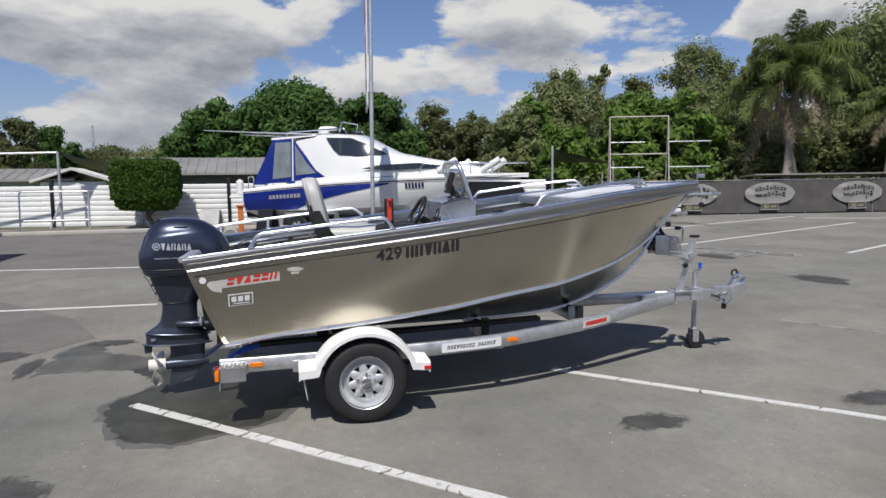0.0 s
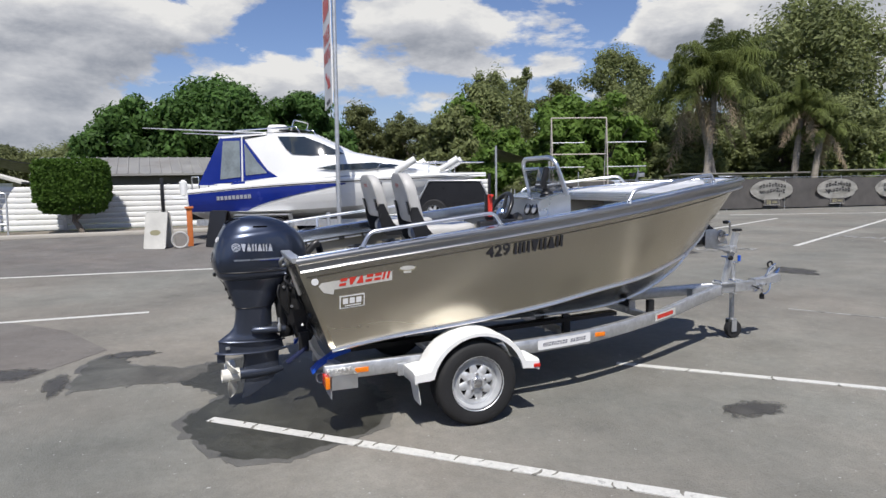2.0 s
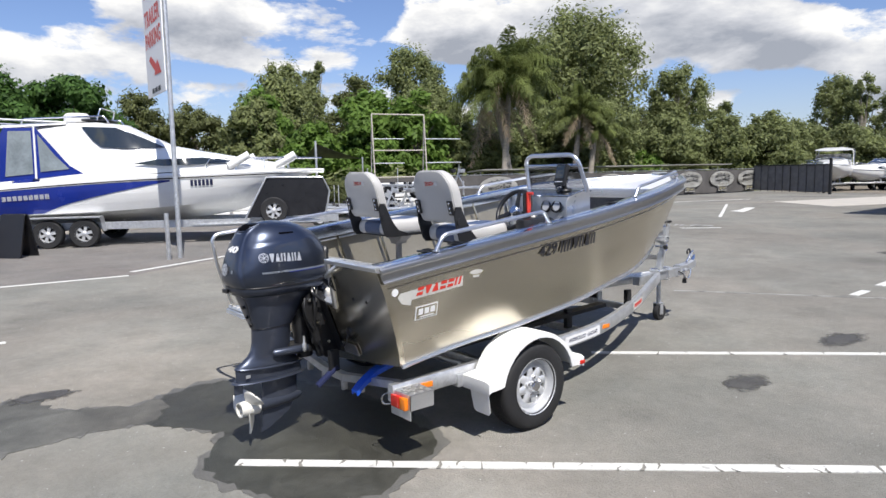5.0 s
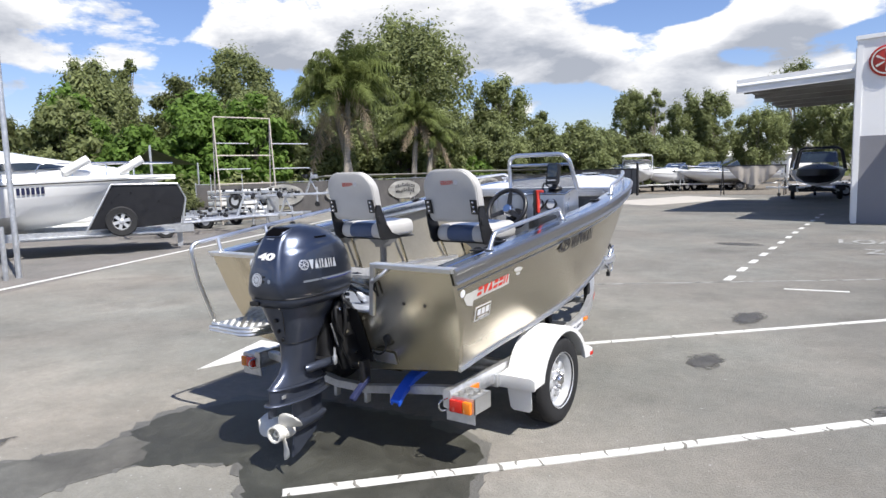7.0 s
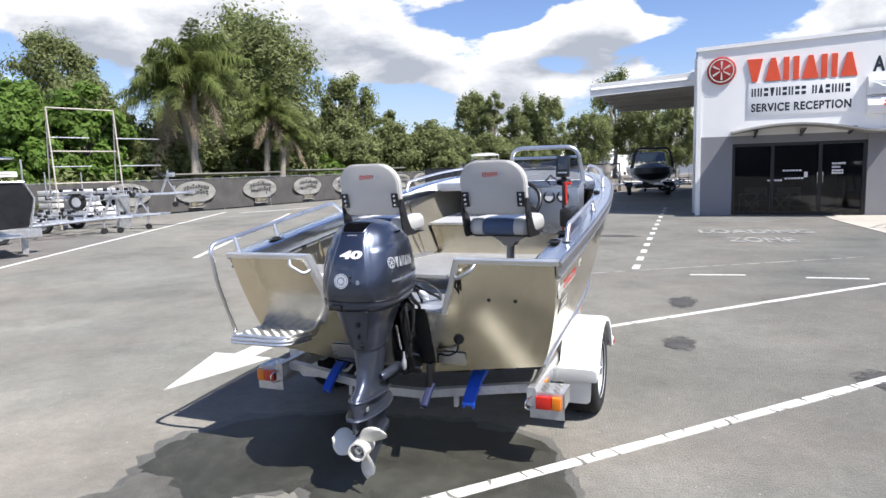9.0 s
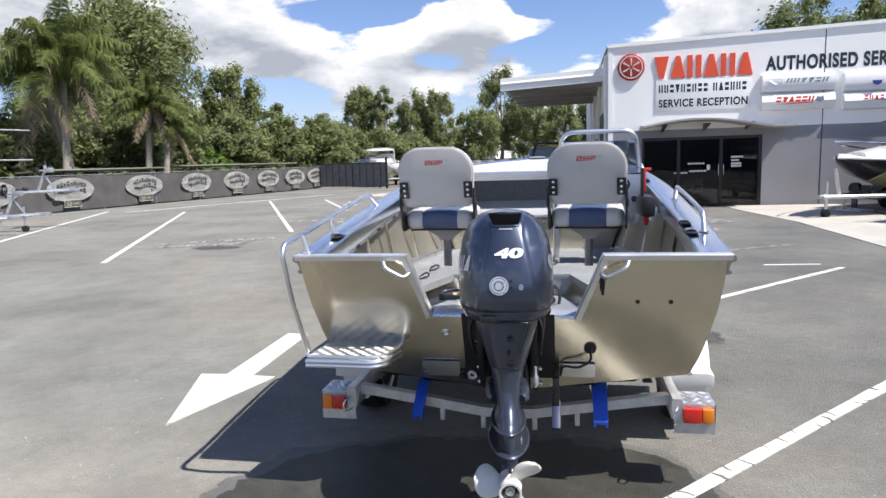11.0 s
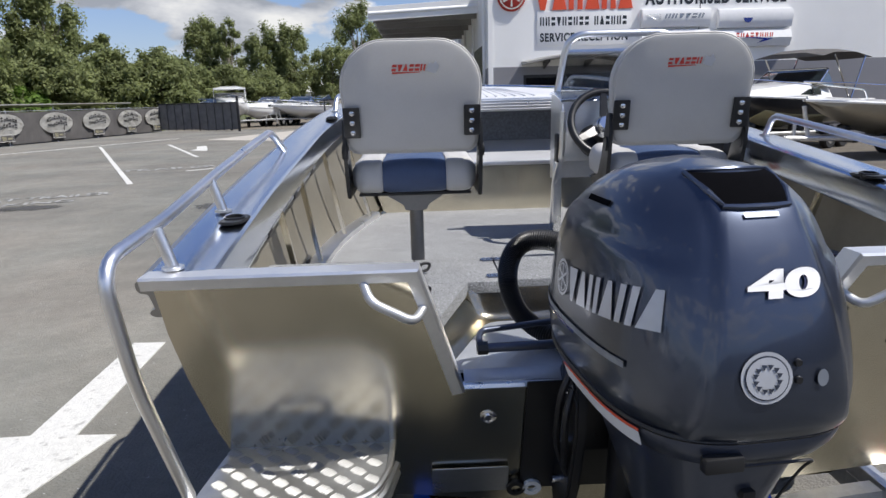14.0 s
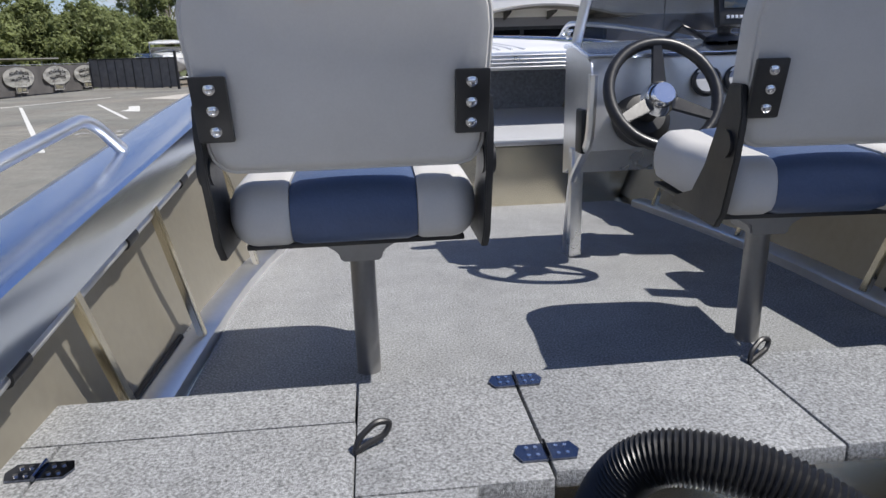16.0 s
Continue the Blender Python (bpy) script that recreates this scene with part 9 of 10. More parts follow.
bm = bars(B(), 3, org + sx * 0.5 + su * 0.06, sx, su, (0, 0, 0), 0.9, 0.10)
part("small_print", bm, M_INK, SGN)
bm = bars(B(), 1, org + sx * 0.2 + su * 2.1, sx, su, (0, 0, 0), 1.3, 0.5, 0)
part("upper_panel", bm, M_REDPAINT, SGN)

# ---- large cabin cruiser on its trailer ----
M_VINYL = mat("clear_vinyl", (0.24, 0.28, 0.30), 0.12, var=0.2, scale=3, fine=20, coat=0.6)
CR = thing("cabin_cruiser", (0, 0, 0), "white and blue cabin cruiser with canvas cockpit cover on trailer", "cabin cruiser")
# local space: y from stern 0 to bow 8.3, x to starboard
cs_x = curve_at([0, 2, 4, 6, 7.5, 8.2, 8.6], [1.20, 1.27, 1.25, 1.0, 0.52, 0.22, 0.02])
cs_z = curve_at([0, 2, 4, 6, 8.6], [1.42, 1.58, 1.69, 1.75, 1.79])
cc_x = curve_at([0, 2, 4, 6, 7.2, 7.6], [1.08, 1.12, 1.06, 0.72, 0.22, 0.02])
cc_z = curve_at([0, 2, 4, 6, 7.2, 7.6], [0.82, 0.84, 0.90, 1.06, 1.34, 1.52])
ck_z = curve_at([0, 3, 5, 6.4, 7.2, 7.6], [0.52, 0.52, 0.58, 0.80, 1.16, 1.52])


def cr_at(u, v):
    ys, yc = 8.6 * u, 7.6 * u
    a, b = Vector((cc_x(yc), yc, cc_z(yc))), Vector((cs_x(ys), ys, cs_z(ys)))
    p = a.lerp(b, v)
    p.x += 0.05 * math.sin(math.pi * v) * min(1, p.x)
    return p


rings = []
for i in range(31):
    u = i / 30
    half = [cr_at(u, v) for v in (0, 0.25, 0.27, 0.5, 0.52, 0.75, 1.0)]
    k = Vector((0, 7.6 * u, ck_z(7.6 * u)))
    mid = [k.lerp(half[0], 0.5)]
    full = [Vector((-p.x, p.y, p.z)) for p in reversed(mid + half)] + [k] + mid + half
    rings.append(full)
part("hull", loft(B(), rings), M_GEL, CR, "white moulded hull")


def cr_patch(y0, y1, f0, f1, mt, name, n=14, out=0.012, label="", both=(1,)):
    for s in both:
        bm = B()
        prev = None
        for i in range(n + 1):
            y = y0 + (y1 - y0) * i / n
            row = []
            for k in range(4):
                v = f0(y) + (f1(y) - f0(y)) * k / 3
                p = cr_at(min(1, y / (7.6 + v)), v)
                row.append(bm.verts.new((s * (p.x + out), p.y, p.z)))
            if prev:
                for k in range(3):
                    bm.faces.new((prev[k], row[k], row[k + 1], prev[k + 1]))
            prev = row
        part(name, bm, mt, CR, label)


blue_top = lambda y: 0.86
blue_low = lambda y: 0.02 + 0.80 * max(0, (y - 1.9) / 2.9) ** 0.6
cr_patch(0.05, 4.75, blue_low, blue_top, M_GELBLUE, "hull_flash", 24, 0.012, "blue painted hull flash")
cr_patch(0.05, 8.1, lambda y: 0.885, lambda y: 0.925, M_FRAME, "rubbing_strip", 24, 0.022, "dark rubbing strip")
bm = B()
for i in range(6):
    y = 5.22 + i * 0.092
    q = [cr_at(yy / (7.6 + v), v) for yy, v in ((y, 0.62), (y + 0.066, 0.62), (y + 0.066, 0.82), (y, 0.82))]
    bm.faces.new([bm.verts.new((p.x + 0.02, p.y, p.z)) for p in q])
part("registration_blocks", bm, M_NAVY, CR, "dark blocks on the bow")
bm = B()
for i in range(9):
    y = 0.95 + i * 0.12
    q = [cr_at(yy / (7.6 + v), v) for yy, v in ((y, 0.50), (y + 0.09, 0.50), (y + 0.09, 0.66), (y, 0.66))]
    bm.faces.new([bm.verts.new((p.x + 0.024, p.y, p.z)) for p in q])
part("name_blocks", bm, M_SILVER, CR, "pale blocks of a name")
# deck and cabin top: lofted sections
deck = []
for y, w, z in ((0.0, 1.14, 1.44), (1.0, 1.20, 1.55), (3.0, 1.20, 1.67), (5.0, 1.10, 1.76), (6.4, 0.86, 1.80), (7.6, 0.48, 1.79), (8.55, 0.04, 1.765)):
    deck.append([(-w, y, z - 0.05), (w, y, z - 0.05), (w * 0.96, y, z + 0.03), (0, y, z + 0.07), (-w * 0.96, y, z + 0.03)])
part("deck", loft(B(), deck), M_GEL, CR)
cab = []
for y, w, z0, wt, z1 in ((1.75, 1.08, 1.58, 0.98, 2.94), (2.4, 1.10, 1.64, 0.98, 3.04), (3.0, 1.10, 1.68, 0.94, 3.06), (3.6, 1.10, 1.72, 0.86, 2.98), (4.1, 1.08, 1.76, 0.80, 2.72), (4.7, 1.04, 1.80, 0.78, 2.44), (5.4, 0.96, 1.78, 0.68, 2.30), (6.4, 0.74, 1.80, 0.44, 2.12), (7.5, 0.40, 1.82, 0.20, 1.94)):
    cab.append([(-w, y, z0), (w, y, z0), (w * 0.99, y, z0 + (z1 - z0) * 0.45), (wt, y, z1 - 0.08), (wt * 0.8, y, z1), (0, y, z1 + 0.05), (-wt * 0.8, y, z1), (-wt, y, z1 - 0.08), (-w * 0.99, y, z0 + (z1 - z0) * 0.45)])
part("cabin", loft(B(), cab), M_GEL, CR, "white moulded cabin", 30)


def cab_w(y, z):
    ys = [1.75, 2.4, 3.0, 3.6, 4.1, 4.7, 5.4, 6.4, 7.3]
    w = np.interp(y, ys, [1.08, 1.10, 1.10, 1.10, 1.08, 1.04, 0.96, 0.72, 0.38])
    wt = np.interp(y, ys, [0.98, 0.98, 0.94, 0.86, 0.80, 0.78, 0.68, 0.42, 0.18])
    z0 = np.interp(y, ys, [1.58, 1.64, 1.68, 1.72, 1.76, 1.80, 1.84, 1.90, 1.95])
    z1 = np.interp(y, ys, [2.94, 3.04, 3.06, 2.98, 2.72, 2.44, 2.32, 2.16, 2.05]) - 0.08
    zm = z0 + (z1 + 0.08 - z0) * 0.45
    if z < zm:
        return float(w + (w * 0.99 - w) * (z - z0) / (zm - z0))
    return float(w * 0.99 + (wt - w * 0.99) * (z - zm) / max(0.02, z1 - zm))


def cab_panel(poly, mt, name, out=0.02, label=""):
    for s in (1, -1):
        bm = B()
        a, b = [], []
        for (y, z), (y2, z2) in zip(poly, poly[1:] + poly[:1]):
            for k in range(4):
                p, q = y + (y2 - y) * k / 4, z + (z2 - z) * k / 4
                a.append(bm.verts.new((s * (cab_w(p, q) + out), p, q)))
        bm.faces.new(a)
        bmesh.ops.triangulate(bm, faces=bm.faces)
        part(name, bm, mt, CR, label)


cab_panel([(2.75, 2.94), (3.5, 2.92), (4.0, 2.72), (4.62, 2.42), (3.65, 2.40), (3.2, 2.44), (3.0, 2.60)], M_DARKGLASS, "cabin_window", 0.03, "dark raked cabin window")
cab_panel([(3.9, 2.02), (4.5, 2.12), (5.5, 2.16), (6.4, 2.05), (5.4, 1.98), (4.6, 1.96)], M_DARKGLASS, "port_light", 0.05, "dark slim hull window")
# canvas cockpit enclosure
for s in (1, -1):
    bm = prism(B(), [(0.75, 1.62), (2.75, 1.80), (2.45, 2.0), (1.75, 2.92), (1.05, 2.92)], (s * 1.10, 0, 0), Y, Z, (-s * 0.04, 0, 0))
    part("cockpit_canvas", bm, M_GELBLUE, CR, "blue canvas side curtain")
    for poly in ([(1.02, 1.76), (1.64, 1.82), (1.66, 2.84), (1.16, 2.84)], [(1.80, 1.86), (2.45, 1.92), (2.15, 2.25), (1.80, 2.76)]):
        bm = prism(B(), poly, (s * 1.12, 0, 0), Y, Z, (-s * 0.012, 0, 0))
        part("clear_curtain", bm, M_VINYL, CR, "clear vinyl curtain")
    part("canvas_pole", tube(B(), [(s * 1.13, 1.70, 1.7), (s * 1.08, 1.72, 2.95)], 0.025, 8), M_WHITE, CR)
    part("rear_canvas", prism(B(), [(0.3, 1.6), (0.78, 1.6), (1.1, 2.92), (1.05, 2.94)], (s * 1.05, 0.0, 0), Y, Z, (-s * 0.03, 0, 0)), M_GELBLUE, CR)
part("hard_top", loft(B(), [[(-0.98, y, z), (0.98, y, z), (0.96, y, z + 0.08), (0, y, z + 0.12), (-0.96, y, z + 0.08)] for y, z in ((0.95, 2.92), (1.6, 2.96), (2.4, 3.0))]), M_GEL, CR)
part("radar_dome", lathe(B(), [(0.28, 0.0), (0.30, 0.04), (0.30, 0.16), (0.24, 0.22), (0.0, 0.24)], (0, 2.35, 3.12), Z, 28), M_WHITE, CR, "white radar dome")
part("radar_stand", cyl(B(), (0, 2.35, 3.0), (0, 2.35, 3.13), 0.12, n=14), M_WHITE, CR)
for s in (1, -1):
    part("outrigger", tube(B(), [(s * 0.95, 2.3, 3.05), (s * 1.05, 0.6, 3.15), (s * 1.1, -1.3, 3.28)], [0.03, 0.024, 0.014], 8), M_GALV, CR)
    part("top_rail", tube(B(), bend([(s * 0.7, 1.3, 3.02), (s * 0.7, 1.35, 3.16), (s * 0.7, 3.2, 3.22), (s * 0.7, 3.3, 3.05)], 0.06), 0.02, 8), M_STEEL, CR)
    part("bow_rail", tube(B(), bend([(s * 0.95, 5.6, 1.95), (s * 0.95, 5.7, 2.12), (s * 0.55, 7.3, 2.14), (s * 0.1, 8.5, 2.12)], 0.12), 0.018, 8), M_STEEL, CR)
    for y, w in ((6.3, 0.82), (7.0, 0.6), (7.6, 0.40)):
        part("rail_stanchion", cyl(B(), (s * w, y, 1.80), (s * w * 0.95, y, 2.13), 0.014, n=8), M_STEEL, CR)
    for y in (6.35, 7.5):
        bm = tube(B(), [(s * (cs_x(y) - 0.1), y - 0.22, 1.92), (s * (cs_x(y) - 0.12), y + 0.30, 2.22)], [0.10, 0.10], 12)
        part("fender", bm, M_WHITE, CR, "white fender")
part("rod_rack", tube(B(), bend([(-0.6, 3.0, 3.12), (-0.6, 3.1, 3.42), (0.6, 3.1, 3.42), (0.6, 3.0, 3.12)], 0.08), 0.02, 8), M_STEEL, CR)
part("sun_hatch", bx(-0.5, 0.5, 2.6, 3.2, 3.12, 3.17, 0.02), M_FRAME, CR)
part("swim_platform", bx(-1.05, 1.05, -0.55, 0.02, 1.20, 1.28, 0.03), M_GEL, CR)
part("stern_drive", bx(-0.25, 0.25, -0.5, 0.0, 0.55, 1.1, 0.08), M_BLACK, CR)
for s in (1, -1):
    part("stern_fender", lathe(B(), [(0.03, 0), (0.10, 0.05), (0.11, 0.4), (0.03, 0.47)], (s * 0.9, -0.25, 1.30), Z, 14), M_WHITE, CR)
    part("stern_rail", tube(B(), bend([(s * 0.5, -0.2, 1.4), (s * 0.5, -0.2, 1.85), (s * 1.0, 0.3, 1.85), (s * 1.0, 0.3, 1.5)], 0.06), 0.02, 8), M_STEEL, CR)
# stone guard in front of the bow, and spare wheel
part("stone_guard", prism(B(), [(6.54, 0.60), (7.09, 1.60), (8.48, 1.58), (8.64, 1.25), (8.52, 0.66), (7.6, 0.60)], (1.12, 0, 0), Y, Z, (-0.03, 0, 0)), M_FRAME, CR, "black canvas stone guard")
part("guard_frame", tube(B(), [(1.13, 6.50, 0.55), (1.13, 7.08, 1.62), (1.13, 8.50, 1.60), (1.13, 8.66, 1.25), (1.13, 8.55, 0.60)], 0.025, 8), M_GALV, CR)
def alloy_rim(o, ax, parent):
    o, ax = Vector(o), Vector(ax)
    rim = part("rim", lathe(B(), [(0.205, 0.105), (0.20, 0.095), (0.175, 0.06), (0.17, 0.0), (0.18, 0.04), (0.205, 0.105)], o, ax, 28), M_RIM, parent, "bright alloy rim")
    part("rim_back", lathe(B(), [(0.18, 0.02), (0.0, 0.02)], o, ax, 24), M_BLACK, rim)
    part("rim_hub", lathe(B(), [(0.06, 0.03), (0.06, 0.085), (0.04, 0.10), (0.0, 0.10)], o, ax, 18), M_RIM, rim)
    for k in range(6):
        a = radians(60 * k + 15)
        d, t = Y * math.cos(a) + Z * math.sin(a), Z * math.cos(a) - Y * math.sin(a)
        part("spoke", prism(B(), [(0.04, -0.030), (0.185, -0.042), (0.185, 0.042), (0.04, 0.030)], o + ax * 0.05, d, t, ax * 0.03), M_RIM, rim)


CT = thing("cruiser_trailer", (0, 0, 0), "heavy galvanised tandem trailer under cabin cruiser", "boat trailer")
for s in (1, -1):
    bm = loft(B(), [[(s * x + a, y, z + b) for a, b in ((0.05, 0.09), (-0.05, 0.09), (-0.05, -0.09), (0.05, -0.09))] for x, y, z in ((1.02, 0.2, 0.52), (1.02, 5.0, 0.50), (0.95, 6.4, 0.48), (0.08, 8.9, 0.46))])
    part("rail", bm, M_GALV, CT)
    for y in (1.9, 2.72):
        prof = [(0.19, -0.10), (0.32, -0.11), (0.345, -0.08), (0.345, 0.08), (0.32, 0.11), (0.19, 0.10), (0.185, 0.0), (0.19, -0.10)]
        wh = part("wheel", lathe(B(), prof, (s * 1.22, y, 0.345), X * s, 30), M_RUBBER, CT, "black tyre on alloy rim")
        alloy_rim((s * 1.22, y, 0.345), X * s, wh)
    path = [(1.45, 0.42), (1.5, 0.76), (3.12, 0.76), (3.18, 0.42)]
    bm = loft(B(), [[(s * 1.08, y, z), (s * 1.38, y, z), (s * 1.38, y, z - 0.03), (s * 1.08, y, z - 0.03)] for y, z in path])
    part("mudguard", bm, M_GALV, CT)
SPW = part("spare_wheel", lathe(B(), [(0.19, -0.10), (0.32, -0.11), (0.345, -0.08), (0.345, 0.08), (0.32, 0.11), (0.19, 0.10), (0.185, 0.0), (0.19, -0.10)], (1.24, 7.24, 0.77), X, 30), M_RUBBER, CT, "spare tyre on alloy rim")
alloy_rim((1.24, 7.24, 0.77), X, SPW)
part("spare_bracket", bx(0.5, 1.2, 7.19, 7.29, 0.45, 0.85), M_GALV, CT)
for y in (0.6, 2.2, 4.0, 5.6):
    part("cross_member", bx(-1.0, 1.0, y - 0.04, y + 0.04, 0.40, 0.48), M_GALV, CT)
part("stand", bx(-0.06, 0.06, 8.5, 8.62, 0, 0.5), M_GALV, CT)
part("light_bar", bx(-1.1, 1.1, 5.2, 8.4, 0.44, 0.47), M_GALV, CT)
m = pose(-16.55, -0.30, 0.0, 0, 0, -28.7) @ Matrix.Diagonal((1, 1, 1, 1))
CR.matrix_basis = m
CT.matrix_basis = m

# ---- small things by the cruiser ----
def a_board(x, y, turn, mt, label):
    t = thing("sandwich_board", (0, 0, 0), label, "sign board", "sandwich boards")
    for s in (-1, 1):
        bm = prism(B(), rrect(0.6, 0.95, 0.04), (0, s * 0.02, 0.47), X, Vector((0, -s * 0.22, 1)).normalized(), (0, s * 0.03, 0))
        bmesh.ops.translate(bm, verts=bm.verts, vec=(0, s * 0.11, 0.005))
        part("panel", bm, mt, t)
    part("hinge", cyl(B(), (-0.28, 0, 0.93), (0.28, 0, 0.93), 0.02, n=8), M_BLACK, t)
    t.matrix_basis = pose(x, y, 0, 0, 0, turn)
    return t


ab = a_board(-13.5, -1.55, 62, M_SIGNW, "white plastic sandwich board with oval print")
bm = B()
bm.faces.new([bm.verts.new((a, -0.175 + b * 0.2, 0.42 + b)) for a, b in oval(0.30, 0.14, 18)])
part("oval_print", bm, M_DIRTGRN, ab)
a_board(-13.1, -0.05, 40, M_FRAME, "black sandwich board seen from behind")
OP = thing("orange_post", (-13.75, -0.8, 0), "rusty orange steel bollard post", "post")
part("post", bx(-13.82, -13.68, -0.87, -0.73, 0, 1.02, 0.01), M_ORPOST, OP)
part("cap", bx(-13.86, -13.64, -0.91, -0.69, 1.0, 1.05, 0.01), M_ORPOST, OP)
HR = thing("hose_reel", (-13.3, -1.05, 0), "coiled pale garden hose on the ground", "hose reel")
for k in range(4):
    part("coil", tube(B(), [(-13.3 + 0.02 * k, -1.05 + 0.2 * math.cos(a), 0.22 + 0.2 * math.sin(a)) for a in [2 * math.pi * q / 18 for q in range(18)]], 0.022, 6, True), M_SEAT, HR)

# ---- banner fence with oval signs ----
FA, FB_ = Vector((-20.9, 13.6, 0)), Vector((-16.4, 40.6, 0))
fd = (FB_ - FA).normalized()
fn = Vector((fd.y, -fd.x, 0))
BF = thing("banner_fence", ((FA + FB_) / 2).to_tuple(), "dark shade-cloth fence with steel posts", "fence")
nseg = 9
for i in range(nseg):
    a, b = FA.lerp(FB_, i / nseg), FA.lerp(FB_, (i + 1) / nseg)
    rings = []
    for k in range(9):
        p = a.lerp(b, k / 8) + fn * (0.03 * math.sin(k * 1.7 + i))
        sag = 0.05 * math.sin(math.pi * k / 8)
        rings.append([p + Z * 0.06, p + Z * 0.7 + fn * (0.075 * math.sin(k * 2.1 + i * 2)), p + Z * (1.48 - sag), p + Z * (1.48 - sag) - fn * 0.01, p + Z * 0.7 - fn * 0.01 + fn * (0.075 * math.sin(k * 2.1 + i * 2)), p + Z * 0.06 - fn * 0.01])
    part("cloth_panel", loft(B(), rings), M_SHADECLOTH, BF, "dark grey shade cloth")
for i in range(nseg + 1):
    p = FA.lerp(FB_, i / nseg) - fn * 0.05
    part("post", cyl(B(), p, p + Z * 1.55, 0.03, n=8), M_GALV, BF)
part("top_wire", tube(B(), [FA + Z * 1.49, FB_ + Z * 1.49], 0.012, 6), M_GALV, BF)


def oval_sign(y, w=2.25):
    c = FA.lerp(FB_, (y - FA.y) / (FB_.y - FA.y)) + Z * 0.82 + fn * 0.085
    t = thing("oval_banner_sign", (c.x, c.y, 0.2), "white oval banner sign with dark print on shade cloth", "sign", "oval banner signs")
    r = fd.copy()
    # a slightly rumpled oval of cloth
    bm = B()
    hub = bm.verts.new(c + Z * 0.08 + fn * 0.02)
    rims = []
    for q in (0.5, 1.0):
        rims.append([bm.verts.new(c + Z * 0.08 + r * (a * q) + Z * (b * q) + fn * (0.006 + 0.016 * math.sin(i * 1.1 + y) * q)) for i, (a, b) in enumerate(oval(w, 0.98, 32))])
    for i in range(32):
        j = (i + 1) % 32
        bm.faces.new([hub, rims[0][i], rims[0][j]])
        bm.faces.new([rims[0][i], rims[1][i], rims[1][j], rims[0][j]])
    bmesh.ops.solidify(bm, geom=bm.faces[:], thickness=0.006)
    part("oval", bm, M_SIGNW, t)
    # two arched lines of plain strokes
    front = c + fn * 0.036
    for kinds, x0, width, z0, h in (("vhvhhvvhv", -0.66, 1.42, 0.15, 0.15), ("vhvhvh", -0.28, 1.0, -0.10, 0.15)):
        bm = marks(B(), kinds, lambda u, v: front + r * (x0 + width * u) + Z * (z0 + h * v * (1.0 + 0.25 * math.sin(9 * math.floor(u * len(kinds)))) + 0.10 * math.sin(math.pi * u)), 0.28)
        tagged(part("print", bm, M_INK, t), kind="stuff")
    bm = B()
    for k in range(3):
        bm.faces.new([bm.verts.new(front + r * (a - 0.03 + k * 0.11) + Z * b) for a, b in ((-0.66, 0.06), (-0.60, 0.06), (-0.50, -0.07), (-0.56, -0.07))])
    tagged(part("print", bm, M_INK, t), kind="stuff")
    part("tag", prism(B(), [(-0.42, -0.15), (0.42, -0.15), (0.36, 0.13), (-0.36, 0.13)], c - Z * 0.47, r, Z, fn * 0.030), M_SHADECLOTH, t, "dark strip with number")
    part("tag_frame", tube(B(), [c - Z * 0.47 + fn * 0.032 + r * a + Z * b for a, b in ((-0.42, -0.15), (0.42, -0.15), (0.36, 0.13), (-0.36, 0.13))], 0.012, 5, True), M_SIGNW, t)
    bm = words(B(), "50", c - Z * 0.57 + fn * 0.036 + r * -0.28, r, Z, (0, 0, 0), 0.24, 0.18)
    bars(bm, 4, c - Z * 0.53 + fn * 0.036 + r * 0.04, r, Z, (0, 0, 0), 0.26, 0.08)
    part("number", bm, M_DIRTGRN, t)


for y in (17.5, 20.9, 24.8, 28.3, 31.5, 34.5, 37.4, 40.0):
    oval_sign(y)
# bright roofs of yard racks behind the fence
for x0, y0, x1, y1, zt in ((-22.4, 22.0, -20.9, 29.0, 1.62), (-21.5, 30.5, -19.0, 42.0, 1.70)):
    t = thing("yard_rack", ((x0 + x1) / 2, (y0 + y1) / 2, 0), "low pale metal storage rack roof behind fence", "rack")
    part("roof", prism(B(), [(0, 0), (1.2, 0.1), (1.2, 0.16), (0, 0.06)], (x0 - 0.8, y0, zt - 0.02), X, Z, Vector((x1 - x0, y1 - y0, 0))), M_ROOFT, t)
    for q in (0.05, 0.5, 0.95):
        part("leg", cyl(B(), (x0 + (x1 - x0) * q - 0.2, y0 + (y1 - y0) * q, 0), (x0 + (x1 - x0) * q - 0.2, y0 + (y1 - y0) * q, zt), 0.04, n=8), M_GALV, t)
M_MESH = mat("dark_gate_mesh", (0.19, 0.185, 0.18), 0.8, var=0.25, scale=3, fine=90, bump=0.2)
GT = thing("yard_gate", (-13.4, 39.4, 0), "dark mesh yard gate on steel frame", "gate")
for i in range(2):
    a, b = Vector((-16.3 + i * 2.75, 40.4 - i * 1.2, 0)), Vector((-13.6 + i * 2.75, 39.25 - i * 1.2, 0))
    part("mesh_panel", prism(B(), [(0, 0.12), (1, 0.12), (1, 1.62), (0, 1.62)], a, b - a, Z, (0, 0.02, 0)), M_MESH, GT)
    for k in range(6):
        p = a.lerp(b, k / 5)
        part("bar", cyl(B(), p + Vector((0, -0.03, 0.05)), p + Vector((0, -0.03, 1.66)), 0.018, n=8), M_SHADECLOTH, GT)
    part("rail", cyl(B(), a + Vector((0, -0.03, 1.65)), b + Vector((0, -0.03, 1.65)), 0.03, n=8), M_FRAME, GT)
part("post", bx(-10.95, -10.83, 37.85, 37.97, 0, 2.0), M_FRAME, GT)

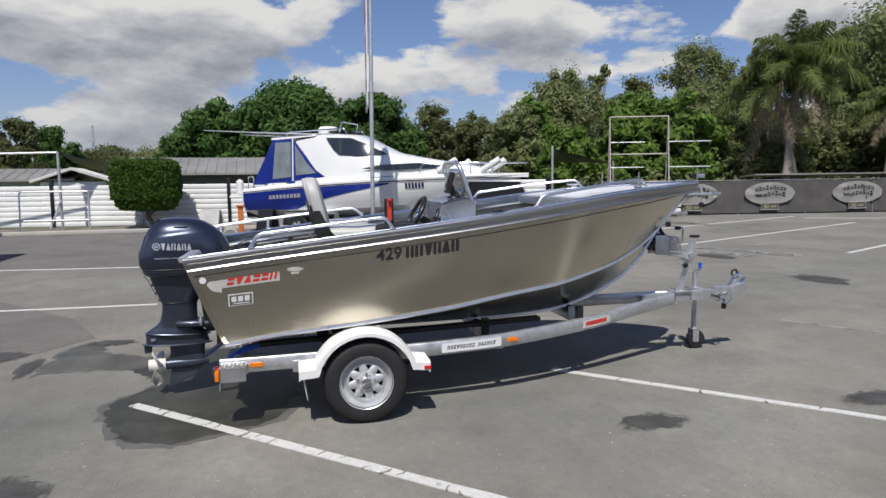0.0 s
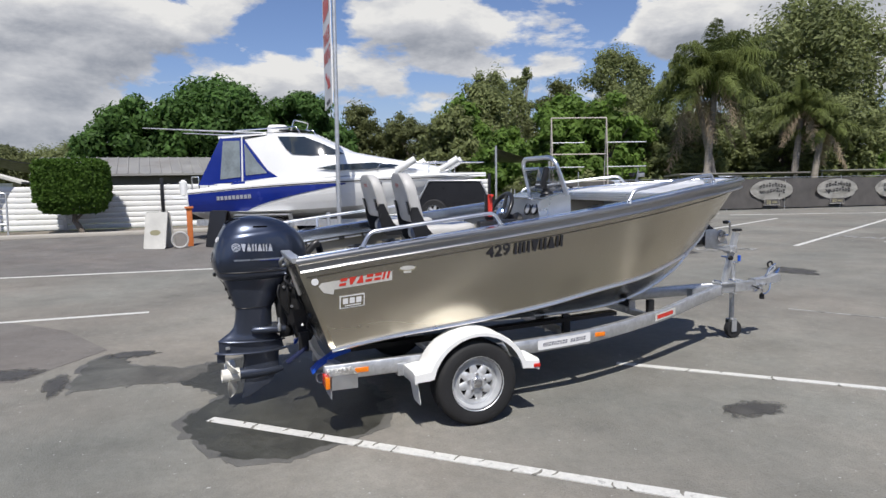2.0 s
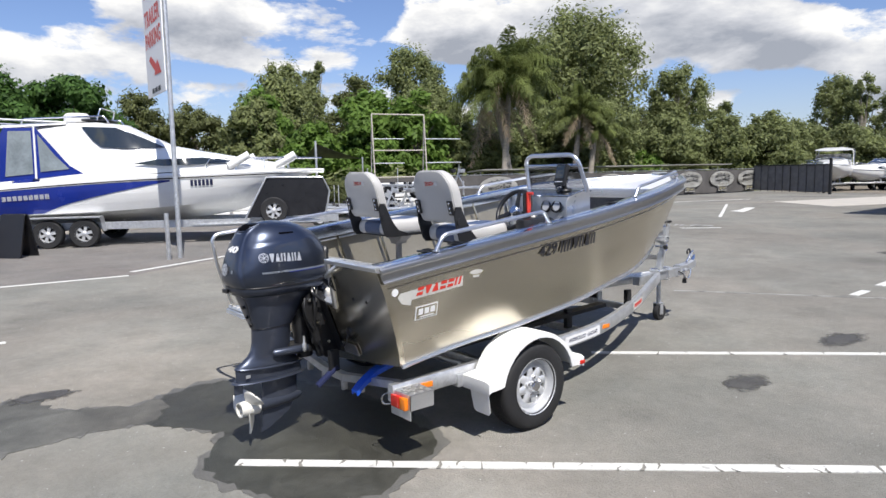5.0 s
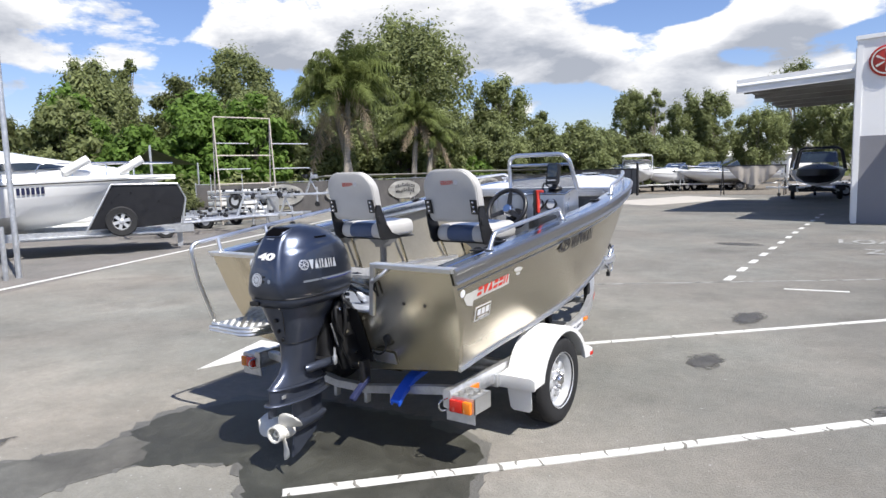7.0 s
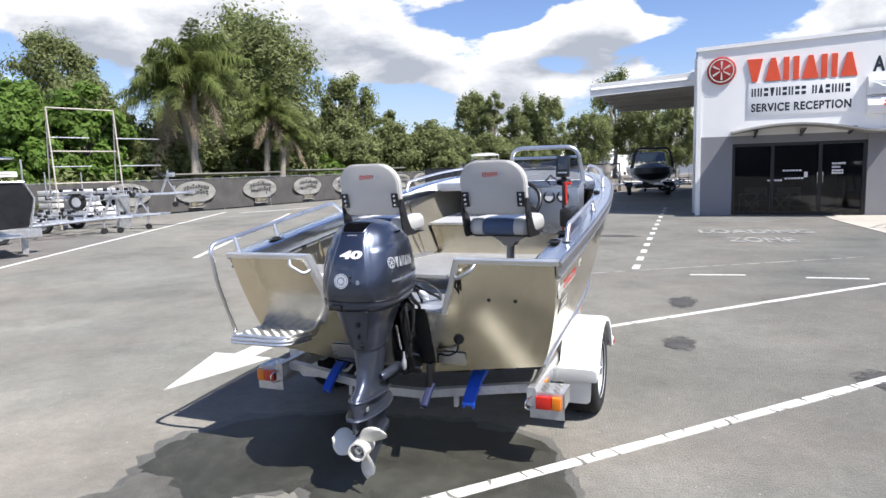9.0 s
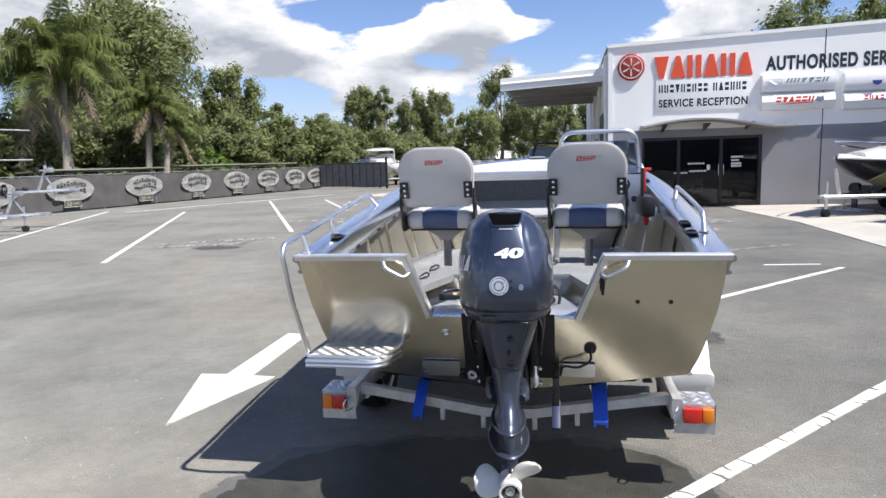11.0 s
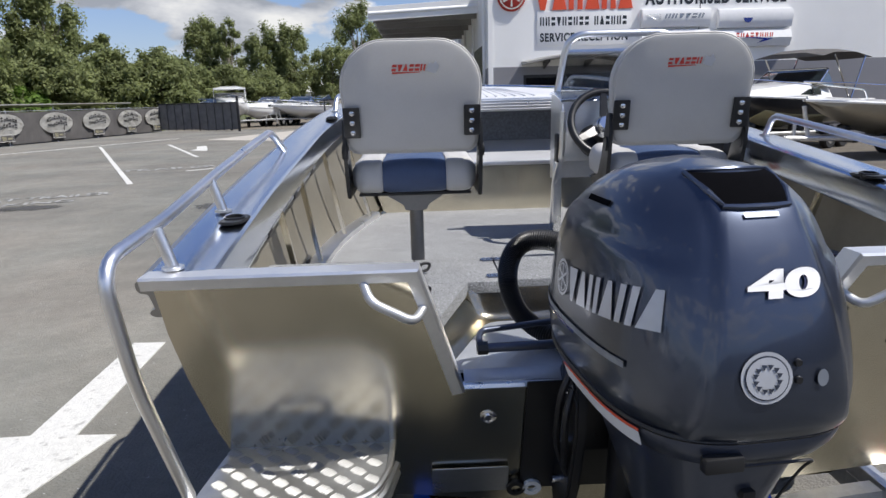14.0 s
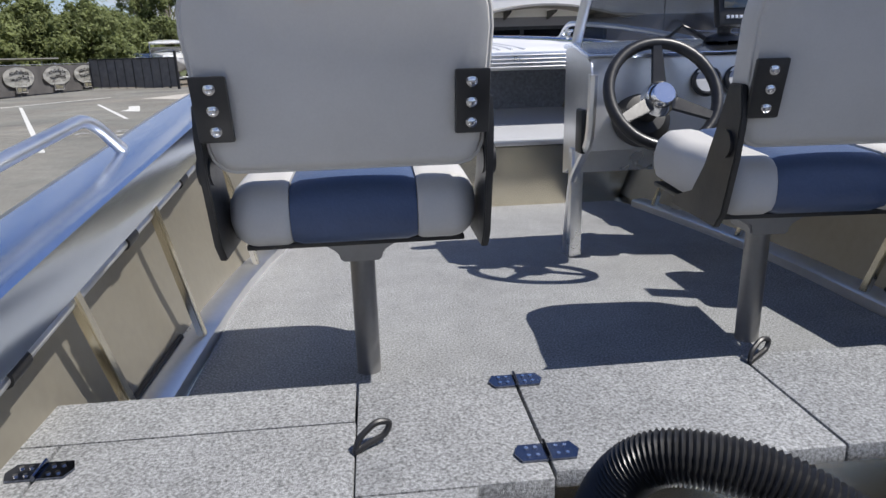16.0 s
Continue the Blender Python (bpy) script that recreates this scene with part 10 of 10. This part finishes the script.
# ---- shade sail and low shrub beyond the bow ----
SL = thing("shade_sail", (-19.1, 10.6, 0), "dark shade sail stretched from a steel post", "shade sail")
part("post", cyl(B(), (-19.1, 10.6, 0), (-19.1, 10.6, 2.95), 0.045, n=10), M_GALV, SL)
part("post", cyl(B(), (-22.95, 15.15, 0), (-22.95, 15.15, 2.45), 0.04, n=10), M_GALV, SL)
SC = [Vector((-19.15, 10.65, 2.85)), Vector((-22.9, 15.1, 2.36)), Vector((-23.6, 12.4, 2.45))]
rings = []
for i in range(13):
    a, b = SC[0].lerp(SC[1], i / 12), SC[0].lerp(SC[2], i / 12)
    row = [a.lerp(b, k / 6) - Z * (0.16 * math.sin(math.pi * i / 12) * math.sin(math.pi * (k + 0.6) / 7.2)) for k in range(7)]
    rings.append(row + [p - Z * 0.012 for p in reversed(row)])
part("sail", loft(B(), rings), M_FRAME, SL, "sagging dark shade cloth", 60)
tree(-18.7, 11.3, 1.48, 1.0, L_OLIVE, 77, "low dull green shrub beside the trailers", 0.04, 60, 120, 0.06, name="shrub", cat="shrub", trunk_r=0.05)

# ---- tall rack and empty trailers beside the banner fence ----
GF = thing("display_frame", (-17.6, 13.5, 0), "tall pale steel rack frame with side arms", "rack")
P = [Vector((-17.95, 12.45, 0)), Vector((-17.35, 14.55, 0))]
ga = (P[1] - P[0]).normalized()
gb = Vector((ga.y, -ga.x, 0))
for p in P:
    for q in (-0.35, 0.35):
        part("upright", tube(B(), [p + gb * q, p + Z * 3.95], 0.024, 8), M_CANVAS, GF)
    for z in (1.3, 2.4, 3.2):
        part("rung", tube(B(), [p + gb * -0.35 * (1 - z / 4) + Z * z, p + gb * 0.35 * (1 - z / 4) + Z * z], 0.016, 6), M_CANVAS, GF)
for z in (3.95, 2.55, 1.5):
    part("beam", tube(B(), [P[0] + Z * z, P[1] + Z * z], 0.024, 8), M_CANVAS, GF)
for z in (2.05, 3.0):
    part("arm", tube(B(), [P[1] + Z * z, P[1] + Z * z + ga * 1.6], 0.022, 8), M_GALV, GF)
    part("arm", tube(B(), [P[0] + Z * z, P[0] + Z * z + ga * 1.3], 0.018, 8), M_GALV, GF)


def empty_trailer(x, y, z, turn, tip=0.0, label="galvanised empty boat trailer"):
    t = thing("boat_trailer", (0, 0, 0), label, "boat trailer", "empty boat trailers")
    for s in (-1, 1):
        part("rail", tube(B(), [(s * 0.75, 0, 0.42), (s * 0.72, 2.0, 0.42), (s * 0.05, 4.3, 0.46)], 0.045, 6), M_GALV, t)
        wh = part("wheel", lathe(B(), [(0.16, -0.07), (0.25, -0.075), (0.27, -0.05), (0.27, 0.05), (0.25, 0.075), (0.16, 0.07), (0.155, 0), (0.16, -0.07)], (s * 0.9, 1.1, 0.27), X, 24), M_RUBBER, t)
        part("rim", lathe(B(), [(0.165, 0.06), (0.14, 0.03), (0.05, 0.04), (0.0, 0.05)], (s * 0.9, 1.1, 0.27), X * s, 20), M_RIM, wh)
        part("guard", bx(s * 0.9 - 0.12, s * 0.9 + 0.12, 0.7, 1.5, 0.58, 0.62, 0.015), M_GALV, t)
        part("bunk", bx(s * 0.4 - 0.05, s * 0.4 + 0.05, 0, 2.2, 0.52, 0.58, 0.01), M_GALV, t)
    for yy in (0.2, 1.1, 2.2, 3.2):
        w = 0.72 if yy < 2.3 else 0.38
        part("cross_member", bx(-w, w, yy - 0.03, yy + 0.03, 0.40, 0.46), M_GALV, t)
    part("winch_post", tube(B(), [(0, 3.45, 0.45), (0, 3.7, 1.05), (0, 3.72, 1.22)], 0.04, 8), M_GALV, t)
    part("winch_brace", tube(B(), [(0, 3.95, 0.46), (0, 3.66, 0.95)], 0.022, 6), M_GALV, t)
    part("bow_block", prism(B(), [(-0.13, 0.10), (-0.02, 0.0), (0.02, 0.0), (0.13, 0.10), (0.13, 0.16), (0, 0.05), (-0.13, 0.16)], (0, 3.40, 1.0), X, Z, (0, 0.10, 0)), M_BLACK, t)
    winch = part("winch", bx(-0.09, 0.09, 3.72, 3.92, 1.00, 1.14, 0.012), M_GALV, t)
    part("winch_drum", cyl(B(), (-0.07, 3.83, 1.13), (0.07, 3.83, 1.13), 0.06, n=14), M_BLACK, winch)
    part("crank", tube(B(), bend([(0.09, 3.83, 1.12), (0.15, 3.83, 1.12), (0.16, 3.80, 1.34), (0.26, 3.80, 1.34)], 0.02), 0.011, 6), M_STEEL, winch)
    part("axle", cyl(B(), (-0.82, 1.1, 0.27), (0.82, 1.1, 0.27), 0.026, n=8), M_GALV, t)
    for s in (-1, 1):
        part("leaf_spring", tube(B(), [(s * 0.66, 0.65, 0.38), (s * 0.66, 1.1, 0.29), (s * 0.66, 1.55, 0.38)], 0.022, 6), M_GALV, t)
        for yy in (0.25, 0.95, 1.75, 2.4):
            w = s * (0.42 if yy < 2 else 0.30)
            arm = part("roller_arm", tube(B(), [(w, yy, 0.44), (w * 0.92, yy, 0.60)], 0.016, 6), M_GALV, t)
            part("roller", lathe(B(), [(0.0, -0.05), (0.05, -0.045), (0.042, 0.0), (0.05, 0.045), (0.0, 0.05)], (w * 0.92, yy, 0.64), Y, 12), M_BLACK, arm)
        part("guide_post", tube(B(), bend([(s * 0.78, 0.15, 0.42), (s * 0.98, 0.15, 0.46), (s * 0.98, 0.15, 1.25)], 0.06), 0.020, 8), M_GALV, t)
        lamp = part("lamp_plate", bx(s * 0.62 - 0.16, s * 0.62 + 0.16, -0.05, -0.035, 0.36, 0.48, 0.006), M_BLACK, t)
        part("lens", bx(s * 0.62 - 0.14, s * 0.62 + 0.14, -0.07, -0.05, 0.375, 0.465, 0.006), M_RED, lamp, "red lamp lens")
    for yy in (0.35, 1.3, 2.3, 3.1):
        part("keel_roller", lathe(B(), [(0.0, -0.10), (0.06, -0.09), (0.035, 0.0), (0.06, 0.09), (0.0, 0.10)], (0, yy, 0.52), X, 14), M_BLACK, t)
    part("jockey_stem", cyl(B(), (0.1, 3.95, 0.08), (0.1, 3.95, 0.7), 0.03, n=10), M_GALV, t)
    part("jockey_wheel", cyl(B(), (0.06, 3.95, 0.09), (0.14, 3.95, 0.09), 0.09, n=16), M_RUBBER, t)
    part("coupling", bx(-0.05, 0.05, 4.2, 4.6, 0.42, 0.52, 0.015), M_GALV, t)
    t.matrix_basis = pose(x, y, z, tip, 0, turn)
    return t


empty_trailer(-18.2, 11.6, 0, -70)
empty_trailer(-16.2, 7.7, 0, -22, 0, "galvanised empty boat trailer with tall winch post")
empty_trailer(-17.9, 9.9, 0, -62, 0, "galvanised empty boat trailer with winch post")
empty_trailer(-18.3, 13.0, 0.62, -72, 0, "galvanised boat trailer stacked on a stand")
ST = thing("trailer_stand", (-17.0, 13.3, 0), "steel trestle under stacked trailer", "trestle")
for dx in (-1.0, 1.3):
    part("trestle_leg", bx(-17.3 + dx - 0.04, -17.3 + dx + 0.04, 13.1, 13.6, 0, 1.05), M_GALV, ST)
part("trestle_beam", bx(-18.35, -15.95, 13.3, 13.4, 1.0, 1.06), M_GALV, ST)
WS = thing("sheet_stack", (-19.6, 15.2, 0), "stack of white metal sheets behind trailers", "sheet stack")
for k in range(5):
    part("sheet", bx(-20.2, -19.3, 13.6, 16.4, 0.2 + k * 0.22, 0.36 + k * 0.22, 0.02), M_SHEET, WS)
part("base", bx(-20.1, -19.4, 13.7, 16.3, 0, 0.2), M_BARK, WS)


# ---- other boats ----
def simple_boat(name, L, beam, z0, z1, label, hull, lower=None, cabin=True, screen=True, bimini=None, trailer=True, cat="boat", top=1.42):
    """A trailer boat in local space: stern at y 0, bow at y L."""
    t = thing(name, (0, 0, 0), label, cat)
    hx = curve_at([0, 0.3 * L, 0.6 * L, 0.85 * L, L], [beam * 0.46, beam * 0.5, beam * 0.46, beam * 0.26, 0.02])
    rings = []
    for i in range(19):
        y = L * i / 18
        w = hx(y)
        zs = z1 + 0.22 * (y / L) ** 2
        kz = z0 + (zs - z0) * max(0, (y / L - 0.6) / 0.4) ** 2.2 * 0.98
        cz = kz + (zs - kz) * 0.42
        rings.append([(-w, y, zs), (-w * 0.98, y, cz + (zs - cz) * 0.5), (-w * 0.86, y - 0.02 * L * i / 18, cz), (0, y - 0.05 * L * i / 18, kz), (w * 0.86, y - 0.02 * L * i / 18, cz), (w * 0.98, y, cz + (zs - cz) * 0.5), (w, y, zs), (w * 0.9, y, zs + 0.05), (-w * 0.9, y, zs + 0.05)])
    part("hull", loft(B(), rings), hull, t)
    if lower:
        part("bottom_paint", loft(B(), [[(p[0] * 1.012 + (0.004 if p[0] > 0 else -0.004), p[1], p[2] - 0.012 * (q != 0) * (q != 4)) for q, p in enumerate([tuple(Vector(r[2]).lerp(Vector(r[1]), 0.15))] + r[2:5] + [tuple(Vector(r[4]).lerp(Vector(r[5]), 0.15))])] for r in rings[:16]]), lower, t, "olive lower hull")
    dk = [[(-hx(y) * 0.94, y, z1 + 0.22 * (y / L) ** 2 + 0.04), (hx(y) * 0.94, y, z1 + 0.22 * (y / L) ** 2 + 0.04), (0, y, z1 + 0.22 * (y / L) ** 2 + 0.12)] for y in [L * 0.35, L * 0.5, L * 0.7, L * 0.9, L * 0.99]]
    part("deck", loft(B(), dk), M_GEL, t)
    for s in (-1, 1):
        part("rubbing_strip", tube(B(), [(s * (hx(L * i / 12) + 0.01), L * i / 12, z1 + 0.22 * (i / 12) ** 2 + 0.02) for i in range(13)], 0.03, 6), M_GEL, t)
        part("bow_rail", tube(B(), bend([(s * hx(L * 0.55) * 0.9, L * 0.55, z1 + 0.1), (s * hx(L * 0.58) * 0.9, L * 0.58, z1 + 0.42), (s * hx(L * 0.85), L * 0.85, z1 + 0.55), (0, L * 1.01, z1 + 0.62)], 0.1), 0.018, 6), M_STEEL, t)
    if cabin:
        cb = []
        for y, w, h in ((0.36, 0.42, 0.30), (0.45, 0.42, 0.42), (0.55, 0.40, 0.42), (0.70, 0.30, 0.30), (0.88, 0.14, 0.16)):
            zb = z1 + 0.22 * y * y
            cb.append([(-w * beam, y * L, zb), (w * beam, y * L, zb), (w * beam * 0.8, y * L, zb + h), (0, y * L, zb + h + 0.05), (-w * beam * 0.8, y * L, zb + h)])
        part("cuddy", loft(B(), cb), M_GEL, t)
        for s in (-1, 1):
            part("port_light", prism(B(), [(0.48, 0.12), (0.66, 0.14), (0.60, 0.26), (0.50, 0.30)], (s * 0.415 * beam, 0, z1 + 0.06), Y * L, Z, (-s * 0.012, 0, 0)), M_DARKGLASS, t)
    if screen:
        bm = loft(B(), [[(s * beam * 0.40, L * 0.36, z1 + 0.35), (s * beam * 0.36, L * 0.40, z1 + 0.80), (s * beam * 0.36, L * 0.41, z1 + 0.80), (s * beam * 0.40, L * 0.52, z1 + 0.42)] for s in (-1, -0.5, 0, 0.5, 1)])
        part("windscreen", bm, M_DARKGLASS, t)
        part("screen_frame", tube(B(), bend([(-beam * 0.41, L * 0.52, z1 + 0.4), (-beam * 0.37, L * 0.40, z1 + 0.82), (beam * 0.37, L * 0.40, z1 + 0.82), (beam * 0.41, L * 0.52, z1 + 0.4)], 0.1), 0.022, 6), M_STEEL, t)
    if bimini:
        part("bimini", loft(B(), [[(-beam * 0.42, L * y, z1 + h + top), (-beam * 0.2, L * y, z1 + h + top + 0.1), (beam * 0.2, L * y, z1 + h + top + 0.1), (beam * 0.42, L * y, z1 + h + top), (0, L * y, z1 + h + top - 0.02)] for y, h in ((0.02, -0.04), (0.2, 0.08), (0.40, 0.06), (0.50, -0.04))]), bimini, t, "canvas bimini top")
        for s in (-1, 1):
            for y0, y1 in ((0.22, 0.10), (0.22, 0.40)):
                part("bimini_bow", tube(B(), [(s * beam * 0.43, L * y0, z1), (s * beam * 0.42, L * y1, z1 + top)], 0.02, 6), M_STEEL, t)
    if trailer:
        for s in (-1, 1):
            part("trailer_rail", tube(B(), [(s * 0.8, 0.1, 0.45), (s * 0.78, L * 0.55, 0.45), (s * 0.05, L * 1.08, 0.5)], 0.05, 6), M_GALV, t)
            for y in (L * 0.28, L * 0.28 + 0.7):
                w = part("wheel", lathe(B(), [(0.16, -0.08), (0.27, -0.085), (0.30, -0.05), (0.30, 0.05), (0.27, 0.085), (0.16, 0.08), (0.155, 0), (0.16, -0.08)], (s * beam * 0.44, y, 0.30), X, 22), M_RUBBER, t)
                part("rim", lathe(B(), [(0.17, 0.07), (0.14, 0.04), (0.05, 0.05), (0.0, 0.06)], (s * beam * 0.44, y, 0.30), X * s, 18), M_STEEL, w)
        for s in (-1, 1):
            part("mudguard", loft(B(), [[(s * beam * 0.38, y, z), (s * beam * 0.52, y, z), (s * beam * 0.52, y, z - 0.03), (s * beam * 0.38, y, z - 0.03)] for y, z in ((L * 0.28 - 0.42, 0.45), (L * 0.28 - 0.36, 0.66), (L * 0.28 + 1.06, 0.66), (L * 0.28 + 1.12, 0.45))]), M_FRAME, t)
        for y in (0.15, 0.4, 0.62, 0.8):
            part("cross_member", bx(-0.75 * (1 if y < 0.6 else 0.5), 0.75 * (1 if y < 0.6 else 0.5), L * y - 0.05, L * y + 0.05, 0.38, 0.48), M_FRAME, t)
            part("keel_roller", bx(-0.10, 0.10, L * y - 0.06, L * y + 0.06, 0.46, 0.60 if y < 0.6 else 0.72, 0.02), M_BLACK, t)
        part("jockey_stem", cyl(B(), (0.12, L * 1.02, 0.08), (0.12, L * 1.02, 0.85), 0.035, n=10), M_GALV, t)
        part("jockey_wheel", cyl(B(), (0.06, L * 1.02, 0.10), (0.18, L * 1.02, 0.10), 0.10, n=16), M_RUBBER, t)
        part("winch_post", tube(B(), [(0, L * 0.97, 0.5), (0, L * 1.0, 1.15)], 0.045, 8), M_GALV, t)
    return t


b1 = simple_boat("trailer_boat", 5.6, 2.1, 0.60, 1.17, "dark-hulled cabin boat with grey bimini on trailer", M_FRAME, M_DIRTGRN, cabin=True, bimini=M_SHADECLOTH, top=1.15)
b1.matrix_basis = pose(11.25, 17.25, 0, 0, 0, 123.5)
# this hull's shade is put into its dark aluminium colour
b2 = simple_boat("trailer_boat", 4.8, 2.0, 0.5, 1.03, "bare aluminium runabout with shade-darkened hull on trailer beside cabin boat", M_SHADEALU, cabin=False, screen=False)
b2.matrix_basis = pose(12.4, 12.95, 0, 0, 0, 95)
b3 = simple_boat("trailer_boat", 6.5, 2.4, 0.6, 1.45, "white cabin boat behind the dark yard gate", M_GEL, cabin=True, bimini=M_GEL, top=1.1)
b3.matrix_basis = pose(-13.6, 46.2, 0, 0, 0, 196)
b4 = simple_boat("trailer_boat", 6.8, 2.4, 0.5, 1.2, "white open boat parked in the yard", M_GEL, cabin=False, screen=True)
b4.matrix_basis = pose(-4.6, 47.5, 0, 0, 0, 118)
b5 = simple_boat("trailer_boat", 5.6, 2.2, 0.6, 1.35, "white runabout with black engine cover under awning", M_GEL, cabin=False, screen=True, bimini=None)
b5.matrix_basis = pose(-0.4, 31.0, 0, 0, 0, 8)
bm = lathe(B(), [(0.0, 0.0), (0.55, 0.08), (0.85, 0.35), (0.8, 0.62), (0.45, 0.80), (0.0, 0.86)], (-0.35, 30.2, 0.80), Z, 16)
solid("engine_cover", bm, M_FRAME, "black fabric cover over a boat's engine", "boat cover")
TARCH = thing("tow_arch", (-0.4, 31.5, 1.3), "dark tube arch over white runabout", "boat arch")
for y in (31.2, 32.0):
    part("hoop", tube(B(), bend([(-1.4, y, 1.3), (-1.2, y, 2.35), (0.4, y, 2.35), (0.6, y, 1.3)], 0.25), 0.05, 8), M_FRAME, TARCH)
b6 = simple_boat("trailer_boat", 5.4, 2.1, 0.55, 1.3, "white boat parked by the white fence", M_GEL, cabin=False, screen=False)
b6.matrix_basis = pose(-10.7, -6.0, 0, 0, 0, 183)
for k, (x, y, a) in enumerate(((-9.5, 47.5, 150), (-8.0, 49.5, 160), (-6.2, 51.0, 100), (-16.0, 50.5, 190))):
    bb = simple_boat("trailer_boat", 5.5, 2.1, 0.5, 1.15, "white trailer boat in the storage yard", M_GEL, cabin=k % 2 == 0)
    bb.matrix_basis = pose(x, y, 0, 0, 0, a)
for k, (x, y, a) in enumerate(((7.6, 15.6, 30), (8.9, 14.9, 75))):
    t = thing("engine_on_stand", (0, 0, 0), "dark outboard engine hung on a steel trolley stand", "engine", "engines on stands")
    part("cowling", loft(B(), [[(w * c, d * q, z) for c, q in ((1, -0.6), (0.6, -1), (-0.6, -1), (-1, -0.6), (-1, 0.6), (-0.6, 1), (0.6, 1), (1, 0.6))] for z, w, d in ((0.52, 0.08, 0.12), (0.55, 0.105, 0.155), (0.65, 0.105, 0.15), (0.73, 0.075, 0.11), (0.75, 0.04, 0.06))]), M_BLACK, t)
    part("leg", bx(-0.035, 0.035, -0.06, 0.08, 0.10, 0.52, 0.02), M_LEG, t)
    for s in (-1, 1):
        part("stand_post", tube(B(), [(s * 0.20, 0.22, 0.05), (s * 0.10, 0.10, 0.52)], 0.02, 8), M_GALV, t)
        part("stand_foot", tube(B(), [(s * 0.22, -0.35, 0.04), (s * 0.22, 0.35, 0.04)], 0.022, 8), M_GALV, t)
    part("stand_bar", tube(B(), [(-0.12, 0.09, 0.49), (0.12, 0.09, 0.49)], 0.025, 8), M_BARK, t)
    t.matrix_basis = pose(x, y, 0, 0, 0, a)
# canvas hung over a pipe stand
CV = thing("hung_canvas", (-4.3, 38.0, 0), "pale canvas boat cover draped over pipe stand", "boat cover")
rings = []
for i in range(25):
    t = i / 24
    x = -5.7 + 2.9 * t
    sag = 1.02 * math.sin(math.pi * t)
    y = 37.9 + 0.03 * math.sin(i * 0.9)
    fold = 0.05 * math.sin(i * 1.9) * math.sin(math.pi * t)
    prof = [(0.0, 1.62), (fold * 0.4, 1.60 - sag * 0.3), (fold, 1.58 - sag * 0.65), (fold * 0.6 + 0.03, 1.56 - sag)]
    rings.append([(x, y + o, z) for o, z in prof] + [(x, y + o + 0.02, z) for o, z in reversed(prof)])
part("cloth", loft(B(), rings), M_CANVAS, CV, "pale folded canvas", 70)
part("top_pipe", cyl(B(), (-5.95, 37.92, 1.64), (-2.6, 37.92, 1.64), 0.035, n=8), M_FRAME, CV)
for x in (-5.9, -2.65):
    for q in (-0.4, 0.4):
        part("leg", cyl(B(), (x, 37.92 + q, 0), (x, 37.92, 1.64), 0.03, n=8), M_FRAME, CV)
for k in range(5):
    empty_trailer(1.2 - k * 0.05, 34.0 + 3.0 * k, 0, 100 + 6 * k, 0, "galvanised empty boat trailer in the yard") if k % 2 else None
